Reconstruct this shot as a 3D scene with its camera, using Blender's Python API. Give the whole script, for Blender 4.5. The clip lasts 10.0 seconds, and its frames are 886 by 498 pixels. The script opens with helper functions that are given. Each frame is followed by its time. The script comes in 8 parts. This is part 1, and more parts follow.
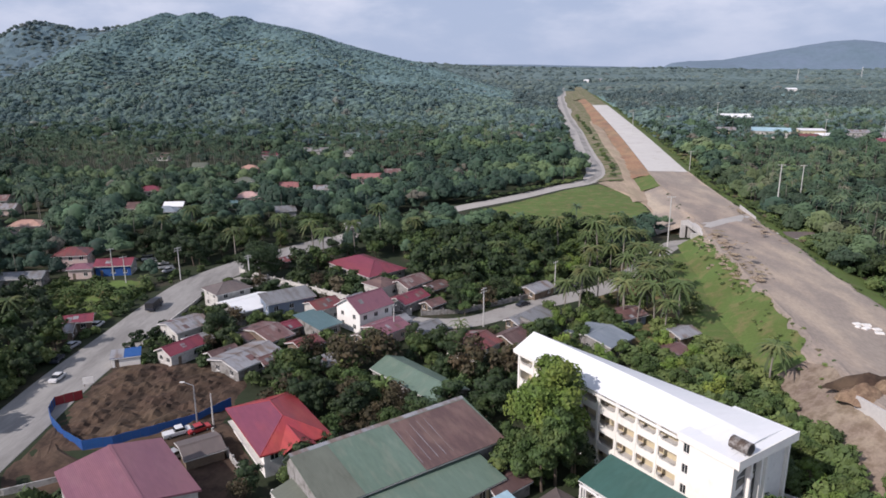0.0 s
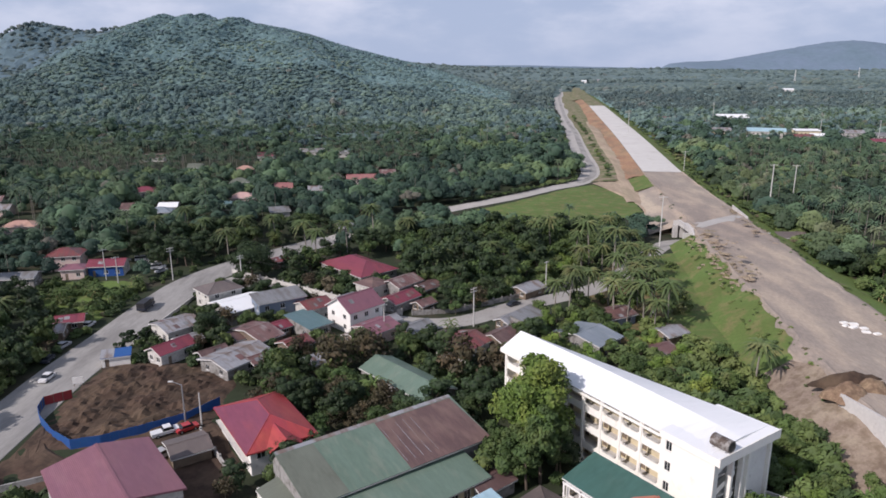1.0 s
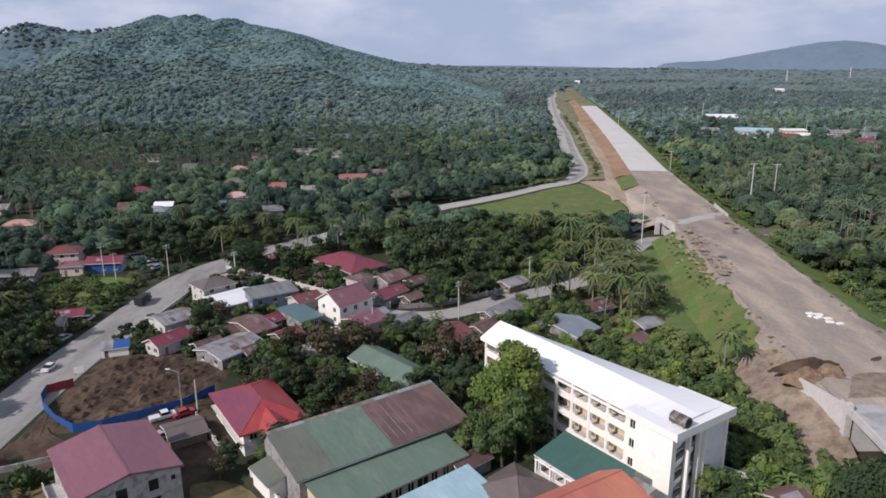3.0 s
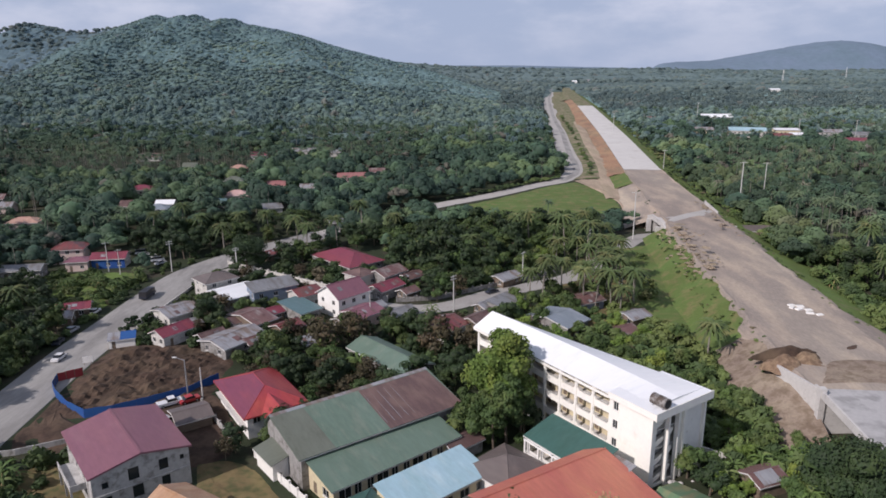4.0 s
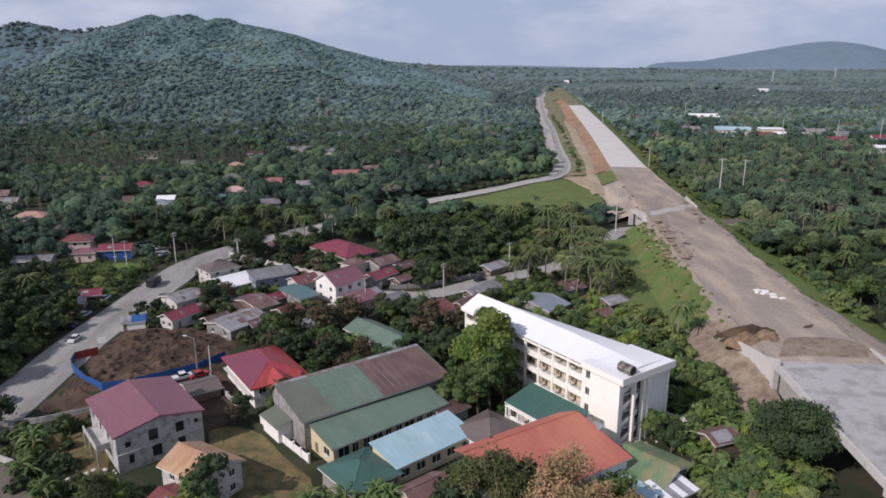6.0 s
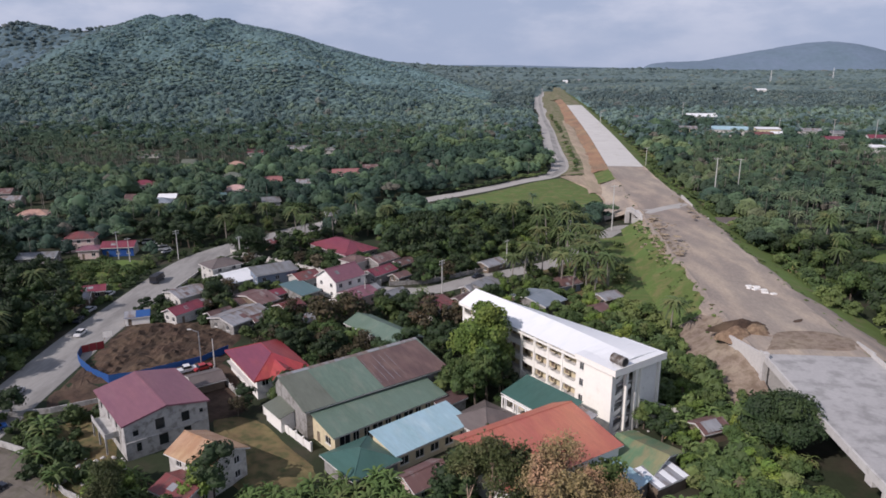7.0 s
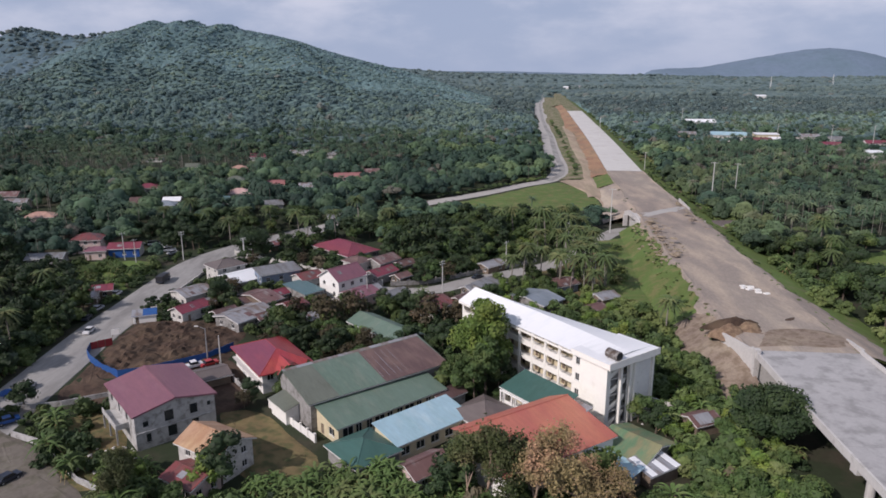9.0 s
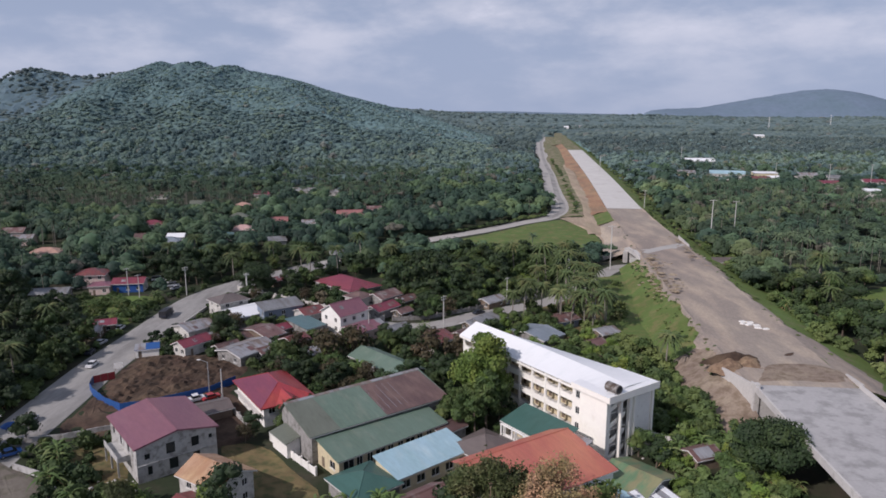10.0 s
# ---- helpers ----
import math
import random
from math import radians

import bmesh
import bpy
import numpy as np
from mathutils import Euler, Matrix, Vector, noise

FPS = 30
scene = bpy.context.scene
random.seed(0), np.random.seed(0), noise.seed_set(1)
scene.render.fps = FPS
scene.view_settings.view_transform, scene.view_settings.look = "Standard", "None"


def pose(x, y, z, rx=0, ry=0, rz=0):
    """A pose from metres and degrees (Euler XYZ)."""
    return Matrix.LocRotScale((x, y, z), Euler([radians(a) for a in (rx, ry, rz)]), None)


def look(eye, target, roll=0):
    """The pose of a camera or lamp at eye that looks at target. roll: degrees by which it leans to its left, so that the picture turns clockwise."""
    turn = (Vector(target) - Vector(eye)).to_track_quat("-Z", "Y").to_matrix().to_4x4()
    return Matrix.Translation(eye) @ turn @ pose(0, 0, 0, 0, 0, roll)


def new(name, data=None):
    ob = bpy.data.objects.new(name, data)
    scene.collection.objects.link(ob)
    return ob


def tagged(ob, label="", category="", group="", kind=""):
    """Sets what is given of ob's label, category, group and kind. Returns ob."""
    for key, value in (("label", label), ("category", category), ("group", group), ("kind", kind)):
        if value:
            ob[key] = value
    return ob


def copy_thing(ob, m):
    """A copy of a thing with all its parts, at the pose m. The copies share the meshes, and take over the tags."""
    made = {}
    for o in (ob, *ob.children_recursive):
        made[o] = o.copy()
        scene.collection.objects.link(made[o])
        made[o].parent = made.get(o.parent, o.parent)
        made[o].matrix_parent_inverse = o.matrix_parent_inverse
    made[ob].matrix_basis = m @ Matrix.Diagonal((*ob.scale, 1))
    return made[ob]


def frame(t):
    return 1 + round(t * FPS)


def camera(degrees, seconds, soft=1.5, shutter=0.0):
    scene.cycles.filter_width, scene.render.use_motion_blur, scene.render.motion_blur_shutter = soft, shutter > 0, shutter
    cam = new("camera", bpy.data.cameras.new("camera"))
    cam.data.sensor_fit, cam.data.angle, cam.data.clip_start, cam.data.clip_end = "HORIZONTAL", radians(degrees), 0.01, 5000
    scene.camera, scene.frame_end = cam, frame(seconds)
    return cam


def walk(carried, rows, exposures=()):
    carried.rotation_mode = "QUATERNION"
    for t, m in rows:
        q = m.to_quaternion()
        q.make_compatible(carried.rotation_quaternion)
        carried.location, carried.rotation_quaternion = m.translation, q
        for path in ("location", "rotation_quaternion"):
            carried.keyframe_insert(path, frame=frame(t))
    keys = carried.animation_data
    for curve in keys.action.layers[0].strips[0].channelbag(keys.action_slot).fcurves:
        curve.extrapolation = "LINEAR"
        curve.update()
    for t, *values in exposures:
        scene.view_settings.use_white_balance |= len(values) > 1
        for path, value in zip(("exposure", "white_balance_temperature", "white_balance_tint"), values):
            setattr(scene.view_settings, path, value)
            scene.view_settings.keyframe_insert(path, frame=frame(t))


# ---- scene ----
cam = camera(65.5, 10.0, 1.7)
PATH = [
    (0.0, look((0.00, 0.00, 68.00), (-0.000, 193.028, 15.650), -0.13)),
    (0.5, look((1.26, -0.17, 67.95), (1.372, 192.909, 15.780), -0.14)),
    (1.0, look((2.23, -0.71, 67.95), (2.625, 192.376, 15.820), -0.17)),
    (1.5, look((3.15, -1.91, 68.03), (3.808, 191.188, 15.942), -0.18)),
    (2.0, look((3.92, -3.61, 68.18), (4.860, 189.497, 16.131), -0.18)),
    (2.5, look((4.42, -5.80, 68.46), (5.732, 187.299, 16.405), -0.20)),
    (4.0, look((5.48, -15.08, 69.08), (7.792, 177.994, 16.953), -0.21)),
    (4.5, look((5.71, -18.66, 69.13), (8.204, 174.410, 17.008), -0.18)),
    (5.0, look((5.96, -22.26, 69.25), (8.973, 170.784, 17.062), -0.15)),
    (5.5, look((6.09, -25.47, 69.38), (9.859, 167.568, 17.186), -0.13)),
    (7.0, look((6.24, -32.20, 69.68), (10.759, 160.790, 17.394), -0.05)),
    (7.5, look((6.24, -33.58, 69.67), (10.855, 159.404, 17.382), -0.03)),
    (8.0, look((6.19, -34.59, 69.55), (10.769, 158.406, 17.294), 0.00)),
    (8.5, look((6.23, -35.69, 69.28), (10.646, 157.318, 17.025), 0.02)),
    (9.0, look((6.22, -36.80, 69.29), (10.519, 156.624, 18.628), 0.02)),
    (9.5, look((6.30, -38.04, 69.22), (10.271, 156.802, 24.266), 0.07)),
    (10.0, look((6.32, -39.21, 69.03), (10.165, 156.727, 29.108), 0.10)),
]
walk(cam, PATH, exposures=[(0.0, 0.0, 5950, 20), (3.0, -0.11, 5950, 20), (6.0, -0.20, 5950, 21), (8.5, -0.22, 5950, 21), (10.0, -0.31, 5900, 21)])

# ---- light ----
SUN_DIR = Vector((-0.80, -0.58, 0.76)).normalized()
sun = new("sun", bpy.data.lights.new("sun", "SUN"))
sun.data.energy, sun.data.angle, sun.data.color = 4.0, radians(0.6), (1.0, 0.91, 0.78)
sun.matrix_world = look(SUN_DIR * 500, (0, 0, 0))

world = bpy.data.worlds.new("sky")
scene.world = world
world.use_nodes = True
wn, wl = world.node_tree.nodes, world.node_tree.links
wn.clear()


def wnode(kind, **settings):
    n = wn.new(kind)
    for key, value in settings.items():
        n.inputs[key].default_value = value
    return n


sky = wn.new("ShaderNodeTexSky")
sky.sky_type, sky.sun_disc = "NISHITA", False
sky.sun_elevation = math.asin(SUN_DIR.z)
sky.sun_rotation = math.atan2(SUN_DIR.x, SUN_DIR.y)
sky.dust_density, sky.air_density = 1.0, 1.0
sky_bg = wn.new("ShaderNodeBackground")
sky_bg.inputs["Strength"].default_value = 0.065
# soft broken cumulus, thinning into blue haze at the horizon
coord = wn.new("ShaderNodeTexCoord")
squash = wn.new("ShaderNodeMapping")
squash.inputs["Scale"].default_value = (1.0, 1.0, 2.6)
cloud_noise = wnode("ShaderNodeTexNoise", Scale=4.2, Detail=7.0, Roughness=0.56)
split = wn.new("ShaderNodeSeparateXYZ")


def ranged(socket, a, b, c, d):
    n = wn.new("ShaderNodeMapRange")
    n.interpolation_type = "SMOOTHSTEP"
    for key, value in zip(("From Min", "From Max", "To Min", "To Max"), (a, b, c, d)):
        n.inputs[key].default_value = value
    wl.new(socket, n.inputs["Value"])
    return n.outputs["Result"]


def wmath(op, a, b):
    n = wn.new("ShaderNodeMath")
    n.operation = op
    wl.new(a, n.inputs[0])
    wl.new(b, n.inputs[1])
    return n.outputs[0]


cloud_tint = wn.new("ShaderNodeMix")
cloud_tint.data_type = "RGBA"
cloud_tint.inputs["A"].default_value, cloud_tint.inputs["B"].default_value = (0.45, 0.53, 0.64, 1), (0.79, 0.81, 0.84, 1)
cloud_bg = wn.new("ShaderNodeBackground")
cloud_bg.inputs["Strength"].default_value = 1.0
sky_mix = wn.new("ShaderNodeMixShader")
sky_out = wn.new("ShaderNodeOutputWorld")
wl.new(coord.outputs["Generated"], squash.inputs["Vector"])
wl.new(coord.outputs["Generated"], split.inputs["Vector"])
wl.new(squash.outputs["Vector"], cloud_noise.inputs["Vector"])
cover = wmath("MULTIPLY", ranged(cloud_noise.outputs["Fac"], 0.40, 0.66, 0.0, 1.0), ranged(split.outputs["Z"], 0.0, 0.12, 0.35, 1.0))
haze = ranged(split.outputs["Z"], 0.05, 0.5, 0.94, 0.1)
wl.new(cover, cloud_tint.inputs["Factor"])
wl.new(cloud_tint.outputs["Result"], cloud_bg.inputs["Color"])
wl.new(wmath("MAXIMUM", cover, haze), sky_mix.inputs["Fac"])
wl.new(sky.outputs["Color"], sky_bg.inputs["Color"])
wl.new(sky_bg.outputs["Background"], sky_mix.inputs[1])
wl.new(cloud_bg.outputs["Background"], sky_mix.inputs[2])
wl.new(sky_mix.outputs["Shader"], sky_out.inputs["Surface"])

# ---- materials ----


def material(name, color, rough=0.8, vary=0.25, grain=1.5, patch=0.12, stain=None, stain_at=0.62, metal=0.0, bump=0.15,
             ribs=0.0, rib_axis="X", local=False, island=0.0, thing=0.0, spec=0.3, stretch=(1, 1, 1), stain_scale=None, depth=0.1):
    """A surface with two scales of variation, an optional second tint in patches, ribs, and tint by piece or by thing."""
    m = bpy.data.materials.new(name)
    m.use_nodes = True
    nodes, links = m.node_tree.nodes, m.node_tree.links
    bsdf = nodes["Principled BSDF"]
    bsdf.inputs["Roughness"].default_value, bsdf.inputs["Metallic"].default_value = rough, metal
    bsdf.inputs["Specular IOR Level"].default_value = spec
    if local:
        where = nodes.new("ShaderNodeTexCoord").outputs["Object"]
    else:
        where = nodes.new("ShaderNodeNewGeometry").outputs["Position"]
    mapping = nodes.new("ShaderNodeMapping")
    mapping.inputs["Scale"].default_value = stretch
    links.new(where, mapping.inputs["Vector"])
    place = mapping.outputs["Vector"]

    def noise_of(scale, detail):
        n = nodes.new("ShaderNodeTexNoise")
        n.inputs["Scale"].default_value, n.inputs["Detail"].default_value, n.inputs["Roughness"].default_value = scale, detail, 0.62
        links.new(place, n.inputs["Vector"])
        return n.outputs["Fac"]

    def mul(a, value):
        n = nodes.new("ShaderNodeMath")
        n.operation = "MULTIPLY"
        links.new(a, n.inputs[0])
        n.inputs[1].default_value = value
        return n.outputs[0]

    def add(a, b):
        n = nodes.new("ShaderNodeMath")
        n.operation = "ADD"
        links.new(a, n.inputs[0])
        if isinstance(b, float):
            n.inputs[1].default_value = b
        else:
            links.new(b, n.inputs[1])
        return n.outputs[0]

    fine, broad = noise_of(grain, 4.0), noise_of(patch, 3.0)
    tone = add(mul(fine, vary * 1.3), mul(broad, vary * 1.3))
    if island:
        tone = add(tone, mul(nodes.new("ShaderNodeNewGeometry").outputs["Random Per Island"], island))
    if thing:
        tone = add(tone, mul(nodes.new("ShaderNodeObjectInfo").outputs["Random"], thing))
    tone = add(tone, 1.0 - vary * 1.3 - island / 2 - thing / 2)
    hsv = nodes.new("ShaderNodeHueSaturation")
    hsv.inputs["Color"].default_value = (*color, 1)
    out = hsv.outputs["Color"]
    if stain:
        ramp = nodes.new("ShaderNodeMapRange")
        ramp.inputs["From Min"].default_value, ramp.inputs["From Max"].default_value = stain_at - 0.08, stain_at + 0.08
        links.new(noise_of(stain_scale or patch * 2.3, 6.0), ramp.inputs["Value"])
        mix = nodes.new("ShaderNodeMix")
        mix.data_type = "RGBA"
        mix.inputs["A"].default_value, mix.inputs["B"].default_value = (*color, 1), (*stain, 1)
        links.new(ramp.outputs["Result"], mix.inputs["Factor"])
        links.new(mix.outputs["Result"], hsv.inputs["Color"])
    links.new(tone, hsv.inputs["Value"])
    hue = add(mul(broad, 0.05), 0.475)
    links.new(hue, hsv.inputs["Hue"])
    links.new(out, bsdf.inputs["Base Color"])
    height = fine
    if ribs:
        wave = nodes.new("ShaderNodeTexWave")
        wave.bands_direction = rib_axis
        wave.inputs["Scale"].default_value = ribs
        links.new(place, wave.inputs["Vector"])
        height = add(mul(fine, 0.3), wave.outputs["Fac"])
    if bump:
        b = nodes.new("ShaderNodeBump")
        b.inputs["Strength"].default_value, b.inputs["Distance"].default_value = bump, depth
        links.new(height, b.inputs["Height"])
        links.new(b.outputs["Normal"], bsdf.inputs["Normal"])
    return m


def foliage(name, color, yellow, vary=0.5, island=0.35, thing=0.3, scale=0.09):
    m = material(name, color, rough=0.65, vary=vary, grain=1.7, patch=scale, stain=yellow, stain_at=0.58, island=island, thing=thing,
                 bump=0.6, depth=0.3, spec=0.3)
    m.node_tree.nodes["Principled BSDF"].inputs["Diffuse Roughness"].default_value = 1.0
    return m


def woodland(name, tints, scale, vary=0.4, island=0.2, bump=0.4, grain=0.9):
    """Joined trees: every tree takes its own tint from a row of greens, from deep shade trees to pale and dry ones."""
    m = material(name, tints[0], rough=0.7, vary=vary, grain=grain, patch=scale, island=island, bump=bump, depth=0.4, spec=0.3)
    nodes, links = m.node_tree.nodes, m.node_tree.links
    nodes["Principled BSDF"].inputs["Diffuse Roughness"].default_value = 1.0
    hsv = next(n for n in nodes if n.bl_idname == "ShaderNodeHueSaturation")
    tint = nodes.new("ShaderNodeAttribute")
    tint.attribute_name = "tree_tint"
    ramp = nodes.new("ShaderNodeValToRGB")
    stops = ramp.color_ramp.elements
    for k, (at, color) in enumerate(zip((0.0, 0.35, 0.62, 0.84, 0.96), tints)):
        stop = stops[k] if k < 2 else stops.new(at)
        stop.position, stop.color = at, (*color, 1)
    links.new(tint.outputs["Fac"], ramp.inputs["Fac"])
    links.new(ramp.outputs["Color"], hsv.inputs["Color"])
    return m


M = {
    "ground": material("undergrowth_soil", (0.030, 0.040, 0.019), 0.95, 0.5, 0.8, 0.03, stain=(0.062, 0.052, 0.036), stain_at=0.6),
    "grass": material("field_grass", (0.105, 0.155, 0.040), 0.9, 0.5, 1.4, 0.06, stain=(0.17, 0.165, 0.065), stain_at=0.56, stain_scale=0.22),
    "verge": material("rough_verge_grass", (0.120, 0.175, 0.042), 0.9, 0.5, 1.2, 0.10, stain=(0.19, 0.165, 0.09), stain_at=0.62, stain_scale=0.16),
    "gravel": material("compacted_gravel", (0.315, 0.270, 0.226), 0.95, 0.55, 2.2, 0.035, stain=(0.42, 0.345, 0.27), stain_at=0.54, stain_scale=0.14, bump=0.6, stretch=(1, 0.28, 1)),
    "weedy_earth": material("weedy_roadside_earth", (0.27, 0.22, 0.15), 1.0, 0.5, 1.2, 0.06, stain=(0.105, 0.135, 0.05), stain_at=0.5, stain_scale=0.14, bump=0.4),
    "pale_road": material("pale_concrete_road", (0.43, 0.41, 0.38), 0.9, 0.25, 1.2, 0.05, stain=(0.38, 0.36, 0.33), stain_at=0.58),
    "concrete_road": material("old_concrete_road", (0.325, 0.315, 0.295), 0.9, 0.3, 1.2, 0.07, stain=(0.235, 0.226, 0.212), stain_at=0.54, stretch=(1, 0.25, 1)),
    "street": material("village_street_concrete", (0.34, 0.325, 0.30), 0.9, 0.3, 1.2, 0.09, stain=(0.25, 0.235, 0.21)),
    "new_concrete": material("new_white_concrete", (0.60, 0.58, 0.54), 0.85, 0.18, 1.0, 0.05, stain=(0.5, 0.47, 0.42)),
    "deck": material("bridge_deck_concrete", (0.42, 0.41, 0.40), 0.85, 0.25, 1.5, 0.07, stain=(0.30, 0.295, 0.285), stain_at=0.55, stain_scale=0.25),
    "cast": material("cast_concrete", (0.55, 0.53, 0.50), 0.85, 0.22, 1.5, 0.3, stain=(0.36, 0.34, 0.31), stain_at=0.66),
    "raw": material("raw_stained_render", (0.46, 0.45, 0.43), 0.9, 0.35, 1.2, 0.3, stain=(0.24, 0.23, 0.21), stain_at=0.58),
    "dirt": material("brown_earth", (0.098, 0.066, 0.046), 1.0, 0.6, 1.2, 0.12, stain=(0.052, 0.036, 0.026), stain_at=0.52, stain_scale=0.16, bump=0.5),
    "orange_dirt": material("orange_cut_earth", (0.33, 0.205, 0.125), 1.0, 0.5, 1.2, 0.07, stain=(0.25, 0.175, 0.115), stain_at=0.55, stain_scale=0.09, bump=0.5, stretch=(1, 0.3, 1)),
    "tipped": material("tipped_brown_soil", (0.27, 0.19, 0.122), 1.0, 0.6, 2.5, 0.3, stain=(0.17, 0.115, 0.075), stain_at=0.5, stain_scale=0.8, bump=0.9),
    "track": material("tan_vehicle_track", (0.42, 0.33, 0.24), 1.0, 0.45, 1.2, 0.07, stain=(0.33, 0.27, 0.19), stain_at=0.5, stain_scale=0.2, bump=0.4, stretch=(1, 0.15, 1)),
    "sand": material("pale_fill_sand", (0.275, 0.220, 0.168), 1.0, 0.6, 2.2, 0.15, stain=(0.195, 0.150, 0.108), stain_at=0.54, stain_scale=0.5, bump=0.8),
    "dry": material("dry_lawn", (0.185, 0.142, 0.068), 1.0, 0.5, 1.6, 0.15, stain=(0.085, 0.090, 0.038), stain_at=0.54, stain_scale=0.4),
    "lane": material("bare_earth_lane", (0.165, 0.145, 0.12), 1.0, 0.4, 1.2, 0.15, stain=(0.12, 0.11, 0.08), stain_at=0.56),
    "white_wall": material("white_painted_wall", (0.84, 0.82, 0.77), 0.8, 0.12, 1.2, 0.3, stain=(0.60, 0.57, 0.51), stain_at=0.68, bump=0.05),
    "school_wall": material("fresh_cream_white_school_paint", (0.90, 0.872, 0.795), 0.75, 0.07, 1.2, 0.3, stain=(0.83, 0.795, 0.70), stain_at=0.66, bump=0.04),
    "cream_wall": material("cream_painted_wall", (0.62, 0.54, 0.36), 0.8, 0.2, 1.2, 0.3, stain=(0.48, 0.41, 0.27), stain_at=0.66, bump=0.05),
    "pink_wall": material("pale_pink_wall", (0.66, 0.52, 0.47), 0.8, 0.2, 1.2, 0.3, stain=(0.5, 0.42, 0.37), bump=0.05),
    "grey_wall": material("grey_block_wall", (0.30, 0.29, 0.275), 0.9, 0.35, 1.2, 0.3, stain=(0.15, 0.14, 0.125), stain_at=0.55, bump=0.1),
    "old_wall": material("weathered_white_wall", (0.58, 0.56, 0.52), 0.85, 0.3, 1.2, 0.3, stain=(0.42, 0.40, 0.36), stain_at=0.58, stain_scale=1.1, bump=0.08),
    "blue_wall": material("blue_grey_painted_wall", (0.20, 0.245, 0.31), 0.8, 0.2, 1.2, 0.3, stain=(0.15, 0.19, 0.24), bump=0.05),
    "wood_wall": material("weathered_board_wall", (0.20, 0.155, 0.115), 0.9, 0.4, 1.5, 0.4, stain=(0.10, 0.08, 0.06)),
    "glass": material("dark_window_glass", (0.02, 0.024, 0.028), 0.12, 0.1, 1.0, 0.3, bump=0.0, spec=0.5),
    "frame": material("white_window_frame", (0.7, 0.69, 0.66), 0.6, 0.1, bump=0.0),
    "dark_metal": material("dark_steel", (0.06, 0.06, 0.065), 0.5, 0.2, metal=0.6, bump=0.0),
    "rust_steel": material("dull_rusting_steel", (0.30, 0.285, 0.265), 0.6, 0.35, 1.5, 0.5, stain=(0.10, 0.075, 0.06), stain_at=0.5, metal=0.3),
    "steel": material("galvanised_steel", (0.45, 0.46, 0.47), 0.5, 0.2, metal=0.7, bump=0.0),
    "pole": material("weathered_concrete_pole", (0.56, 0.55, 0.52), 0.9, 0.2, bump=0.0),
    "cable": material("black_cable", (0.02, 0.02, 0.02), 0.7, 0.1, bump=0.0),
    "blue_sheet": material("blue_painted_hoarding", (0.03, 0.095, 0.30), 0.6, 0.25, ribs=4.0, local=True),
    "red_sheet": material("red_painted_hoarding", (0.33, 0.045, 0.045), 0.6, 0.25, ribs=4.0, local=True),
    "bark": material("grey_brown_bark", (0.13, 0.105, 0.08), 0.95, 0.4, 3.0, 0.5),
    "palm_bark": material("pale_palm_bark", (0.27, 0.245, 0.21), 0.95, 0.35, 3.0, 0.5),
    "tyre": material("black_tyre", (0.015, 0.015, 0.016), 0.9, 0.1, bump=0.0),
    "leaf": foliage("broad_leaf", (0.064, 0.104, 0.032), (0.125, 0.160, 0.048)),
    "leaf_dark": foliage("dark_mango_leaf", (0.034, 0.058, 0.024), (0.062, 0.094, 0.032)),
    "leaf_twig": foliage("olive_and_rust_leaf", (0.30, 0.235, 0.11), (0.48, 0.29, 0.175)),
    "leaf_olive": foliage("dull_olive_leaf", (0.085, 0.105, 0.038), (0.165, 0.155, 0.068)),
    "twig_bark": material("pale_reddish_bark", (0.40, 0.29, 0.215), 0.95, 0.4, 3.0, 0.5),
    "leaf_mango": foliage("lit_mango_leaf", (0.115, 0.180, 0.036), (0.20, 0.250, 0.050)),
    "leaf_dry": foliage("sparse_reddish_leaf", (0.070, 0.060, 0.032), (0.12, 0.085, 0.048)),
    "leaf_bright": foliage("bright_banana_leaf", (0.092, 0.145, 0.040), (0.165, 0.195, 0.070)),
    "leaf_palm": foliage("coconut_frond", (0.080, 0.115, 0.040), (0.155, 0.16, 0.062)),
    # wood_mid greens are nudged towards blue to carry a little haze
    "wood_mid": woodland("mixed_woodland", [(0.032, 0.062, 0.046), (0.062, 0.112, 0.070), (0.108, 0.175, 0.088), (0.172, 0.24, 0.105), (0.17, 0.165, 0.13)], 0.03),
    # darkened copy of wood_mid: cloud shade put into the leaf colour
    "wood_clouded": woodland("cloud_shaded_woodland", [(0.024, 0.042, 0.030), (0.046, 0.076, 0.044), (0.082, 0.122, 0.058), (0.135, 0.175, 0.074), (0.12, 0.115, 0.088)], 0.03),
    "undergrowth": woodland("near_undergrowth", [(0.038, 0.064, 0.028), (0.074, 0.114, 0.040), (0.125, 0.172, 0.055), (0.175, 0.218, 0.070), (0.15, 0.130, 0.080)], 0.06),
    # these four palettes carry aerial haze as blue-grey in the leaf colour
    "wood_mist": woodland("hazed_green_woodland", [(0.083, 0.137, 0.143), (0.128, 0.195, 0.181), (0.177, 0.255, 0.204), (0.224, 0.300, 0.211), (0.224, 0.241, 0.207)], 0.02, 0.4, 0.12, 0.4, 0.4),
    "wood_far": woodland("hazed_hill_woodland", [(0.119, 0.194, 0.201), (0.149, 0.233, 0.229), (0.179, 0.270, 0.251), (0.212, 0.302, 0.261), (0.205, 0.259, 0.246)], 0.014, 0.4, 0.08, 0.25, 0.25),
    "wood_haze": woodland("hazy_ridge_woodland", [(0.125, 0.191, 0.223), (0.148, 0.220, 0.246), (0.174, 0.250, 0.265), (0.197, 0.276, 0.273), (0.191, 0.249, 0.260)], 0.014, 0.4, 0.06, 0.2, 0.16),
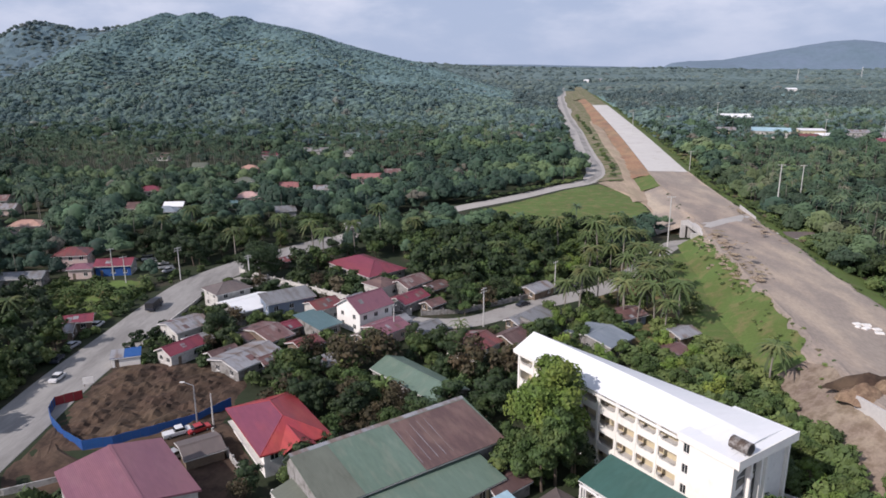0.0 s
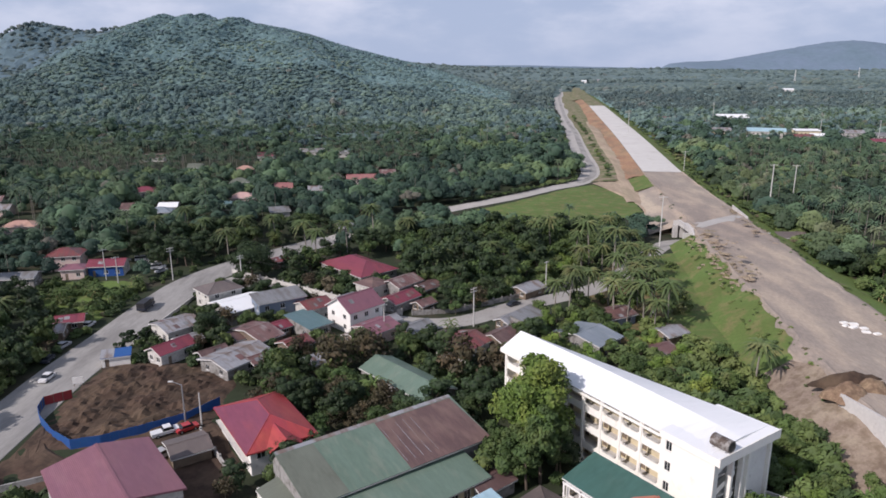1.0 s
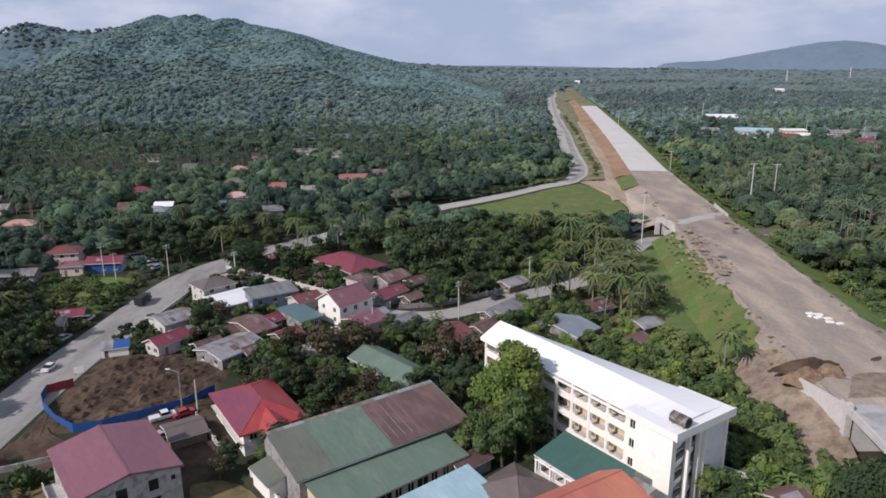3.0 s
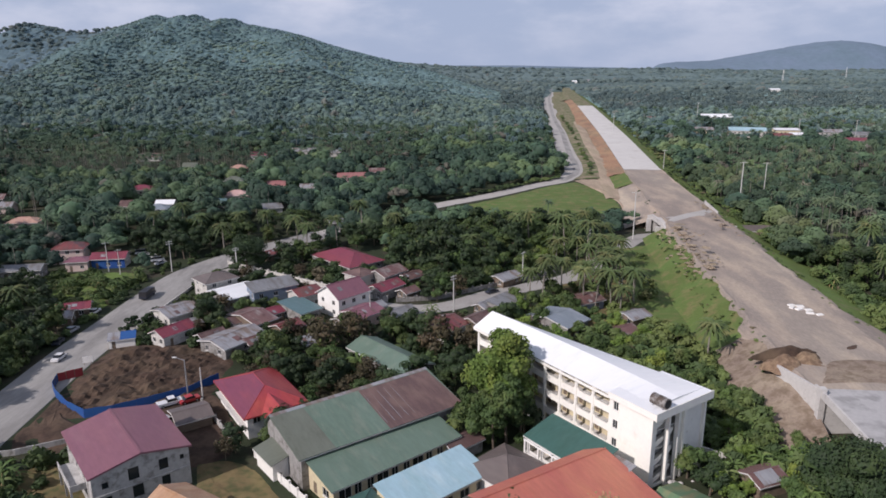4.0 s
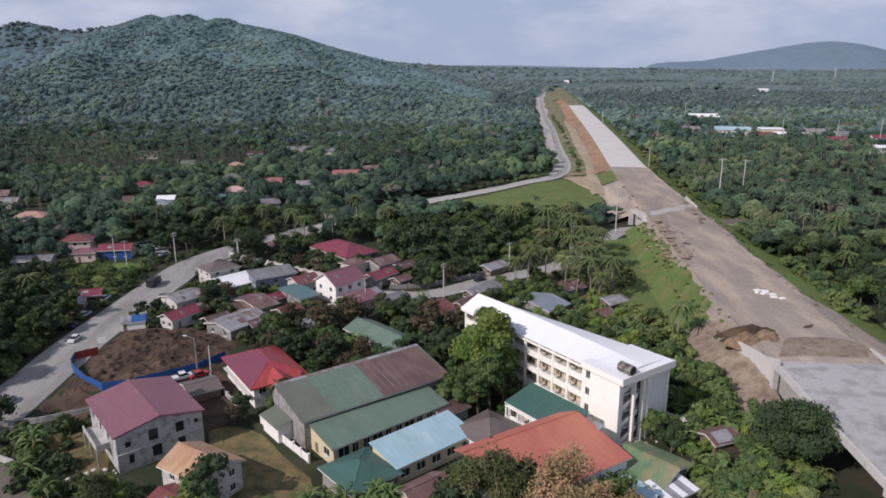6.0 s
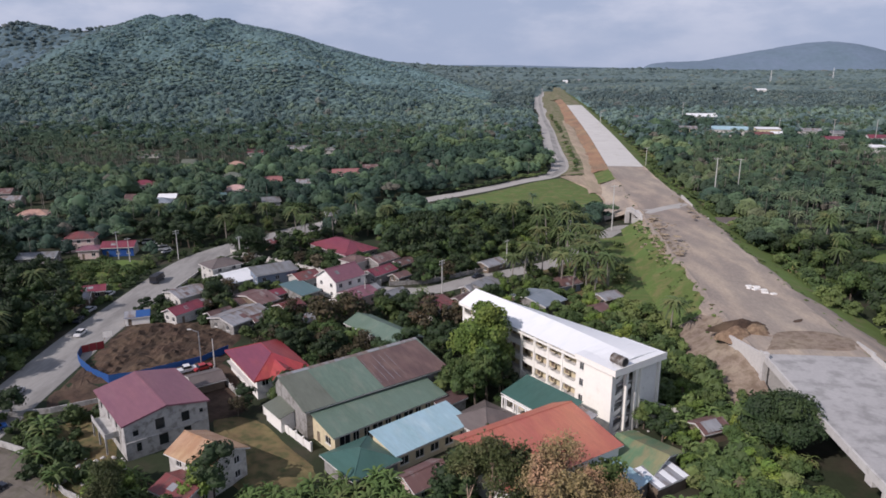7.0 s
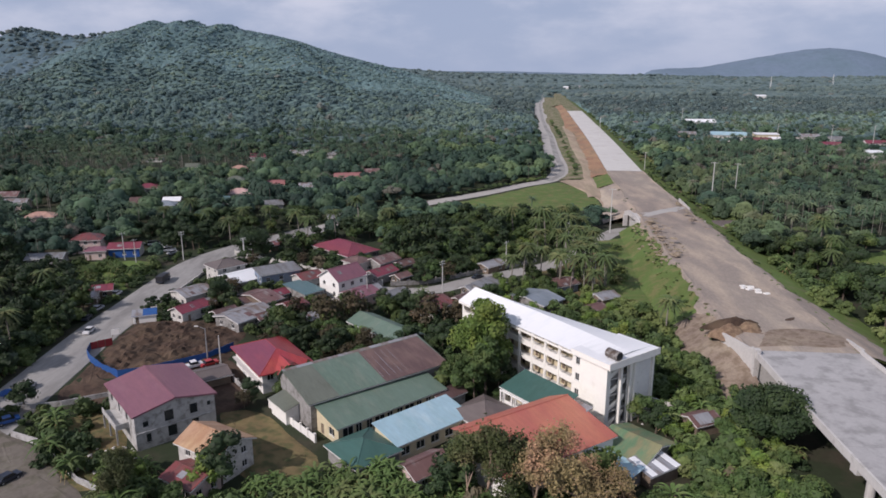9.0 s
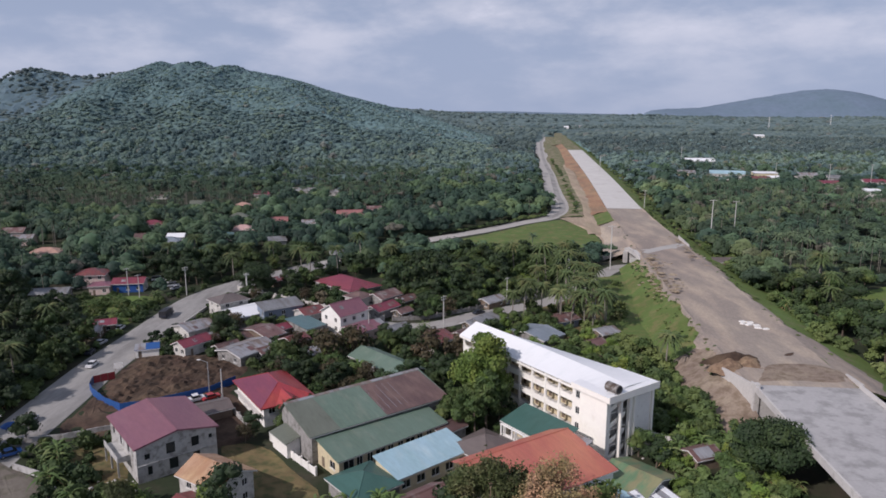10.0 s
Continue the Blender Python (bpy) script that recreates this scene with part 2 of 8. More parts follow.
    "wood_plain": woodland("hazed_plain_woodland", [(0.070, 0.108, 0.112), (0.094, 0.136, 0.132), (0.122, 0.166, 0.150), (0.146, 0.190, 0.158), (0.15, 0.170, 0.155)], 0.012, 0.4, 0.06, 0.2, 0.16),
    "palm_far": woodland("coconut_grove", [(0.044, 0.084, 0.054), (0.070, 0.114, 0.066), (0.102, 0.150, 0.082), (0.145, 0.186, 0.095), (0.16, 0.16, 0.11)], 0.04),
    # blue of distant haze painted in as the base colour of the horizon hills
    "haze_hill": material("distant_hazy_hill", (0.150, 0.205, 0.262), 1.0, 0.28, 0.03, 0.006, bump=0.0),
}


def roof_metal(name, color, stain=None, at=0.6, rough=0.45, vary=0.34):
    return material(name, color, rough, vary, 1.6, 0.22, stain=stain, stain_at=at, local=True, ribs=1.3, bump=0.22, spec=0.4,
                    stretch=(1, 0.22, 1))


R = {
    "pink": roof_metal("faded_rose_roof", (0.235, 0.105, 0.13), (0.26, 0.125, 0.145)),
    "red": roof_metal("red_roof", (0.38, 0.062, 0.060), (0.31, 0.055, 0.055)),
    "old_red": roof_metal("weathered_red_roof", (0.215, 0.062, 0.060), (0.15, 0.072, 0.066), 0.52),
    "maroon": roof_metal("maroon_roof", (0.22, 0.050, 0.070), (0.17, 0.045, 0.06)),
    "green": roof_metal("faded_green_roof", (0.135, 0.195, 0.150), (0.18, 0.225, 0.175)),
    "green_grey": roof_metal("grey_green_roof", (0.15, 0.165, 0.13), (0.12, 0.13, 0.10)),
    "dark_green": roof_metal("dark_green_roof", (0.055, 0.125, 0.105), (0.07, 0.14, 0.12)),
    "brown": roof_metal("rusted_brown_roof", (0.125, 0.078, 0.072), (0.18, 0.115, 0.10), 0.52),
    "tile_brown": roof_metal("grey_brown_roof", (0.15, 0.125, 0.115), (0.19, 0.15, 0.135)),
    "cyan": roof_metal("pale_blue_roof", (0.34, 0.50, 0.56), (0.42, 0.56, 0.60)),
    "white": roof_metal("white_roof", (0.84, 0.85, 0.85), (0.79, 0.81, 0.81), rough=0.5, vary=0.04),
    "orange": roof_metal("orange_roof", (0.48, 0.165, 0.115), (0.50, 0.17, 0.11)),
    "tan": roof_metal("tan_tile_roof", (0.42, 0.245, 0.135), (0.50, 0.33, 0.20), 0.5),
    "grey": roof_metal("dull_grey_roof", (0.21, 0.215, 0.22), (0.15, 0.14, 0.13), 0.55),
    "blue_grey": roof_metal("blue_grey_roof", (0.22, 0.255, 0.29), (0.29, 0.32, 0.35)),
    "teal": roof_metal("dull_teal_roof", (0.10, 0.17, 0.18), (0.13, 0.19, 0.2)),
    "rust": roof_metal("patchy_rusted_roof", (0.175, 0.098, 0.088), (0.30, 0.265, 0.25), 0.58),
    "tin": roof_metal("bare_tin_roof", (0.30, 0.305, 0.32), (0.19, 0.145, 0.12), 0.52),
    "purple": roof_metal("purple_maroon_roof", (0.20, 0.055, 0.085), (0.24, 0.06, 0.08)),
    "pale_pink": roof_metal("pale_pink_roof", (0.55, 0.37, 0.33), (0.48, 0.30, 0.27)),
    "rose_red": roof_metal("faded_rose_red_roof", (0.34, 0.155, 0.145), (0.29, 0.13, 0.12)),
    "peach": roof_metal("faded_peach_roof", (0.50, 0.31, 0.24), (0.42, 0.25, 0.19)),
    "moss": roof_metal("mossy_green_roof", (0.13, 0.22, 0.12), (0.25, 0.24, 0.13), 0.5),
}

# ---- mesh helpers ----


class Geo:
    """Collects vertices and faces of one mesh."""

    def __init__(self):
        self.v, self.f = [], []

    def add(self, verts, faces):
        n = len(self.v)
        self.v.extend(tuple(p) for p in verts)
        self.f.extend(tuple(n + k for k in f) for f in faces)
        return self

    def box(self, x0, y0, z0, x1, y1, z1):
        v = [(x, y, z) for z in (z0, z1) for x, y in ((x0, y0), (x1, y0), (x1, y1), (x0, y1))]
        return self.add(v, [(3, 2, 1, 0), (4, 5, 6, 7), (0, 1, 5, 4), (1, 2, 6, 5), (2, 3, 7, 6), (3, 0, 4, 7)])

    def slab(self, corners, thick):
        """A plate under a polygon, given counter-clockwise from above."""
        n = len(corners)
        v = [tuple(c) for c in corners] + [(c[0], c[1], c[2] - thick) for c in corners]
        f = [tuple(range(n)), tuple(range(2 * n - 1, n - 1, -1))]
        f += [(k, n + k, n + (k + 1) % n, (k + 1) % n) for k in range(n)]
        return self.add(v, f)

    def tube(self, p, q, r0, r1=None, n=8, cap=True):
        p, q = Vector(p), Vector(q)
        r1 = r0 if r1 is None else r1
        ax = (q - p).normalized()
        a = ax.orthogonal().normalized()
        b = ax.cross(a)
        v = []
        for c, r in ((p, r0), (q, r1)):
            v += [tuple(c + r * (math.cos(2 * math.pi * k / n) * a + math.sin(2 * math.pi * k / n) * b)) for k in range(n)]
        f = [(k, (k + 1) % n, n + (k + 1) % n, n + k) for k in range(n)]
        if cap:
            f += [tuple(range(n - 1, -1, -1)), tuple(range(n, 2 * n))]
        return self.add(v, f)

    def prism(self, outline, y0, y1):
        """An outline in x and z, pushed from y0 to y1."""
        n = len(outline)
        v = [(x, y0, z) for x, z in outline] + [(x, y1, z) for x, z in outline]
        f = [tuple(range(n)), tuple(range(2 * n - 1, n - 1, -1))]
        f += [(k, n + k, n + (k + 1) % n, (k + 1) % n) for k in range(n)]
        return self.add(v, f)


def mesh_of(name, geo, mat, smooth=False):
    me = bpy.data.meshes.new(name)
    me.from_pydata(geo.v, [], geo.f)
    me.validate()
    bm = bmesh.new()
    bm.from_mesh(me)
    bmesh.ops.remove_doubles(bm, verts=bm.verts, dist=0.0005)
    bmesh.ops.recalc_face_normals(bm, faces=bm.faces)
    bm.to_mesh(me)
    bm.free()
    me.materials.append(mat)
    if smooth:
        me.polygons.foreach_set("use_smooth", [True] * len(me.polygons))
    return me


def part(name, geo, mat, parent, label="", smooth=False):
    ob = new(name, mesh_of(name, geo, mat, smooth))
    ob.parent = parent
    return tagged(ob, label)


def thing(name, m, label, category, group="", kind=""):
    ob = new(name)
    ob.matrix_world = m
    return tagged(ob, label, category, group, kind)


def sheet(name, geo, mat, label, kind="structure", smooth=False, category=""):
    return tagged(new(name, mesh_of(name, geo, mat, smooth)), label, category, "", kind)

# ---- the land ----
RIDGE_X = (-1500, -900, -760, -680, -620, -586, -541, -498, -466, -431, -403, -363, -343, -292, -240, -188, -136, -62, 0, 70, 160)
RIDGE_Z = (15, 22, 36, 56, 80, 102, 130, 148, 136, 150, 138, 145, 135, 125, 113, 96, 82, 63, 46, 22, 0)

BACK_X = (-2600, -1700, -1300, -1142, -1101, -1061, -1019, -984, -940, -901, -856, -816, -740, -560, -380, -200)
BACK_Z = (20, 70, 108, 130, 150, 160, 150, 140, 136, 136, 142, 146, 150, 110, 50, 0)


def step01(a, b, x):
    s = np.clip((x - a) / (b - a), 0, 1)
    return s * s * (3 - 2 * s)


def wavy(x, y, s, seed=0.0):
    """Smooth rolling noise from a few crossed waves, about -1 to 1."""
    a = np.sin(x / s + 1.7 * np.sin(y / (1.9 * s) + seed)) + np.sin(y / (0.83 * s) + 1.3 * np.sin(x / (1.37 * s) + 2.1 + seed))
    b = np.sin((x + y) / (0.47 * s) + seed * 3.1) * 0.5 + np.sin((x - 1.4 * y) / (0.39 * s) + seed) * 0.4
    return (a + b) / 2.4


def height(x, y):
    x, y = np.asarray(x, float), np.asarray(y, float)
    top = np.interp(x, RIDGE_X, RIDGE_Z)
    crest = 1320 + 30 * wavy(x, 0 * x, 140, 1.0)
    front = step01(0, 1, (y - 800) / (crest - 800)) * 0.75 + 0.25 * np.clip((y - 800) / (crest - 800), 0, 1)
    back = 1 - 0.75 * step01(0, 500, y - crest)
    hill = top * np.where(y < crest, front, back)
    spur = wavy(x, y * 0.35, 60, 0.4) * 0.20 + wavy(x, y, 33, 2.0) * 0.06
    hill = hill * (1 + spur * np.clip(1 - np.abs(y - 1060) / 280, 0, 1) * 1.3)
    peak = np.interp(x, BACK_X, BACK_Z) * np.exp(-((y - 1930) / 230) ** 2)
    rise = step01(1900, 4500, y) * np.clip(40 - 0.012 * x, 18, 60) * (1 + 0.12 * wavy(x, y, 300))
    roll = step01(320, 800, y) * 1.5 * wavy(x, y, 90)
    return hill + peak + rise + roll


def grid_sheet(name, xs, ys, mat, label):
    gx, gy = np.meshgrid(xs, ys)
    v = np.stack([gx, gy, height(gx, gy)], -1).reshape(-1, 3)
    nx, ny = len(xs), len(ys)
    k = (np.arange(ny - 1)[:, None] * nx + np.arange(nx - 1)).ravel()
    quads = np.stack([k, k + 1, k + nx + 1, k + nx], 1)
    me = bpy.data.meshes.new(name)
    me.from_pydata(v.tolist(), [], quads.tolist())
    me.materials.append(mat)
    me.polygons.foreach_set("use_smooth", [True] * len(me.polygons))
    return tagged(new(name, me), label, "", "", "structure")


ys = np.concatenate([np.arange(-160, 700, 20), np.arange(700, 2200, 16), np.arange(2200, 4961, 60)])
xs = np.concatenate([np.arange(-4200, -1400, 70), np.arange(-1400, 500, 18), np.arange(500, 4201, 70)])
grid_sheet("ground", xs, ys, M["ground"], "green brown undergrowth and soil reaching the wooded horizon")


def smooth_line(points, step=4.0):
    """A Catmull-Rom line through points of any dimension."""
    p = np.array(points, float)
    p = np.vstack([2 * p[0] - p[1], p, 2 * p[-1] - p[-2]])
    out = []
    for k in range(1, len(p) - 2):
        a, b, c, d = p[k - 1 : k + 3]
        n = max(1, int(np.linalg.norm((c - b)[:2]) / step))
        for t in np.arange(n) / n:
            out.append(0.5 * (2 * b + (c - a) * t + (2 * a - 5 * b + 4 * c - d) * t * t + (3 * b - a - 3 * c + d) * t**3))
    out.append(p[-2])
    return np.array(out)


def sideways(line):
    d = np.gradient(line[:, :2], axis=0)
    d /= np.linalg.norm(d, axis=1)[:, None]
    return np.stack([d[:, 1], -d[:, 0]], 1)  # to the right of the way


def ribbon(line, cross):
    """A strip along a line; cross: for every step a row of (offset to the right, z)."""
    side = sideways(line)
    g = Geo()
    n = len(cross[0])
    for p, s, row in zip(line, side, cross):
        g.v += [(p[0] + s[0] * o, p[1] + s[1] * o, z) for o, z in row]
    for k in range(len(line) - 1):
        g.f += [(k * n + j, k * n + j + 1, (k + 1) * n + j + 1, (k + 1) * n + j) for j in range(n - 1)]
    return g


def road_strip(name, points, half, mat, label, lift=0.06, thick=0.3):
    line = smooth_line(points)
    cross = []
    for p in line:
        z = float(height(p[0], p[1])) + lift
        cross.append([(-half - 0.3, z - thick), (-half, z), (-half / 2, z + 0.04), (0, z + 0.07), (half / 2, z + 0.04), (half, z), (half + 0.3, z - thick)])
    return sheet(name, ribbon(line, cross), mat, label), line


LEFT_ROAD = [(-82, 20), (-82.5, 70), (-83, 110), (-83.5, 140), (-82, 165), (-80.5, 190), (-78, 210), (-70, 228), (-57, 246), (-42, 266), (-27, 286), (-10, 306), (7, 325),
             (37, 352), (64, 381), (82, 398), (95, 425), (103, 465), (108, 510), (121, 600), (137, 710), (172, 980), (236, 1400), (280, 1640), (330, 1960)]
LEFT_LINE = smooth_line(LEFT_ROAD)
road_strip("road", LEFT_ROAD[:10], 6.6, M["concrete_road"], "worn grey concrete road curving through the village")
far_line = smooth_line(LEFT_ROAD[9:])
far_half = np.interp(far_line[:, 1], (266, 380, 420, 560, 2000), (4.6, 4.8, 6.2, 8.6, 9.0))
far_cross = [[(-h - 0.3, z - 0.23), (-h, z + 0.07), (0, z + 0.14), (h, z + 0.07), (h + 0.3, z - 0.23)] for h, z in zip(far_half, height(far_line[:, 0], far_line[:, 1]))]
sheet("road_far", ribbon(far_line, far_cross), M["pale_road"], "pale concrete road running off beside the highway")
lane_line = smooth_line(LEFT_ROAD[15:])
lane_cross = [[(-1.0, z + 0.17), (1.2, z + 0.19), (3.4, z + 0.16)] for z in height(lane_line[:, 0], lane_line[:, 1])]
sheet("road_far_lane", ribbon(lane_line, lane_cross), M["concrete_road"], "darker worn wheel lane of the pale road")
STREET = [(-66, 217), (-54, 206), (-36, 193), (-18, 180), (-3, 174), (9, 176), (22, 186), (36, 194), (50, 203), (62, 218), (74, 235), (86, 253), (96, 260), (128, 261)]
street, STREET_LINE = road_strip("road_street", STREET, 3.6, M["street"], "grey concrete village street leading under the embankment", 0.10)

# highway on its embankment: centre x, y, crown z
HIGHWAY = [(80, -120, 8.2), (84, 20, 8.2), (86, 59, 8.2), (90.3, 104, 8.2), (95.5, 146, 8.0), (100, 180, 7.6), (104.5, 210, 7.1), (113.5, 268, 6.2), (124, 335, 4.8), (136, 412, 3.8),
           (170.5, 620, 3.8), (205, 845, 4.2), (239, 1070, 4.6), (272, 1290, 3.4), (310, 1540, 2.2), (372, 1960, 1.5)]
HW = smooth_line(HIGHWAY, 5.0)
HALF = 11.5


def stretch_of(y0, y1):
    return HW[(HW[:, 1] >= y0) & (HW[:, 1] <= y1)]


def top_strip(name, y0, y1, half, mat, label, lift=0.0, bumps=0.0):
    line = stretch_of(y0, y1)
    cross = []
    for p in line:
        offs = np.linspace(-half, half, 9)
        cross.append([(o, p[2] + lift - 0.02 * abs(o) * 0.5 + bumps * float(wavy(p[0] + o, p[1], 3.1))) for o in offs])
    return sheet(name, ribbon(line, cross), mat, label)


def bank(name, y0, y1, side, mat, label, half=HALF, spread=1.55, rough=0.35):
    """The side slope of the embankment, from the crown's edge down into the ground."""
    line = stretch_of(y0, y1)
    cross = []
    for p in line:
        row = []
        for k in range(7):
            s = k / 6
            run = half + 0.1 + s * (p[2] * spread + 0.8)
            wob = rough * float(wavy(p[0] + run, p[1], 2.7, side)) * math.sin(math.pi * min(1, s * 1.1))
            row.append((side * (run + 0.8 * s * float(wavy(p[1], run, 9.0))), p[2] * (1 - s) - 0.15 - 0.25 * s + wob))
        cross.append(row)
    return sheet(name, ribbon(line, cross), mat, label, smooth=True)


HW_FINE = smooth_line(HIGHWAY, 1.4)
bed = HW_FINE[(HW_FINE[:, 1] >= 104) & (HW_FINE[:, 1] <= 417)]
bed_cross = []
for p in bed:
    row = []
    for side in (-1, 1):
        run = p[2] * (1.55 if side < 0 else 2.8) + 0.8
        spill = float(np.clip((0.12 if side < 0 else 0.16) + 0.17 * wavy(p[1], side * 50.0, 9.0) + 0.09 * wavy(p[1], side * 9.0, 2.3), 0.03, 0.75)) * (1.0 if p[1] < 330 else 0.4) + (0.42 * float(1 - step01(112, 165, p[1])) if side > 0 else 0.0)
        apron = [(side * (HALF + 0.1 + run * spill * s), p[2] * (1 - spill * s) - 0.06 - 0.25 * spill * s + (0.42 if s < 1 else -0.25)) for s in (0.35, 0.7, 1.0)]
        row.append(apron[::-1] if side < 0 else apron)
    middle = [(o, p[2] - 0.01 * abs(o) + 0.07 * float(wavy(p[0] + o, p[1], 3.1))) for o in np.linspace(-HALF, HALF, 9)]
    bed_cross.append(row[0] + middle + row[1])
sheet("road_gravel", ribbon(bed, bed_cross), M["gravel"], "wide bare gravel highway bed with ragged edges")
top_strip("road_concrete", 413, 1075, HALF, M["new_concrete"], "new white concrete highway pavement", 0.05)
top_strip("road_dirt", 1069, 1950, HALF, M["weedy_earth"], "unpaved earth highway bed running to the horizon", 0.0)
bank("ground_bank_west", 114, 139, -1, M["sand"], "sandy side slope of the gravel embankment")
bank("ground_bank_west_grass", 134, 252, -1, M["grass"], "grassy side slope of the gravel embankment")
bank("ground_bank_west_bare", 264, 366, -1, M["gravel"], "trampled sandy slope above the underpass", HALF, 2.4, 0.3)
bank("ground_bank_west_green", 360, 404, -1, M["grass"], "small green patch on the highway slope", HALF, 3.0, 0.15)
bank("ground_bank_west_far", 398, 1300, -1, M["orange_dirt"], "orange cut earth slope beside the highway", HALF, 3.3, 0.7)
bank("ground_bank_west_end", 1290, 1950, -1, M["weedy_earth"], "weedy slope beside the distant highway", HALF, 6.0)
bank("ground_bank_east", 104, 430, 1, M["verge"], "weedy green side slope of the gravel embankment", HALF, 2.8, 0.7)
bank("ground_bank_east_far", 425, 1950, 1, M["grass"], "grassy slope beside the highway", HALF, 3.6)


median = Geo()
median_y = np.arange(402, 1700, 14.0)
for y in median_y:
    a = float(np.interp(y, LEFT_LINE[:, 1], LEFT_LINE[:, 0])) + 5.0
    b = float(np.interp(y, HW[:, 1], HW[:, 0])) - HALF - 6.0
    for s in (0, 0.33, 0.67, 1):
        x = a + (max(b, a + 1) - a) * s
        median.v.append((x, y, float(height(x, y)) + 0.05 + (0.45 + 0.08 * float(wavy(x, y, 4.0)) if 0 < s < 1 else 0)))
for k in range(len(median_y) - 1):
    median.f += [(4 * k + j, 4 * k + j + 1, 4 * k + j + 5, 4 * k + j + 4) for j in range(3)]
sheet("ground_median", median, M["weedy_earth"], "weedy strip between the old road and the highway", smooth=True)


track_line = smooth_line([(100, 338), (106, 372), (112, 410), (121, 455), (130, 520), (140, 590), (150, 650), (164, 740), (178, 830)])
track_cross = [[(o, float(height(p[0], p[1])) + 0.62 + 0.05 * float(wavy(p[0] + o, p[1], 2.0)) - (0.6 if abs(o) > 4 else 0)) for o in (-5.2, -3.4, -1.6, 0, 1.6, 3.4, 5.2)] for p in track_line]
sheet("ground_track", ribbon(track_line, track_cross), M["track"], "tan vehicle track below the highway slope", smooth=True)


def patch(name, outline, z, mat, label, rough=0.15, cells=14):
    """A level patch of ground cover: an outline filled with a rough grid."""
    pts = np.array(outline, float)
    c = pts.mean(0)
    ring = smooth_line(np.vstack([pts, pts[:1]]), 3.0)[:-1]
    g = Geo()
    g.v.append((c[0], c[1], z))
    n = len(ring)
    for s in np.linspace(1 / 5, 1, 5):
        for p in ring:
            q = c + (p - c) * s * (1 + (0.04 * float(wavy(p[0], p[1], 2.0)) if s == 1 else 0))
            g.v.append((q[0], q[1], z + rough * float(wavy(q[0], q[1], 2.2)) * (s < 1) - (0.25 if s == 1 else 0)))
    for k in range(n):
        g.f.append((0, 1 + k, 1 + (k + 1) % n))
        for r in range(4):
            a, b = 1 + r * n + k, 1 + r * n + (k + 1) % n
            g.f.append((a, a + n, b + n, b))
    return sheet(name, g, mat, label)


patch("ground_field", [(8, 306), (14, 318), (37, 341), (61, 367), (79, 385), (92, 388), (100, 345), (95, 312), (62, 290), (31, 280)], 0.22, M["grass"], "smooth bright green rice field")
patch("ground_grass", [(76, 243), (100, 238), (92, 200), (84, 170), (78, 146), (64, 143), (62, 160), (67, 192), (72, 222)], 0.3, M["grass"], "bright green grass at the foot of the embankment")
patch("ground_palm_grass", [(34, 166), (52, 146), (70, 146), (80, 190), (86, 236), (64, 240), (50, 215), (40, 196)], 0.03, M["dry"], "rough dry grass under the palms", 0.03)
patch("ground_clearing", [(128, 128), (138, 150), (150, 186), (158, 204), (188, 222), (232, 226), (226, 172), (182, 136), (150, 116)], 0.3, M["verge"], "grass clearing beside the highway")
patch("ground_dirt_shoulder", [(90, 396), (104, 402), (116, 372), (116, 330), (112, 290), (100, 272), (92, 282), (99, 330), (94, 376)], 0.35, M["track"], "trampled tan earth beside the highway", 0.2)
patch("ground_dry_yard", [(-38, 95), (-29, 95), (-20, 84), (-13, 74), (-20, 67), (-31, 75)], 0.2, M["dry"], "dry brown yard beside the school hall")
patch("ground_yard", [(-72, 92), (-58, 96), (-52, 84), (-48, 70), (-56, 66), (-66, 78)], 0.2, M["dry"], "weedy brown plot below the unfinished house")
patch("ground_path", [(-84, 92), (-76, 86), (-64, 78), (-50, 62), (-60, 58), (-80, 74)], 0.3, M["lane"], "bare earth lane along a low wall")
patch("ground_roadside_earth", [(-76, 122), (-70, 112), (-62, 106), (-64, 98), (-72, 98), (-76.2, 106)], 0.18, M["dirt"], "bare brown earth between road and hoarding", 0.3)
patch("ground_roadside_green", [(-122, 212), (-100, 214), (-91, 206), (-91.5, 188), (-92, 172), (-104, 174), (-118, 186)], 0.16, M["verge"], "lush green weeds beside the road")
patch("ground_courtyard", [(-52, 122), (-44, 124), (-36, 112), (-30, 100), (-38, 92), (-46, 100), (-50, 110)], 0.16, M["dirt"], "dark earth courtyard with parked vehicles")

# dug building plot
lot = Geo()
lx, ly = np.meshgrid(np.linspace(-84, -42, 64), np.linspace(109, 150, 62))
edge = np.clip(1.15 - ((lx + 62) / 19) ** 4 - ((ly - 130) / 19) ** 4, 0, 1)
keep = np.clip((lx + 76 + (ly - 112) * 0.05) / 6, 0, 1)
rough_earth = np.array([1.25 * noise.fractal(Vector((x * 0.26, y * 0.26, 3.7)), 0.5, 2.1, 5) + 0.9 * abs(noise.noise(Vector((x * 0.11, y * 0.13, 8.1)))) for x, y in zip(lx.ravel(), ly.ravel())]).reshape(lx.shape)
lz = np.clip(0.3 + 0.85 * rough_earth, -0.15, 3.0) * edge * keep * np.clip((ly - 111 - (lx + 64) * 0.35) / 4, 0, 1)
lot.v = np.stack([lx, ly, lz - 0.12 + 0.4 * edge * keep], -1).reshape(-1, 3).tolist()
k = (np.arange(61)[:, None] * 64 + np.arange(63)).ravel()
lot.f = np.stack([k, k + 1, k + 65, k + 64], 1).tolist()
sheet("ground_dug_plot", lot, M["dirt"], "dug up brown earth of a building plot with heaps")


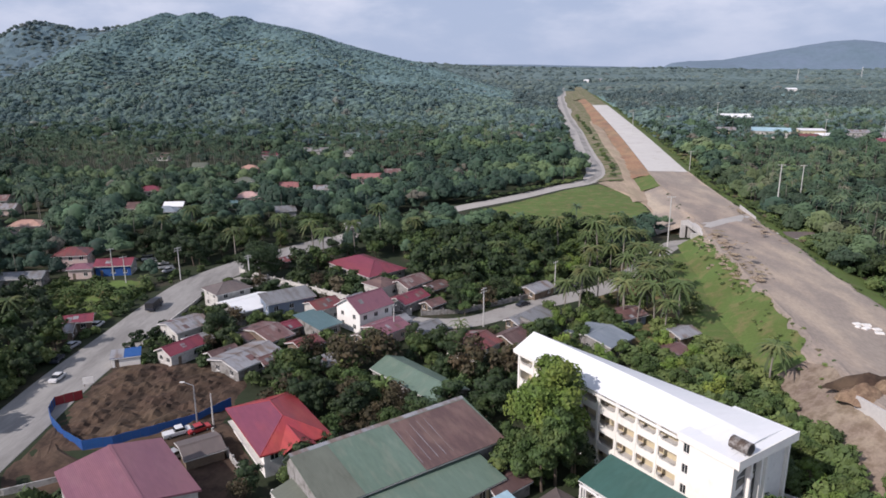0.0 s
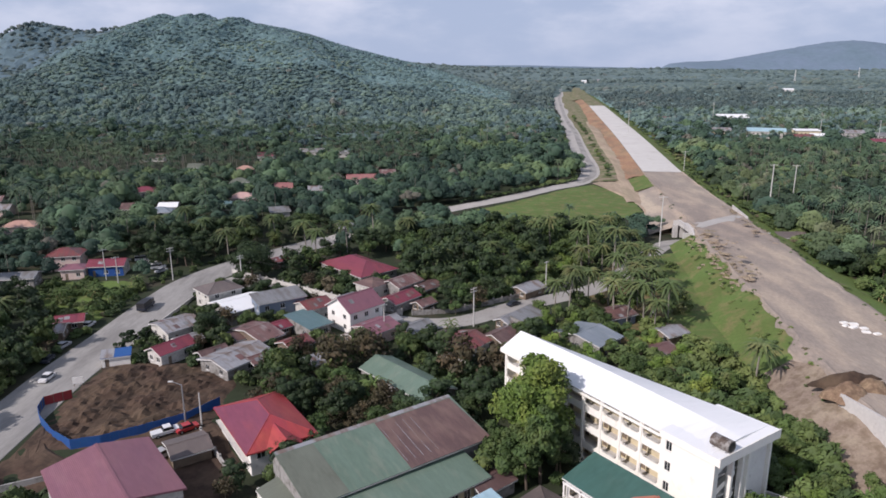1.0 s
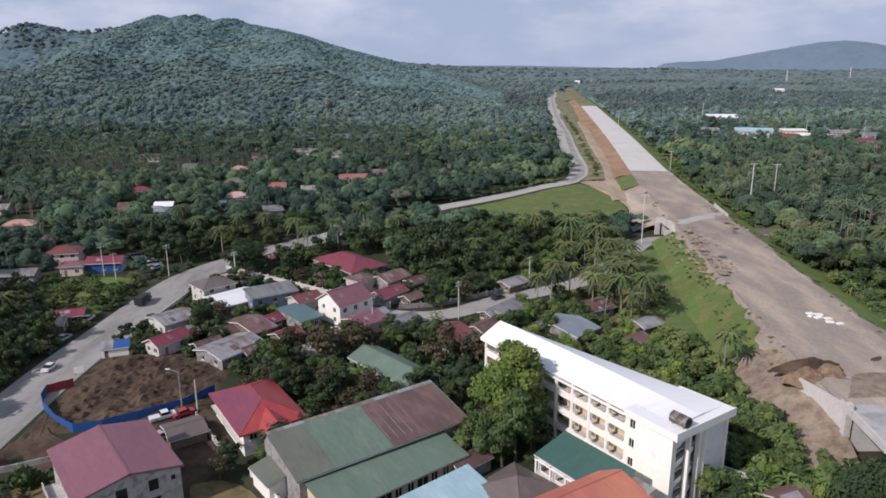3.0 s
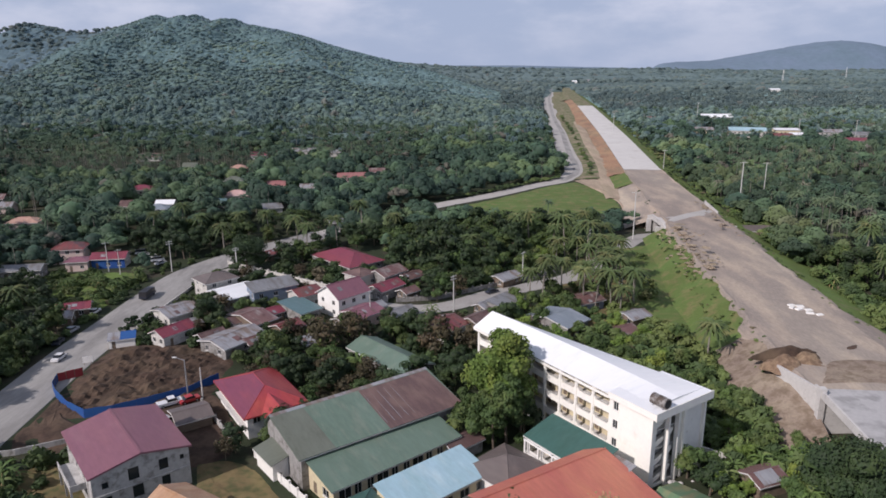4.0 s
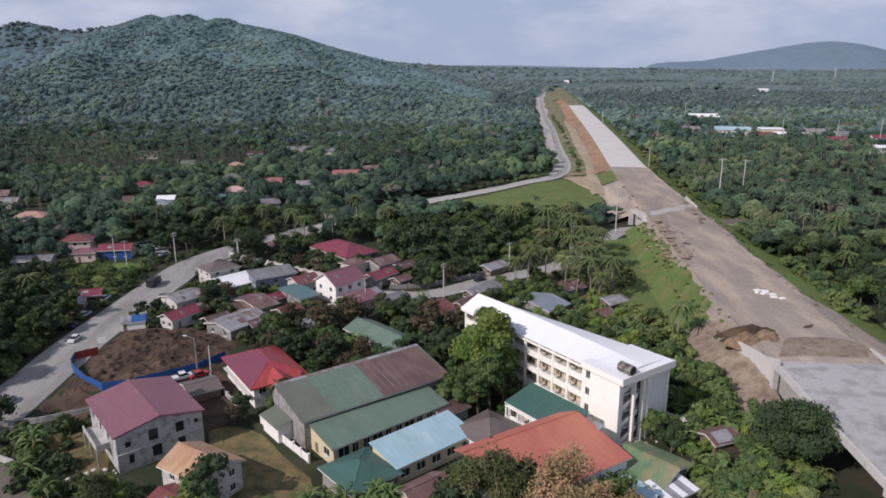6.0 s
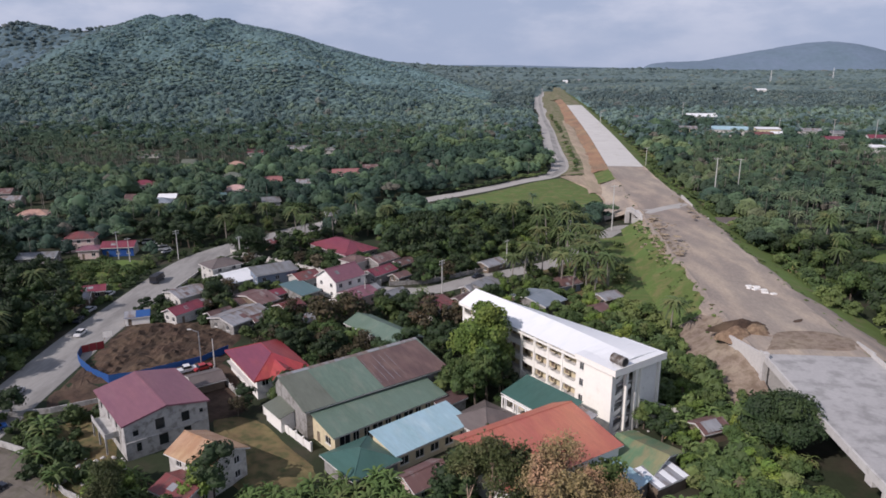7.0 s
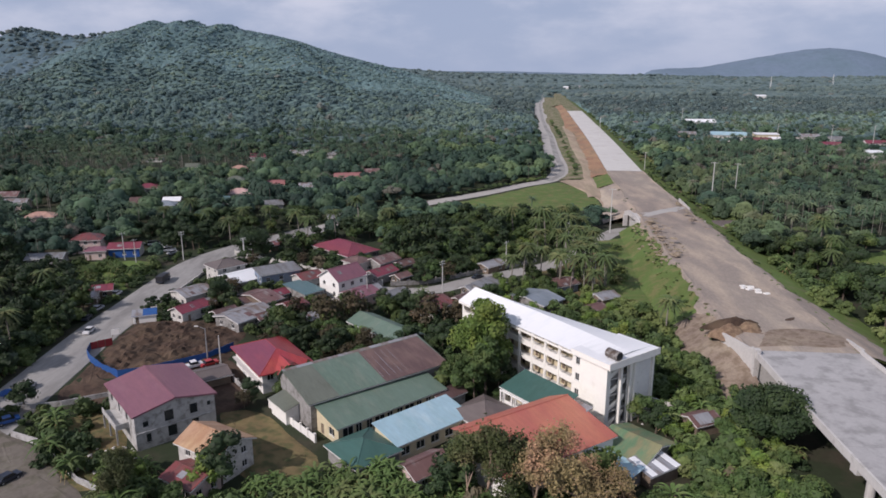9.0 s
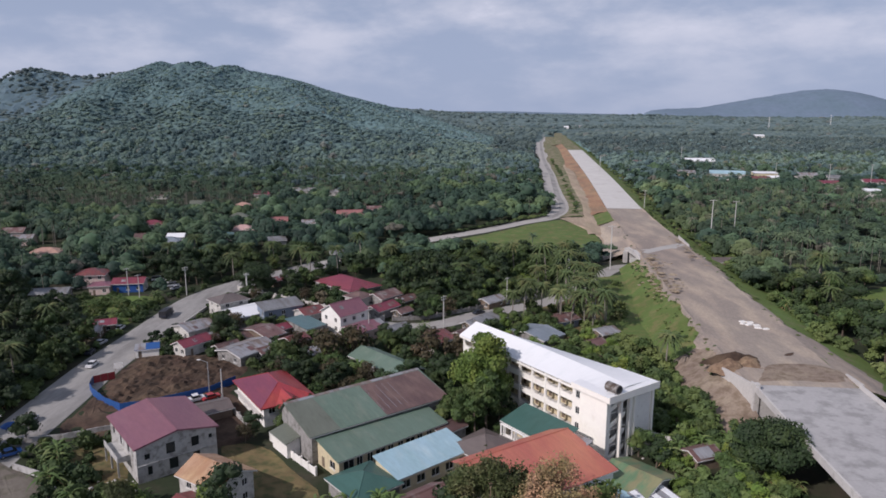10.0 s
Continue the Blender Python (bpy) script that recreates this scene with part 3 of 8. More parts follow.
def heap(name, x, y, z, rx, ry, h, mat, label, seed=0.0, lumps=0.12):
    g = Geo()
    n, rings = 26, 8
    for r in range(rings + 1):
        s = r / rings
        for k in range(n):
            a = 2 * math.pi * k / n
            w = 1 + 0.14 * math.sin(3 * a + seed) + 0.08 * math.sin(7 * a + 2 * seed)
            zz = h * (1 - s * s) ** 1.3 + lumps * h * float(wavy(rx * s * math.cos(a), ry * s * math.sin(a), 0.6, seed)) * (s < 1)
            g.v.append((rx * s * w * math.cos(a), ry * s * w * math.sin(a), zz - (0.3 if r == rings else 0)))
    for r in range(rings):
        for k in range(n):
            g.f.append((r * n + k, r * n + (k + 1) % n, (r + 1) * n + (k + 1) % n, (r + 1) * n + k))
    ob = new(name, mesh_of(name, g, mat, True))
    ob.matrix_world = pose(x, y, z, 0, 0, seed * 40)
    return tagged(ob, label, "soil heap")


heap("soil_mound", 79, 117.5, 7.0, 4.8, 3.8, 2.5, M["tipped"], "tipped heap of orange brown fill on the gravel edge", 0.4, 0.22)
heap("soil_mound", 84.5, 119.0, 7.4, 4.6, 3.4, 2.1, M["tipped"], "tipped heap of orange brown fill on the gravel edge", 1.7, 0.22)
heap("soil_mound", 97.5, 125, 7.7, 5.0, 1.6, 0.5, M["dirt"], "low dark strip of tipped soil on the gravel", 0.9)
heap("soil_mound", 81.6, 121.6, 7.2, 7.4, 2.2, 2.7, M["dirt"], "dark crest of wet soil behind the tipped fill", 0.02)
for x, y, rx, ry, k in [(106.0, 266.0, 4.6, 3.4, 0.3), (112.5, 269.5, 5.4, 3.0, 1.1), (119.0, 272.5, 4.4, 2.4, 2.0)]:
    heap("gravel_mound", x, y, 6.0, rx, ry, 0.3, M["pale_road"], "spread pale gravel on the roadbed", k, 0.3)

patch("ground_approach", [(81, 107.5), (88, 118), (98, 119), (104, 114), (101.5, 107), (92, 106.6)], 8.26, M["sand"], "worn brown earth before the bridge deck", 0.09)

# fill running down along the wing wall to the ground
fill = Geo()
fill_x, fill_y = np.linspace(59.5, 78.7, 26), np.linspace(94.0, 119.0, 30)
for y in fill_y:
    c = HW[np.argmin(abs(HW[:, 1] - max(y, 104)))]
    for x in fill_x:
        down = (c[0] - HALF - 0.1 - x) / (c[2] * 1.55 + 0.8)
        z = c[2] * min(1.0, 1 - down) * float(np.clip((y - 97.0 + 0.12 * (x - 70)) / 18.0, 0, 1)) ** 0.85
        fill.v.append((x, y, max(z, -0.2) + 0.22 * float(wavy(x, y, 1.7, 0.5)) * (z > 0.3) - (0.25 if z < 0.05 else 0.0)))
fill.f = [(26 * r + k, 26 * r + k + 1, 26 * r + k + 27, 26 * r + k + 26) for r in range(29) for k in range(25)]
sheet("ground_fill_slope", fill, M["sand"], "brown fill sloping down along the wing wall", smooth=True)

spill_line = smooth_line([(101.5, 258.0), (108, 265.5), (116, 272), (126, 280.5)])
spill_cross = []
for k, p in enumerate(spill_line):
    w = 2.6 + 0.9 * float(wavy(p[0], p[1], 3.0)) + 1.2 * math.sin(math.pi * k / (len(spill_line) - 1))
    top = float(np.interp(p[1], HW[:, 1], HW[:, 2]))
    spill_cross.append([(o * w, top + (0.13 + 0.03 * float(wavy(p[0] + o, p[1], 1.1)) if abs(o) < 0.9 else -0.25)) for o in (-1, -0.6, 0, 0.6, 1)])
sheet("ground_lime_spill", ribbon(spill_line, spill_cross), M["pale_road"], "pale lime and cement dust spilled across the roadbed", smooth=True)

# ---- bridge and underpass ----
bridge = thing("bridge", Matrix.Identity(4), "new grey concrete road bridge with plain parapets", "bridge", kind="structure")
deck_line = stretch_of(-118, 106)


def along(line, cross):
    rows = [[(o, p[2] + z) for o, z in cross] + [(cross[0][0], p[2] + cross[0][1])] for p in line]
    g = ribbon(line, rows)
    n = len(rows[0])
    g.f.append(tuple(range(n - 2, -1, -1)))
    g.f.append(tuple(range(len(g.v) - n, len(g.v) - 1)))
    return g


slab_cuts = np.linspace(-118, 105.5, 12)
for a, b in zip(slab_cuts[:-1], slab_cuts[1:]):
    piece = deck_line[(deck_line[:, 1] >= a - 2.6) & (deck_line[:, 1] <= b + 2.4)]
    part("deck_slab", along(piece, [(-HALF, 0.06), (HALF, 0.06), (HALF, -0.55), (-HALF, -0.55)]), M["deck"], bridge)
for side in (-1, 1):
    part("parapet", along(deck_line, [(side * (HALF - 0.05), 0.07), (side * (HALF - 0.05), 0.95), (side * (HALF + 0.35), 0.95), (side * (HALF + 0.4), -0.5), (side * (HALF + 0.05), -0.6)]), M["cast"], bridge, "pale concrete parapet")
for o in (-9.6, -5.0, 0.0, 5.0, 9.6):
    part("girder", along(deck_line, [(o - 0.5, -0.56), (o + 0.5, -0.56), (o + 0.4, -2.0), (o - 0.4, -2.0)]), M["cast"], bridge)
for y in (62, 22):
    p = HW[np.argmin(abs(HW[:, 1] - y))]
    g = Geo().box(p[0] - 10.5, y - 0.9, 5.0, p[0] + 10.5, y + 0.9, 6.15)
    part("pier_cap", g, M["cast"], bridge)
    for o in (-7, 0, 7):
        part("pier", Geo().tube((p[0] + o, y, -0.5), (p[0] + o, y, 5.0), 0.75, n=14), M["cast"], bridge)
part("abutment", Geo().box(79.2, 102.6, -0.3, 101.6, 104.2, 7.5), M["cast"], bridge)
part("wing_wall", Geo().prism([(0, 8.9), (-13.0, 8.3), (-13.0, 5.0), (0, -0.4)], 0, 0.5), M["cast"], bridge, "pale tapering retaining wall").matrix_world = pose(78.6, 103.0, 0, 0, 0, -80)
part("end_post", Geo().box(78.0, 102.2, 0, 79.2, 103.4, 9.6), M["cast"], bridge)
part("wing_wall", Geo().prism([(0, 8.9), (-8.0, 8.3), (-8.0, 7.2), (0, 4.5)], 0, 0.5), M["cast"], bridge, "pale tapering retaining wall").matrix_world = pose(102.6, 103.4, 0, 0, 0, -98)

culvert = thing("underpass", pose(0, 0, 0), "pale concrete box underpass through the road embankment", "underpass", kind="structure")
part("side_wall", Geo().box(94, 252.6, -0.2, 127, 253.6, 5.3), M["cast"], culvert)
part("side_wall", Geo().box(95, 267.4, -0.2, 127, 268.4, 5.3), M["cast"], culvert)
part("roof_slab", Geo().box(96.8, 252.5, 5.3, 124.0, 268.5, 5.8), M["cast"], culvert)
head = part("head_wall", Geo().prism([(248.5, -0.2), (253.6, -0.2), (253.6, 5.0), (267.4, 5.0), (267.4, -0.2), (273.5, -0.2), (273.5, 5.6), (267.4, 7.3), (253.6, 7.0), (248.5, 4.6)], -97.6, -96.9), M["cast"], culvert, "pale concrete portal frame")
head.matrix_world = pose(0, 0, 0, 0, 0, 90)
part("low_parapet", Geo().box(0, -0.18, 5.0, 25, 0.18, 6.9), M["cast"], culvert).matrix_world = pose(127.4, 274.0, 0, 0, 0, 81)
part("wing_wall", Geo().prism([(0, 4.6), (8.0, 1.0), (8.0, -0.2), (0, -0.2)], 0, 0.45), M["raw"], culvert).matrix_world = pose(97.2, 248.6, 0, 0, 0, 238)
for k, (x, y, w, d, r) in enumerate([(97.8, 152.4, 1.6, 1.2, 10), (99.6, 151.6, 1.8, 1.2, -8), (98.4, 149.6, 2.0, 1.3, 24), (100.4, 148.8, 1.6, 1.2, 5), (99.6, 146.6, 1.8, 1.1, -15), (101.4, 145.4, 1.6, 1.0, 12), (97.0, 150.6, 1.2, 1.0, 40)]):
    ob = part("concrete_block", Geo().box(-w / 2, -d / 2, 0, w / 2, d / 2, 0.55), M["white_wall"], None)
    ob.matrix_world = pose(x, y, 7.72, 0, 0, r)
    tagged(ob, "white concrete block lying on the gravel roadbed", "block", "white blocks on the roadbed")


# ---- far backdrop: a hill and the last low ridge, haze in their colour ----


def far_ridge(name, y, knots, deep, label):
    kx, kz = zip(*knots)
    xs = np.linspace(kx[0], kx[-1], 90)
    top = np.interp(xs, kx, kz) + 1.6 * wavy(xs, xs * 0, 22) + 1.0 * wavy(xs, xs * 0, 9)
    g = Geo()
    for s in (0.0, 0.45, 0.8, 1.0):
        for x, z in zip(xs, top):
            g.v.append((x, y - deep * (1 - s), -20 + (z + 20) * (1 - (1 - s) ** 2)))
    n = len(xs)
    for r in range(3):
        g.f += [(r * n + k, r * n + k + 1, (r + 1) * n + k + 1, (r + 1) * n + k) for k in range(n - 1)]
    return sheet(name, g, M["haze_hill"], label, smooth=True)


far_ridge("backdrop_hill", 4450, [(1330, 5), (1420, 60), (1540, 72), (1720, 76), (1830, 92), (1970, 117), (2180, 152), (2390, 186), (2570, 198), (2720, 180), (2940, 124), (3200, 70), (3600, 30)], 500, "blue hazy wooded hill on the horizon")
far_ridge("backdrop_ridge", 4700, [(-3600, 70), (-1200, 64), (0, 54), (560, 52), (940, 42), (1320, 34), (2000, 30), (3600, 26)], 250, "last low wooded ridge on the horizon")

# ---- buildings ----


def panel(length, high, holes, thick=0.22):
    """A wall from x = 0 to length, outer face at y = 0, with rectangular holes (x0, z0, x1, z1) through it."""
    g = Geo()
    xs = sorted({0.0, length, *[h[0] for h in holes], *[h[2] for h in holes]})
    zs = sorted({0.0, high, *[h[1] for h in holes], *[h[3] for h in holes]})

    def solid(i, j):
        if not (0 <= i < len(xs) - 1 and 0 <= j < len(zs) - 1):
            return False
        cx, cz = (xs[i] + xs[i + 1]) / 2, (zs[j] + zs[j + 1]) / 2
        return not any(h[0] < cx < h[2] and h[1] < cz < h[3] for h in holes)

    for i in range(len(xs) - 1):
        for j in range(len(zs) - 1):
            if not solid(i, j):
                continue
            a, b, c, d = xs[i], xs[i + 1], zs[j], zs[j + 1]
            g.add([(a, 0, c), (b, 0, c), (b, 0, d), (a, 0, d)], [(0, 1, 2, 3)])
            g.add([(a, thick, c), (a, thick, d), (b, thick, d), (b, thick, c)], [(0, 1, 2, 3)])
            if not solid(i - 1, j):
                g.add([(a, 0, c), (a, 0, d), (a, thick, d), (a, thick, c)], [(0, 1, 2, 3)])
            if not solid(i + 1, j):
                g.add([(b, 0, c), (b, thick, c), (b, thick, d), (b, 0, d)], [(0, 1, 2, 3)])
            if not solid(i, j - 1):
                g.add([(a, 0, c), (a, thick, c), (b, thick, c), (b, 0, c)], [(0, 1, 2, 3)])
            if not solid(i, j + 1):
                g.add([(a, 0, d), (b, 0, d), (b, thick, d), (a, thick, d)], [(0, 1, 2, 3)])
    return g


def window_in(parent, h, glass="glass", frame_mat="frame", bars=1):
    x0, z0, x1, z1 = h
    t = 0.07
    step = (x1 - x0 - t) / (bars + 1)
    g = panel(x1 - x0, z1 - z0, [(t + k * step, t, (k + 1) * step, z1 - z0 - t) for k in range(bars + 1)], 0.08)
    g.v = [(x + x0, y + 0.06, z + z0) for x, y, z in g.v]
    w = part("window", g, M[frame_mat], parent)
    part("pane", Geo().box(x0 + 0.03, 0.15, z0 + 0.03, x1 - 0.03, 0.17, z1 - 0.03), M[glass], w)
    if z0 > 0.3:
        part("sill", Geo().box(x0 - 0.1, -0.08, z0 - 0.1, x1 + 0.1, -0.002, z0 - 0.003), M[frame_mat], w)
    return w


def spaced(length, count, width, z0, z1, start=None):
    """Holes of one row, evenly spaced."""
    gap = length / count
    return [(gap * (k + 0.5) - width / 2, z0, gap * (k + 0.5) + width / 2, z1) for k in range(count)]


KEEP_OUT, KEEP_BOX = [], []


def building(name, label, category, o, yaw, L, D, H, roof="gable", rise=1.6, roof_mat=None, wall_mat=None, over=0.5, holes=None,
             ridge="x", group="", trim=None, glass="glass", bars=1, back_eave=None, base=0.0, gallery=""):
    """A house: four walls with openings, and a gable, hip or lean-to roof in metal sheet. Origin at its front left corner."""
    b = thing(name, pose(o[0], o[1], base, 0, 0, yaw), label, category, group)
    c = b.matrix_world @ Vector((L / 2, D / 2, 0))
    KEEP_OUT.append((c.x, c.y, 0.55 * math.hypot(L, D) + 0.8))
    KEEP_BOX.append((o[0], o[1], math.cos(radians(yaw)), math.sin(radians(yaw)), L, D))
    holes = holes or {}
    trim = trim or M["frame"]
    hb = back_eave or H
    places = {"front": (L, H, Matrix.Identity(4)), "right": (D, H, pose(L, 0, 0, 0, 0, 90)), "back": (L, hb, pose(L, D, 0, 0, 0, 180)), "left": (D, H, pose(0, D, 0, 0, 0, -90))}
    for side, (length, high, m) in places.items():
        inset = 0.225 if side in ("left", "right") else 0.0
        cut = [h for h in holes.get(side, ())]
        g = panel(length, high, cut)
        if inset:
            g.v = [(min(max(x, inset), length - inset), y, z) for x, y, z in g.v]
        w = part("wall", g, wall_mat, b)
        w.matrix_local = m
        for h in cut if side != gallery else ():
            if h[1] > 0.25 or h[2] - h[0] > 2.4:
                window_in(w, h, glass, bars=bars)
            else:
                part("door", Geo().box(h[0] + 0.03, 0.08, h[1] + 0.02, h[2] - 0.03, 0.13, h[3] - 0.03), M["wood_wall"], w, "dark wooden door")
        if roof == "gable" and ((ridge == "x" and side in ("left", "right")) or (ridge == "y" and side in ("front", "back"))):
            gg = Geo().prism([(0.03, high + 0.002), (length - 0.03, high + 0.002), (length / 2, high + rise - 0.04)], 0.01, 0.2)
            part("gable", gg, wall_mat, w)
        if roof == "shed" and side in ("left", "right"):
            low, tall = (0, 1) if side == "right" else (1, 0)
            gg = Geo().prism([(0.23, H + 0.002), (length - 0.23, H + 0.002), (length - 0.23 if tall else 0.23, hb - 0.03)], 0.01, 0.2)
            part("gable", gg, wall_mat, w)
    t = 0.09
    if roof == "gable":
        if ridge == "x":
            k = rise / (D / 2)
            e = H - over * k
            zr = H + rise + 0.05
            for sgn, y0 in ((1, -over), (-1, D + over)):
                cs = [(-over, y0, e), (L + over, y0, e), (L + over, D / 2, zr), (-over, D / 2, zr)]
                part("roof_slope", Geo().slab(cs if sgn > 0 else cs[::-1], t), roof_mat, b)
                part("fascia", Geo().box(-over, y0 - 0.02, e - 0.3, L + over, y0 + 0.04, e - t - 0.003), trim, b)
            part("ridge_cap", Geo().slab([(-over - 0.03, D / 2 - 0.25, zr - 0.02), (L + over + 0.03, D / 2 - 0.25, zr - 0.02), (L + over + 0.03, D / 2 + 0.25, zr - 0.02), (-over - 0.03, D / 2 + 0.25, zr - 0.02)], 0.05).add([(-over, D / 2 - 0.2, zr), (L + over, D / 2 - 0.2, zr), (L + over, D / 2, zr + 0.08), (-over, D / 2, zr + 0.08)], [(0, 1, 2, 3)]).add([(-over, D / 2, zr + 0.08), (L + over, D / 2, zr + 0.08), (L + over, D / 2 + 0.2, zr), (-over, D / 2 + 0.2, zr)], [(0, 1, 2, 3)]), roof_mat, b)
            for x in (-over, L + over):
                for y0 in (-over, D + over):
                    part("barge_board", Geo().slab([(x - 0.04, y0, e - t - 0.002), (x + 0.04, y0, e - t - 0.002), (x + 0.04, D / 2, zr - t - 0.002), (x - 0.04, D / 2, zr - t - 0.002)], 0.22), trim, b)
        else:
            k = rise / (L / 2)
            e = H - over * k
            zr = H + rise + 0.05
            for x0 in (-over, L + over):
                part("roof_slope", Geo().slab([(x0, -over, e), (L / 2, -over, zr), (L / 2, D + over, zr), (x0, D + over, e)], t), roof_mat, b)
                part("fascia", Geo().box(x0 - 0.03, -over, e - 0.3, x0 + 0.03, D + over, e - t - 0.003), trim, b)
                part("barge_board", Geo().slab([(x0, -over - 0.03, e - t), (L / 2, -over - 0.03, zr - t), (L / 2, -over + 0.03, zr - t), (x0, -over + 0.03, e - t)], 0.22), trim, b)
            part("ridge_cap", Geo().box(L / 2 - 0.22, -over - 0.02, zr - 0.03, L / 2 + 0.22, D + over + 0.02, zr + 0.05), roof_mat, b)
    elif roof == "hip":
        run = min(L, D) / 2
        e = H - 0.05
        x0, x1, y0, y1 = -over, L + over, -over, D + over
        zr = H + rise
        if L >= D:
            a, c2 = (x0 + run + over, D / 2, zr), (x1 - run - over, D / 2, zr)
            quads = [[(x0, y0, e), (x1, y0, e), c2, a], [(x1, y1, e), (x0, y1, e), a, c2], [(x1, y0, e), (x1, y1, e), c2], [(x0, y1, e), (x0, y0, e), a]]
        else:
            a, c2 = (L / 2, y0 + run + over, zr), (L / 2, y1 - run - over, zr)
            quads = [[(x0, y0, e), (x1, y0, e), a], [(x1, y0, e), (x1, y1, e), c2, a], [(x1, y1, e), (x0, y1, e), c2], [(x0, y1, e), (x0, y0, e), a, c2]]
        for q in quads:
            part("roof_slope", Geo().slab(q, t), roof_mat, b)
        cap = Geo()
        cap.tube(a, (c2[0], c2[1], c2[2] + 0.001), 0.09, n=6)
        for p in ((x0, y0, e), (x1, y0, e), (x1, y1, e), (x0, y1, e)):
            q = a if (Vector(p) - Vector(a)).length <= (Vector(p) - Vector(c2)).length + 1e-4 else c2
            cap.tube(p, q, 0.08, n=6)
        part("ridge_cap", cap, roof_mat, b)
        part("fascia", Geo().box(x0, y0 - 0.03, e - 0.28, x1, y0 + 0.03, e - t - 0.01).box(x0, y1 - 0.03, e - 0.28, x1, y1 + 0.03, e - t - 0.01).box(x0 - 0.03, y0, e - 0.28, x0 + 0.03, y1, e - t - 0.01).box(x1 - 0.03, y0, e - 0.28, x1 + 0.03, y1, e - t - 0.01), trim, b)
        part("soffit", Geo().box(x0 + 0.05, y0 + 0.05, e - 0.22, x1 - 0.05, y1 - 0.05, e - 0.16), trim, b)
    elif roof == "shed":
        k = (hb - H) / D
        cs = [(-over, -over, H - over * k + 0.08), (L + over, -over, H - over * k + 0.08), (L + over, D + over, hb + over * k + 0.08), (-over, D + over, hb + over * k + 0.08)]
        part("roof_slope", Geo().slab(cs, t), roof_mat, b)
        part("fascia", Geo().box(-over, -over - 0.02, cs[0][2] - 0.3, L + over, -over + 0.04, cs[0][2] - t - 0.003), trim, b)
    return b


def strip(width, x0, x1, y0, y1, z0, z1):
    return Geo().slab([(x0, y0, z0), (x1, y0, z0), (x1, y1, z1), (x0, y1, z1)], 0.03)


# four-storey white school block
S_YAW = -56.4
school = thing("school_building", pose(14.9, 124.4, 0, 0, 0, S_YAW), "white four storey school block with open galleries and white roof", "school")
SL, SD, SH = 47.0, 13.2, 13.8
SN = 8.2  # depth at the narrow end: the back wall runs askew
TOWER = 37.8
FLOOR = 3.45
KEEP_BOX.append((14.9, 124.4, math.cos(radians(S_YAW)), math.sin(radians(S_YAW)), SL, SD))
bay = TOWER / 9


def arch_bay(x0, w, z0, z1):
    """One bay of a gallery front: a panel with a cut-cornered opening through it."""
    g = Geo()
    a, b, c, d = x0 + 0.34, x0 + w - 0.34, z0 + 0.85, z1 - 0.40
    cut = 0.5
    outer = [(x0, z0), (x0 + w, z0), (x0 + w, z1), (x0, z1)]
    inner = [(a + cut, c), (b - cut, c), (b, c + cut), (b, d), (a, d), (a, c + cut)]
    for y, flip in ((0.0, False), (0.28, True)):
        v = [(x, y, z) for x, z in outer + inner]
        f = [(0, 1, 5, 4), (1, 6, 5), (1, 2, 7, 6), (2, 3, 8, 7), (3, 0, 9, 8), (0, 4, 9)]
        g.add(v, [q[::-1] if flip else q for q in f])
    n = len(inner)
    v = [(x, 0.0, z) for x, z in inner] + [(x, 0.28, z) for x, z in inner]
    g.add(v, [(k, (k + 1) % n, n + (k + 1) % n, n + k) for k in range(n)])
    return g


for lev in range(4):
    for k in range(9):
        part("gallery_bay", arch_bay(k * bay, bay, lev * FLOOR, (lev + 1) * FLOOR), M["school_wall"], school)
        if lev:
            rail = Geo()
            for r in range(3):
                rail.box(k * bay + 0.86, 0.1, lev * FLOOR + 0.92 + 0.16 * r, (k + 1) * bay - 0.86, 0.15, lev * FLOOR + 0.955 + 0.16 * r)
            part("rail", rail, M["frame"], school)
    zf = lev * FLOOR + 0.12
    part("floor_slab", Geo().slab([(0.25, 0.3, zf), (SL - 0.3, 0.3, zf), (SL - 0.3, SD - 0.35, zf), (0.25, SN - 0.35, zf)], 0.22), M["cast"], school)
    inner_holes = []
    for k in range(9):
        inner_holes += [(k * bay + 0.5, lev * FLOOR + 1.2, k * bay + 2.0, lev * FLOOR + 2.5), (k * bay + 2.6, lev * FLOOR + 0.15, k * bay + 3.6, lev * FLOOR + 2.3)]
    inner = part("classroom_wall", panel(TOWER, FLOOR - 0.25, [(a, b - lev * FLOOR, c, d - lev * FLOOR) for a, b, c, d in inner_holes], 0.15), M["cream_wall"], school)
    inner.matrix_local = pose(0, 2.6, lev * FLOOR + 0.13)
    for a, b, c, d in inner_holes:
        part("pane" if c - a > 1.1 else "classroom_door", Geo().box(a + 0.02, 0.05, b - lev * FLOOR + 0.02, c - 0.02, 0.09, d - lev * FLOOR - 0.02), M["glass"] if c - a > 1.1 else M["wood_wall"], inner)
for k in range(10):
    part("pilaster", Geo().box(k * bay - 0.22, -0.14, 0, k * bay + 0.22, -0.003, SH), M["school_wall"], school)
back_long = math.hypot(SL, SD - SN)
back_holes = [h for lev in range(4) for h in spaced(back_long, 9, 2.6, lev * FLOOR + 1.1, lev * FLOOR + 2.6)]
back = part("back_wall", panel(back_long, SH, back_holes), M["school_wall"], school)
back.matrix_local = pose(SL, SD, 0, 0, 0, 180 + math.degrees(math.atan2(SD - SN, SL)))
for h in back_holes:
    window_in(back, h)
left_wall = part("end_wall", panel(SN - 0.3, SH + 0.2, []), M["school_wall"], school)
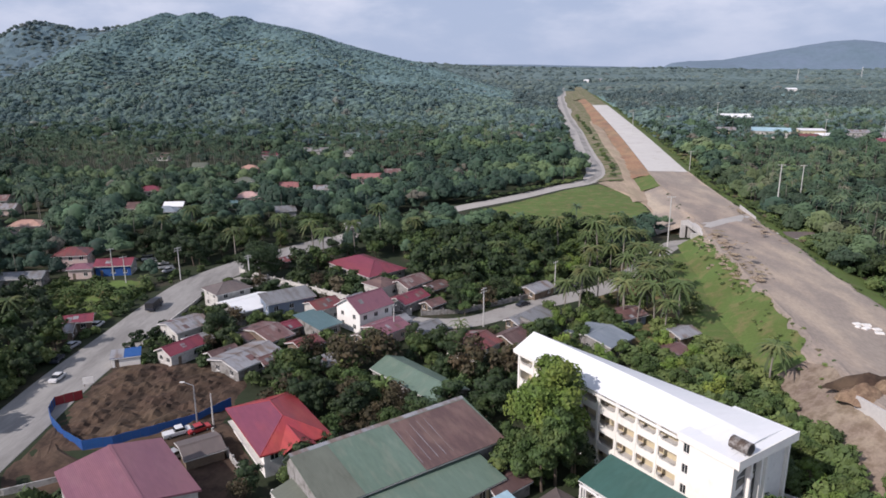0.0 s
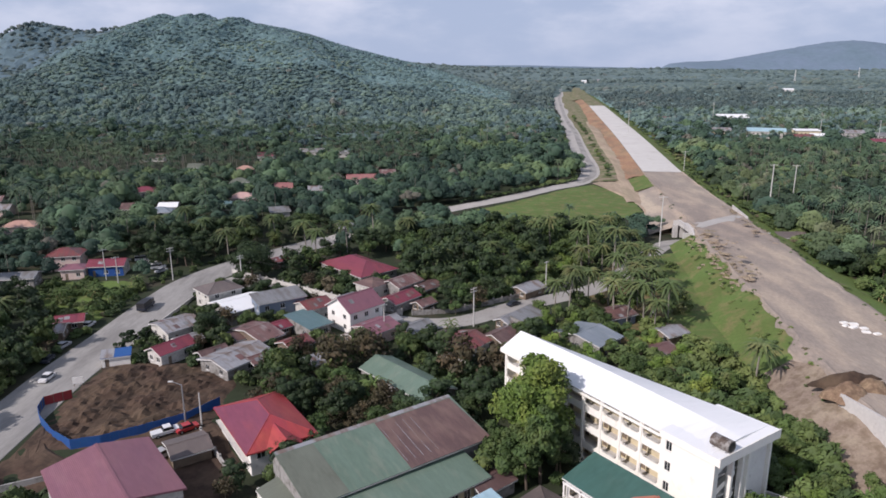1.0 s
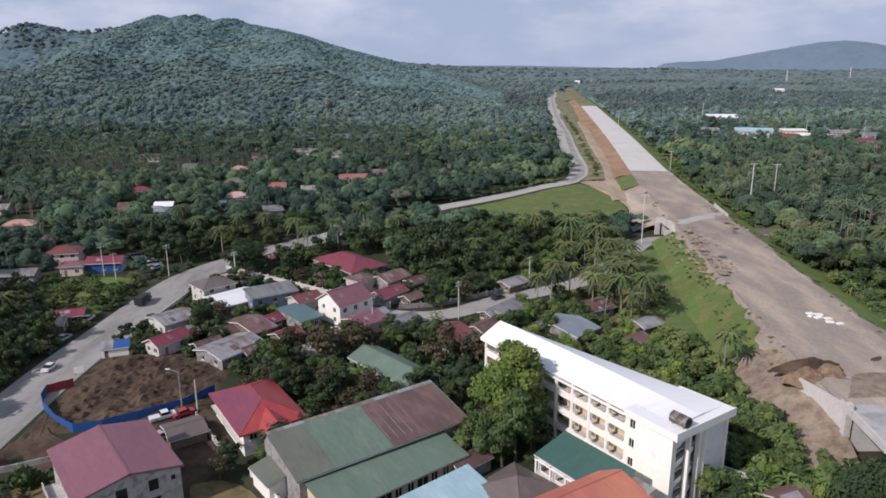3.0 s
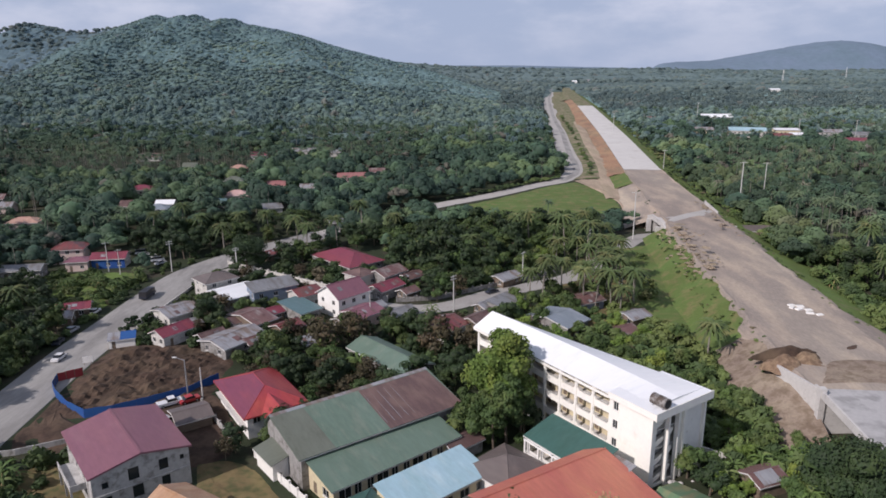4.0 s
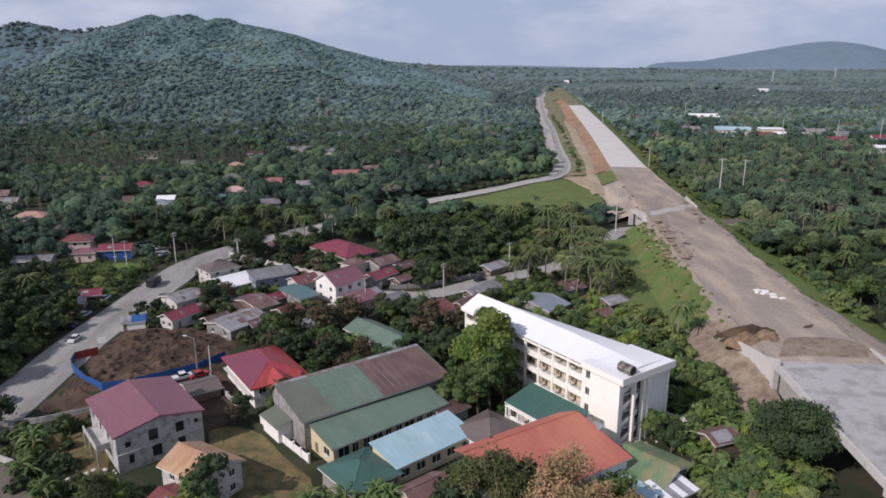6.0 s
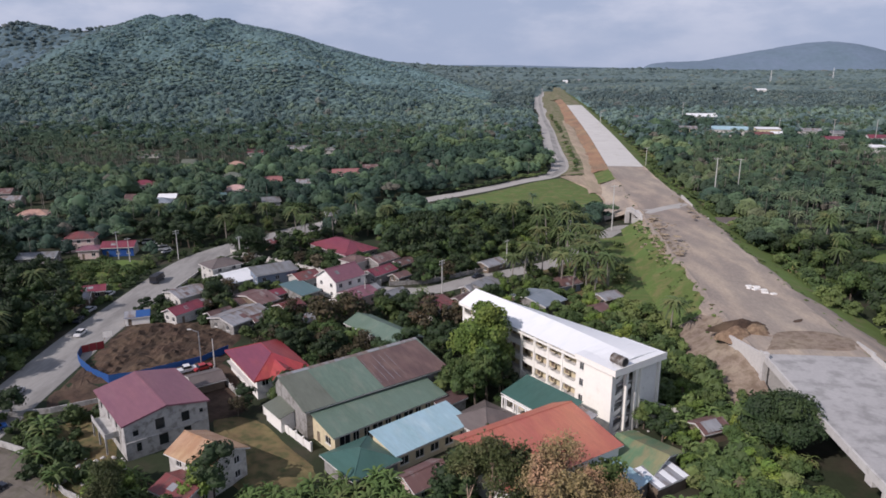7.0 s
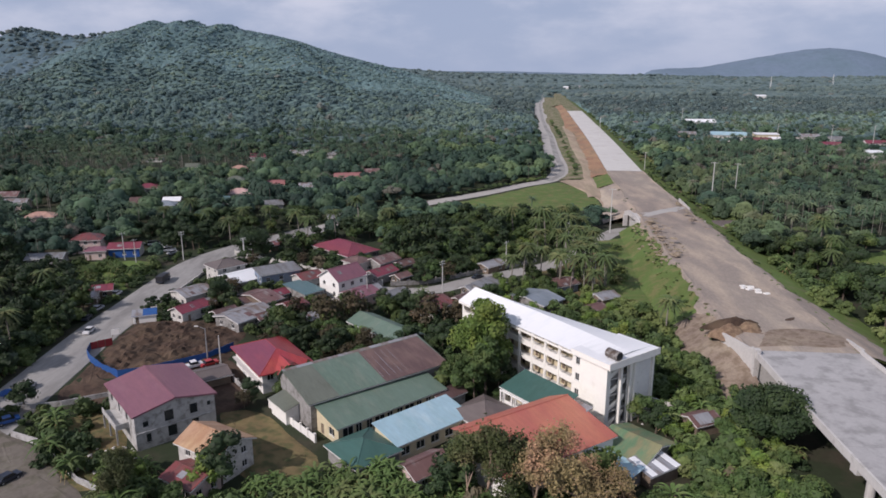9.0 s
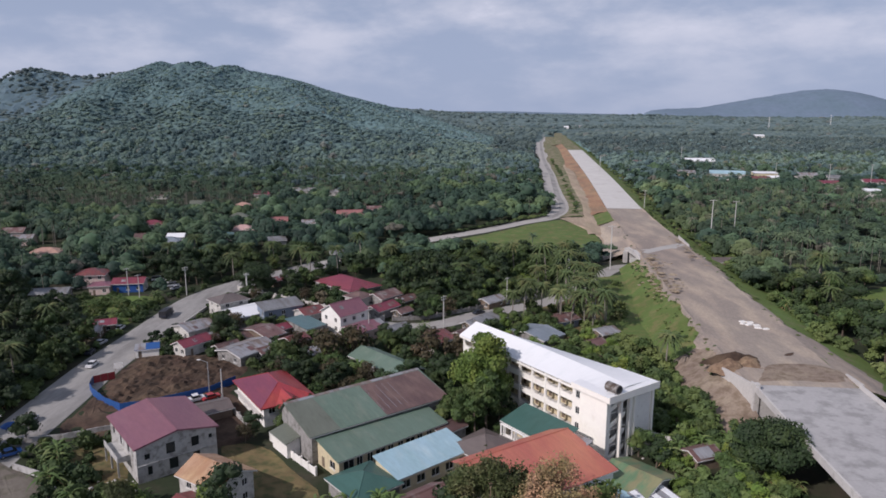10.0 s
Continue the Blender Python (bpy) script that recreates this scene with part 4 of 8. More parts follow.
left_wall.matrix_local = pose(0, SN - 0.02, 0, 0, 0, -90)
# stair tower at the south end
tower_holes = [(0.5, lev * FLOOR + 0.9, 1.6, lev * FLOOR + 2.5) for lev in range(4)]
tower = part("stair_tower_wall", panel(SL - TOWER - 0.23, SH + 0.4, tower_holes), M["school_wall"], school)
tower.matrix_local = pose(TOWER + 0.23, -0.16, 0)
for h in tower_holes:
    window_in(tower, h)
part("stair_tower_face", Geo().box(TOWER + 2.4, -0.5, 0, SL + 0.2, -0.163, SH + 0.38), M["school_wall"], school)
end_holes = [(0.8, 0.5, 3.1, SH - 0.9), (3.75, 0.5, 5.7, SH - 0.9)]  # open stairwell
end = part("end_wall", panel(SD - 0.1, SH + 0.2, end_holes), M["school_wall"], school)
end.matrix_local = pose(SL, 0.07, 0, 0, 0, 90)
for lev in range(4):
    z0 = lev * FLOOR
    part("stair_flight", Geo().slab([(SL - 1.6, 0.8, z0 + 0.2), (SL - 0.5, 0.8, z0 + 0.2), (SL - 0.5, 5.6, z0 + 2.0), (SL - 1.6, 5.6, z0 + 2.0)], 0.25), M["school_wall"], school)
    part("stair_flight", Geo().slab([(SL - 3.0, 0.8, z0 + 3.5), (SL - 1.9, 0.8, z0 + 3.5), (SL - 1.9, 5.6, z0 + 2.0), (SL - 3.0, 5.6, z0 + 2.0)], 0.25), M["school_wall"], school)
    part("stair_rail", Geo().slab([(SL - 0.42, 0.8, z0 + 1.25), (SL - 0.34, 0.8, z0 + 1.25), (SL - 0.34, 5.6, z0 + 3.05), (SL - 0.42, 5.6, z0 + 3.05)], 0.8), M["school_wall"], school)
part("stairwell_wall", Geo().box(SL - 3.4, 0.4, 0.15, SL - 3.2, 6.4, SH - 0.1), M["white_wall"], school)
part("recessed_panel", Geo().box(SL + 0.003, 7.9, 0.5, SL + 0.09, SD - 0.8, SH - 1.4), M["white_wall"], school, "pale rendered panel")
for y in (3.25, 5.8, 7.2, SD - 0.45):
    part("pilaster", Geo().box(SL + 0.003, y, 0, SL + 0.55, y + 0.45, SH + 0.1), M["school_wall"], school)
# low white metal roof: a gable over the narrow end that dies into a hip behind the flat roof of the tower
rh = 2.55
peak = (-0.9, SN / 2 + 0.3, SH + rh)
eave_at = lambda t: Vector((-0.9 + (SL + 0.3) * t, -0.75 + 0.55 * t, SH + 0.05 + 0.72 * max(0.0, (t - 0.8) / 0.2)))
crest_at = lambda t: Vector((-0.9 + (SL + 0.3) * t, peak[1] + 2.4 * t, peak[2] - 1.45 * t * t))
back_at = lambda t: Vector((-0.9 + (SL + 0.3) * t, SN + 0.7 + (SD - SN - 0.5) * t, SH + 0.05 + 0.82 * t))
for lower, upper in ((eave_at, crest_at), (crest_at, back_at)):
    sheet = Geo()
    for k in range(24):
        a, b = k / 24, (k + 1) / 24
        sheet.slab([lower(a), lower(b), upper(b), upper(a)], 0.12)
    part("roof_slope", sheet, R["white"], school)
part("fascia", Geo().box(-0.9, -0.8, SH - 0.6, TOWER - 0.12, -0.7, SH - 0.1), M["school_wall"], school)
for p, q in ((eave_at(0), peak), (peak, back_at(0))):
    part("gable_board", Geo().slab([(p[0] - 0.12, p[1], p[2] - 0.03), (p[0] - 0.003, p[1], p[2] - 0.03), (q[0] - 0.003, q[1], q[2] - 0.03), (q[0] - 0.12, q[1], q[2] - 0.03)], 0.6), M["school_wall"], school)
part("gable", Geo().prism([(0.2, SH), (SN - 0.2, SH), (SN / 2 - 0.3, SH + rh - 0.35)], 0, 0.2), M["school_wall"], school).matrix_local = pose(0.02, SN, 0, 0, 0, -90)
part("tower_roof", Geo().slab([(TOWER - 0.1, -0.9, SH + 0.62), (SL + 1.1, -0.9, SH + 0.74), (SL + 1.1, SD + 0.7, SH + 0.84), (TOWER - 0.1, SD + 0.2, SH + 0.70)], 0.14), R["white"], school)
part("tower_fascia", Geo().box(SL + 1.103, -1.0, SH - 0.45, SL + 1.25, SD + 0.7, SH + 1.0).box(TOWER + 0.1, -1.0, SH - 0.35, SL + 1.1, -0.903, SH + 0.78), M["school_wall"], school)
tank = thing("water_tank", school.matrix_world @ pose(SL - 0.6, 2.0, SH + 0.78), "dark steel water tank lying on the school roof", "water tank")
part("barrel", Geo().tube((-1.5, 0, 0.95), (1.5, 0, 0.95), 0.95, n=18), M["rust_steel"], tank)
part("cradle", Geo().box(-1.1, -0.7, 0, -0.9, 0.7, 0.35).box(0.9, -0.7, 0, 1.1, 0.7, 0.35), M["steel"], tank)
for x in (-1.53, 1.5):
    part("end_cap", Geo().tube((x, 0, 0.95), (x + 0.03, 0, 0.95), 0.7, n=14), M["dark_metal"], tank)

# green-roofed annex of the school
annex = building("annex", "white open annex with a dark green metal roof beside the school", "annex", (21.4, 92.6), -54, 14.0, 6.2, 6.2, "shed", 0, R["dark_green"], M["white_wall"], 0.5,
                 {"front": [(0.7 + 3.3 * k, 3.4, 3.4 + 3.3 * k, 5.0) for k in range(4)] + [(0.7 + 3.3 * k, 0.9, 3.4 + 3.3 * k, 2.5) for k in range(4)], "left": [(1.2, 3.2, 4.8, 5.0)]}, back_eave=7.8, gallery="front")
for lev in (0.0, 2.75):
    part("floor_slab", Geo().box(0.25, 0.25, lev - 0.1, 13.75, 6.0, lev + 0.12), M["cast"], annex)
part("inner_wall", Geo().box(0.25, 2.2, 0.13, 13.75, 2.35, 5.4), M["cream_wall"], annex)
for k in range(5):
    part("post", Geo().box(0.2 + 3.3 * k, -0.95, 0, 0.5 + 3.3 * k, -0.7, 5.9), M["white_wall"], annex)
part("balcony", Geo().box(0.1, -0.95, 2.6, 13.9, -0.003, 2.8), M["white_wall"], annex)
for z in (3.1, 3.4, 3.7):
    part("rail", Geo().box(0.1, -0.93, z, 13.9, -0.87, z + 0.07), M["white_wall"], annex)
part("beam", Geo().box(0.1, -0.97, 5.6, 13.9, -0.7, 5.9), M["white_wall"], annex)
part("stair_flight", Geo().prism([(0, 0), (0.4, 0), (6.0, 3.4), (6.0, 3.9), (0, 0.5)], -1.3, -1.18).prism([(0, 0), (0.4, 0), (6.0, 3.4), (6.0, 3.9), (0, 0.5)], -0.25, -0.13), M["white_wall"], annex)
part("canopy", Geo().slab([(14.6, 1.2, 6.2), (18.6, 1.2, 6.2), (18.6, 6.2, 7.2), (14.6, 6.2, 7.2)], 0.12), R["tin"], annex)

# long gabled hall with patched roof, and the lower wing in front of it
hall = building("hall", "long school hall with a patched green and rust brown metal roof", "hall", (-16.9, 85.9), 35, 32.6, 11.4, 6.3, "shed", 0, R["green"], M["grey_wall"], 0.6,
                {"left": [(2, 0.1, 4.4, 3.0)], "right": [(2, 0.1, 9, 4.5)]}, trim=M["cast"], back_eave=8.8)
kx = 2.5 / 11.4
for a, b, mat, label in ((-0.58, 6.2, R["green_grey"], "grey green weathered roof sheets"), (17.0, 33.18, R["brown"], "rust brown roof sheets")):
    part("roof_sheet", Geo().slab([(a, -0.62, 6.415 - 0.62 * kx), (b, -0.62, 6.415 - 0.62 * kx), (b - 0.5, 11.1, 6.415 + 11.1 * kx), (a, 11.1, 6.415 + 11.1 * kx)], 0.03), mat, hall, label)
for k in range(5):
    part("roof_streak", Geo().slab([(17.3 + 1.5 * k, 1.0, 6.3 + 1.0 * kx + 0.135), (17.38 + 1.5 * k, 1.0, 6.3 + 1.0 * kx + 0.135), (17.38 + 1.5 * k, 9.8, 6.3 + 9.8 * kx + 0.135), (17.3 + 1.5 * k, 9.8, 6.3 + 9.8 * kx + 0.135)], 0.015), R["tin"], hall, "pale sheet seam")
part("back_slope", Geo().slab([(-0.6, 12.06, 8.95), (33.2, 12.06, 8.95), (33.2, 14.6, 6.4), (-0.6, 14.6, 6.4)], 0.09), R["green"], hall)
for x in (-0.02, 32.42):
    part("gable", Geo().prism([(11.42, 0.0), (14.2, 0.0), (14.2, 6.6), (12.1, 8.75), (11.42, 8.75)], -x - 0.2, -x), M["grey_wall"], hall).matrix_local = pose(0, 0, 0, 0, 0, 90)
part("skylight_strip", Geo().slab([(-0.5, 11.25, 6.42 + 11.25 * kx), (33.1, 11.25, 6.42 + 11.25 * kx), (33.1, 12.05, 6.42 + 12.05 * kx), (-0.5, 12.05, 6.42 + 12.05 * kx)], 0.03), R["tin"], hall, "pale strip along the ridge")
wing = building("school_wing", "cream single storey school wing with a grey green lean-to roof", "school wing", (-10.9, 80.4), 38.5, 25.6, 8.0, 4.1, "shed", 0, R["green"], M["cream_wall"], 0.7,
                {"front": [(1.0 + 2.45 * k + (0.5 if k % 3 else 0), 1.2, 2.5 + 2.45 * k + (0.4 if k % 3 else 0.9), 3.3) for k in range(9)], "left": [(1.5, 0.1, 2.6, 2.3), (4.5, 1.2, 6.5, 2.8)]}, back_eave=5.6, trim=M["cast"])
building("shed", "small grey green roofed lean-to shed at the hall end", "shed", (-26.4, 93.8), -52, 6.5, 5.0, 3.4, "shed", 0, R["green_grey"], M["white_wall"], 0.5, {"left": [(1, 0.1, 2.6, 2.3)]}, back_eave=4.6)
building("classroom_block", "low classroom block with a pale blue metal roof", "classroom block", (0.6, 74.6), 39, 17.4, 7.2, 3.6, "shed", 0, R["cyan"], M["cream_wall"], 0.5,
         {"front": spaced(17.4, 5, 2.0, 1.0, 2.6)}, back_eave=4.8)
building("house", "low house with a dark green hipped roof", "house", (-6.2, 68.2), 39, 9.0, 9.5, 3.2, "hip", 1.8, R["dark_green"], M["grey_wall"], 0.6, {"front": spaced(9, 2, 1.4, 1.0, 2.2)})
building("house", "small house with a rust red roof and pale wall", "house", (4.0, 65.0), 38, 7.5, 5.5, 3.0, "gable", 1.2, R["rust"], M["pink_wall"], 0.5, {"front": spaced(7.5, 2, 1.2, 1.0, 2.2)})
building("house", "low house with a grey brown pyramid roof", "house", (17.0, 80.3), 43, 9.6, 9.4, 3.6, "hip", 2.3, R["tile_brown"], M["white_wall"], 0.6, {"front": [(1, 0.1, 1.9, 2.1)] + spaced(9.6, 3, 1.3, 1.0, 2.3)[1:]})
building("shed", "small brown roofed shed beside the hall", "shed", (8.6, 93.2), 40, 7.0, 4.2, 2.8, "gable", 1.0, R["brown"], M["grey_wall"], 0.4)
orange = building("hall", "broad hall with a bright orange metal roof", "hall", (18.6, 61.3), 31.5, 24.4, 12.2, 5.4, "shed", 0, R["orange"], M["white_wall"], 0.6,
                  {"right": spaced(12.2, 3, 2.0, 1.5, 3.5), "front": spaced(24.4, 6, 2.0, 1.5, 3.5)}, back_eave=7.7)
part("roof_slope", Geo().slab([(-0.6, 12.75, 7.86), (25.0, 12.75, 7.86), (25.0, 15.4, 7.1), (-0.6, 15.4, 7.1)], 0.09), R["orange"], orange)
part("ridge_cap", Geo().tube((-0.6, 12.75, 7.88), (25.0, 12.75, 7.88), 0.16, n=8), R["orange"], orange)
building("house", "low house with a mossy green metal roof", "house", (37.0, 75.6), -48, 9.6, 10.4, 3.0, "gable", 1.5, R["moss"], M["grey_wall"], 0.5, {"front": spaced(12.4, 3, 1.2, 0.9, 2.1)})
building("shed", "shed with a pale blue sheet roof", "shed", (34.4, 70.6), -50, 8.0, 4.4, 2.6, "shed", 0, R["cyan"], M["grey_wall"], 0.3, back_eave=3.0)
tin_shed = building("shed", "shed roofed with white and bare tin sheets", "shed", (43.6, 65.2), 30, 7.0, 5.0, 2.6, "shed", 0, R["tin"], M["wood_wall"], 0.3, back_eave=3.2)
for k in (0, 2, 4):
    part("roof_sheet", Geo().slab([(0.2 + 1.4 * k, -0.3, 2.68), (1.5 + 1.4 * k, -0.3, 2.68), (1.5 + 1.4 * k, 5.25, 3.345), (0.2 + 1.4 * k, 5.25, 3.345)], 0.03), R["white"], tin_shed, "white roof sheet")
building("shack", "small shack with white and rust tin sheets among bananas", "shack", (58.0, 82.0), 20, 6.0, 5.0, 2.6, "gable", 0.9, R["rust"], M["wood_wall"], 0.3)
part("roof_sheet", Geo().slab([(0.6, -0.2, 2.75), (4.4, -0.2, 2.75), (4.4, 2.3, 3.68), (0.6, 2.3, 3.68)], 0.03), R["tin"], bpy.data.objects["shack"], "white tin sheet")

# unfinished house with the rose roof
rose = building("house", "unfinished grey rendered two storey house with faded rose gable roof", "house", (-48.2, 79.3), 38.4, 15.2, 17.8, 7.4, "gable", 1.5, R["pink"], M["raw"], 0.45,
                {"front": [(1.4, 4.4, 2.5, 5.6), (5.4, 4.3, 7.2, 6.6), (10.2, 4.3, 11.8, 6.4), (13.6, 5.0, 14.4, 6.0), (1.8, 1.2, 2.8, 3.0), (5.8, 1.0, 7.6, 3.4), (10.4, 1.2, 11.9, 3.2)],
                 "left": [(2.0, 4.4, 3.4, 6.2), (7.0, 4.0, 8.2, 6.4), (12.0, 4.4, 13.4, 6.2)], "right": [(3, 4.4, 4.4, 6), (9, 4.4, 10.4, 6)]}, ridge="y", trim=R["pink"], bars=0)
for o in rose.children_recursive:
    if o.name.startswith(("window", "sill")):
        o.data.materials[0] = M["raw"]
part("balcony_slab", Geo().box(-2.4, 4.0, 3.4, -0.003, 13.5, 3.6), M["raw"], rose)
part("balcony_wall", Geo().box(-2.4, 4.0, 3.603, -2.25, 13.5, 4.5).box(-2.25, 4.0, 3.603, -0.003, 4.15, 4.5), M["raw"], rose)
for y in (4.3, 9.0, 13.2):
    part("post", Geo().box(-2.4, y - 0.15, 0, -2.1, y + 0.15, 3.397), M["raw"], rose)
part("ledge", Geo().box(0.1, -0.22, 3.4, 15.1, -0.003, 3.58), M["raw"], rose)

# two-storey house with the red hipped roof
red = building("house", "white two storey house with a red hipped roof and porch gables", "house", (-30.2, 102.6), 33, 11.2, 18.0, 4.9, "hip", 2.6, R["red"], M["white_wall"], 0.9,
               {"left": [(1.0 + 2.8 * k, 3.0, 2.9 + 2.8 * k, 4.3) for k in range(6)] + [(1.0 + 2.8 * k, 0.8, 2.9 + 2.8 * k, 2.1) for k in range(6)], "front": spaced(11.2, 3, 1.5, 2.9, 4.2)}, trim=R["red"])
for k, ob in enumerate([o for o in red.children if o.name.startswith("roof_slope")]):
    if k == 3:
        ob.data.materials[0] = R["purple"]
part("porch_roof", Geo().slab([(2.6, -2.6, 4.9), (5.6, -2.6, 6.6), (5.6, 4.2, 6.75), (2.6, 3.0, 4.95)], 0.09), R["red"], red)
part("porch_roof", Geo().slab([(5.6, -2.6, 6.6), (8.6, -2.6, 4.9), (8.6, 3.0, 4.95), (5.6, 4.2, 6.75)], 0.09), R["red"], red)
part("porch_gable", Geo().prism([(3.0, 4.9), (8.2, 4.9), (5.6, 6.45)], -2.3, -2.15), R["maroon"], red)
part("ledge", Geo().box(-0.9, -0.1, 2.45, -0.003, 18.0, 2.6), M["cast"], red)
building("shed", "open brown roofed carport beside parked vehicles", "shed", (-44.2, 104.6), 33, 6.5, 6.5, 2.4, "gable", 0.8, R["tile_brown"], M["wood_wall"], 0.4)
building("shed", "long faded green roofed shed behind the hall", "shed", (-15.5, 138.5), -48, 21.0, 8.5, 3.6, "gable", 1.6, R["green"], M["grey_wall"], 0.4)

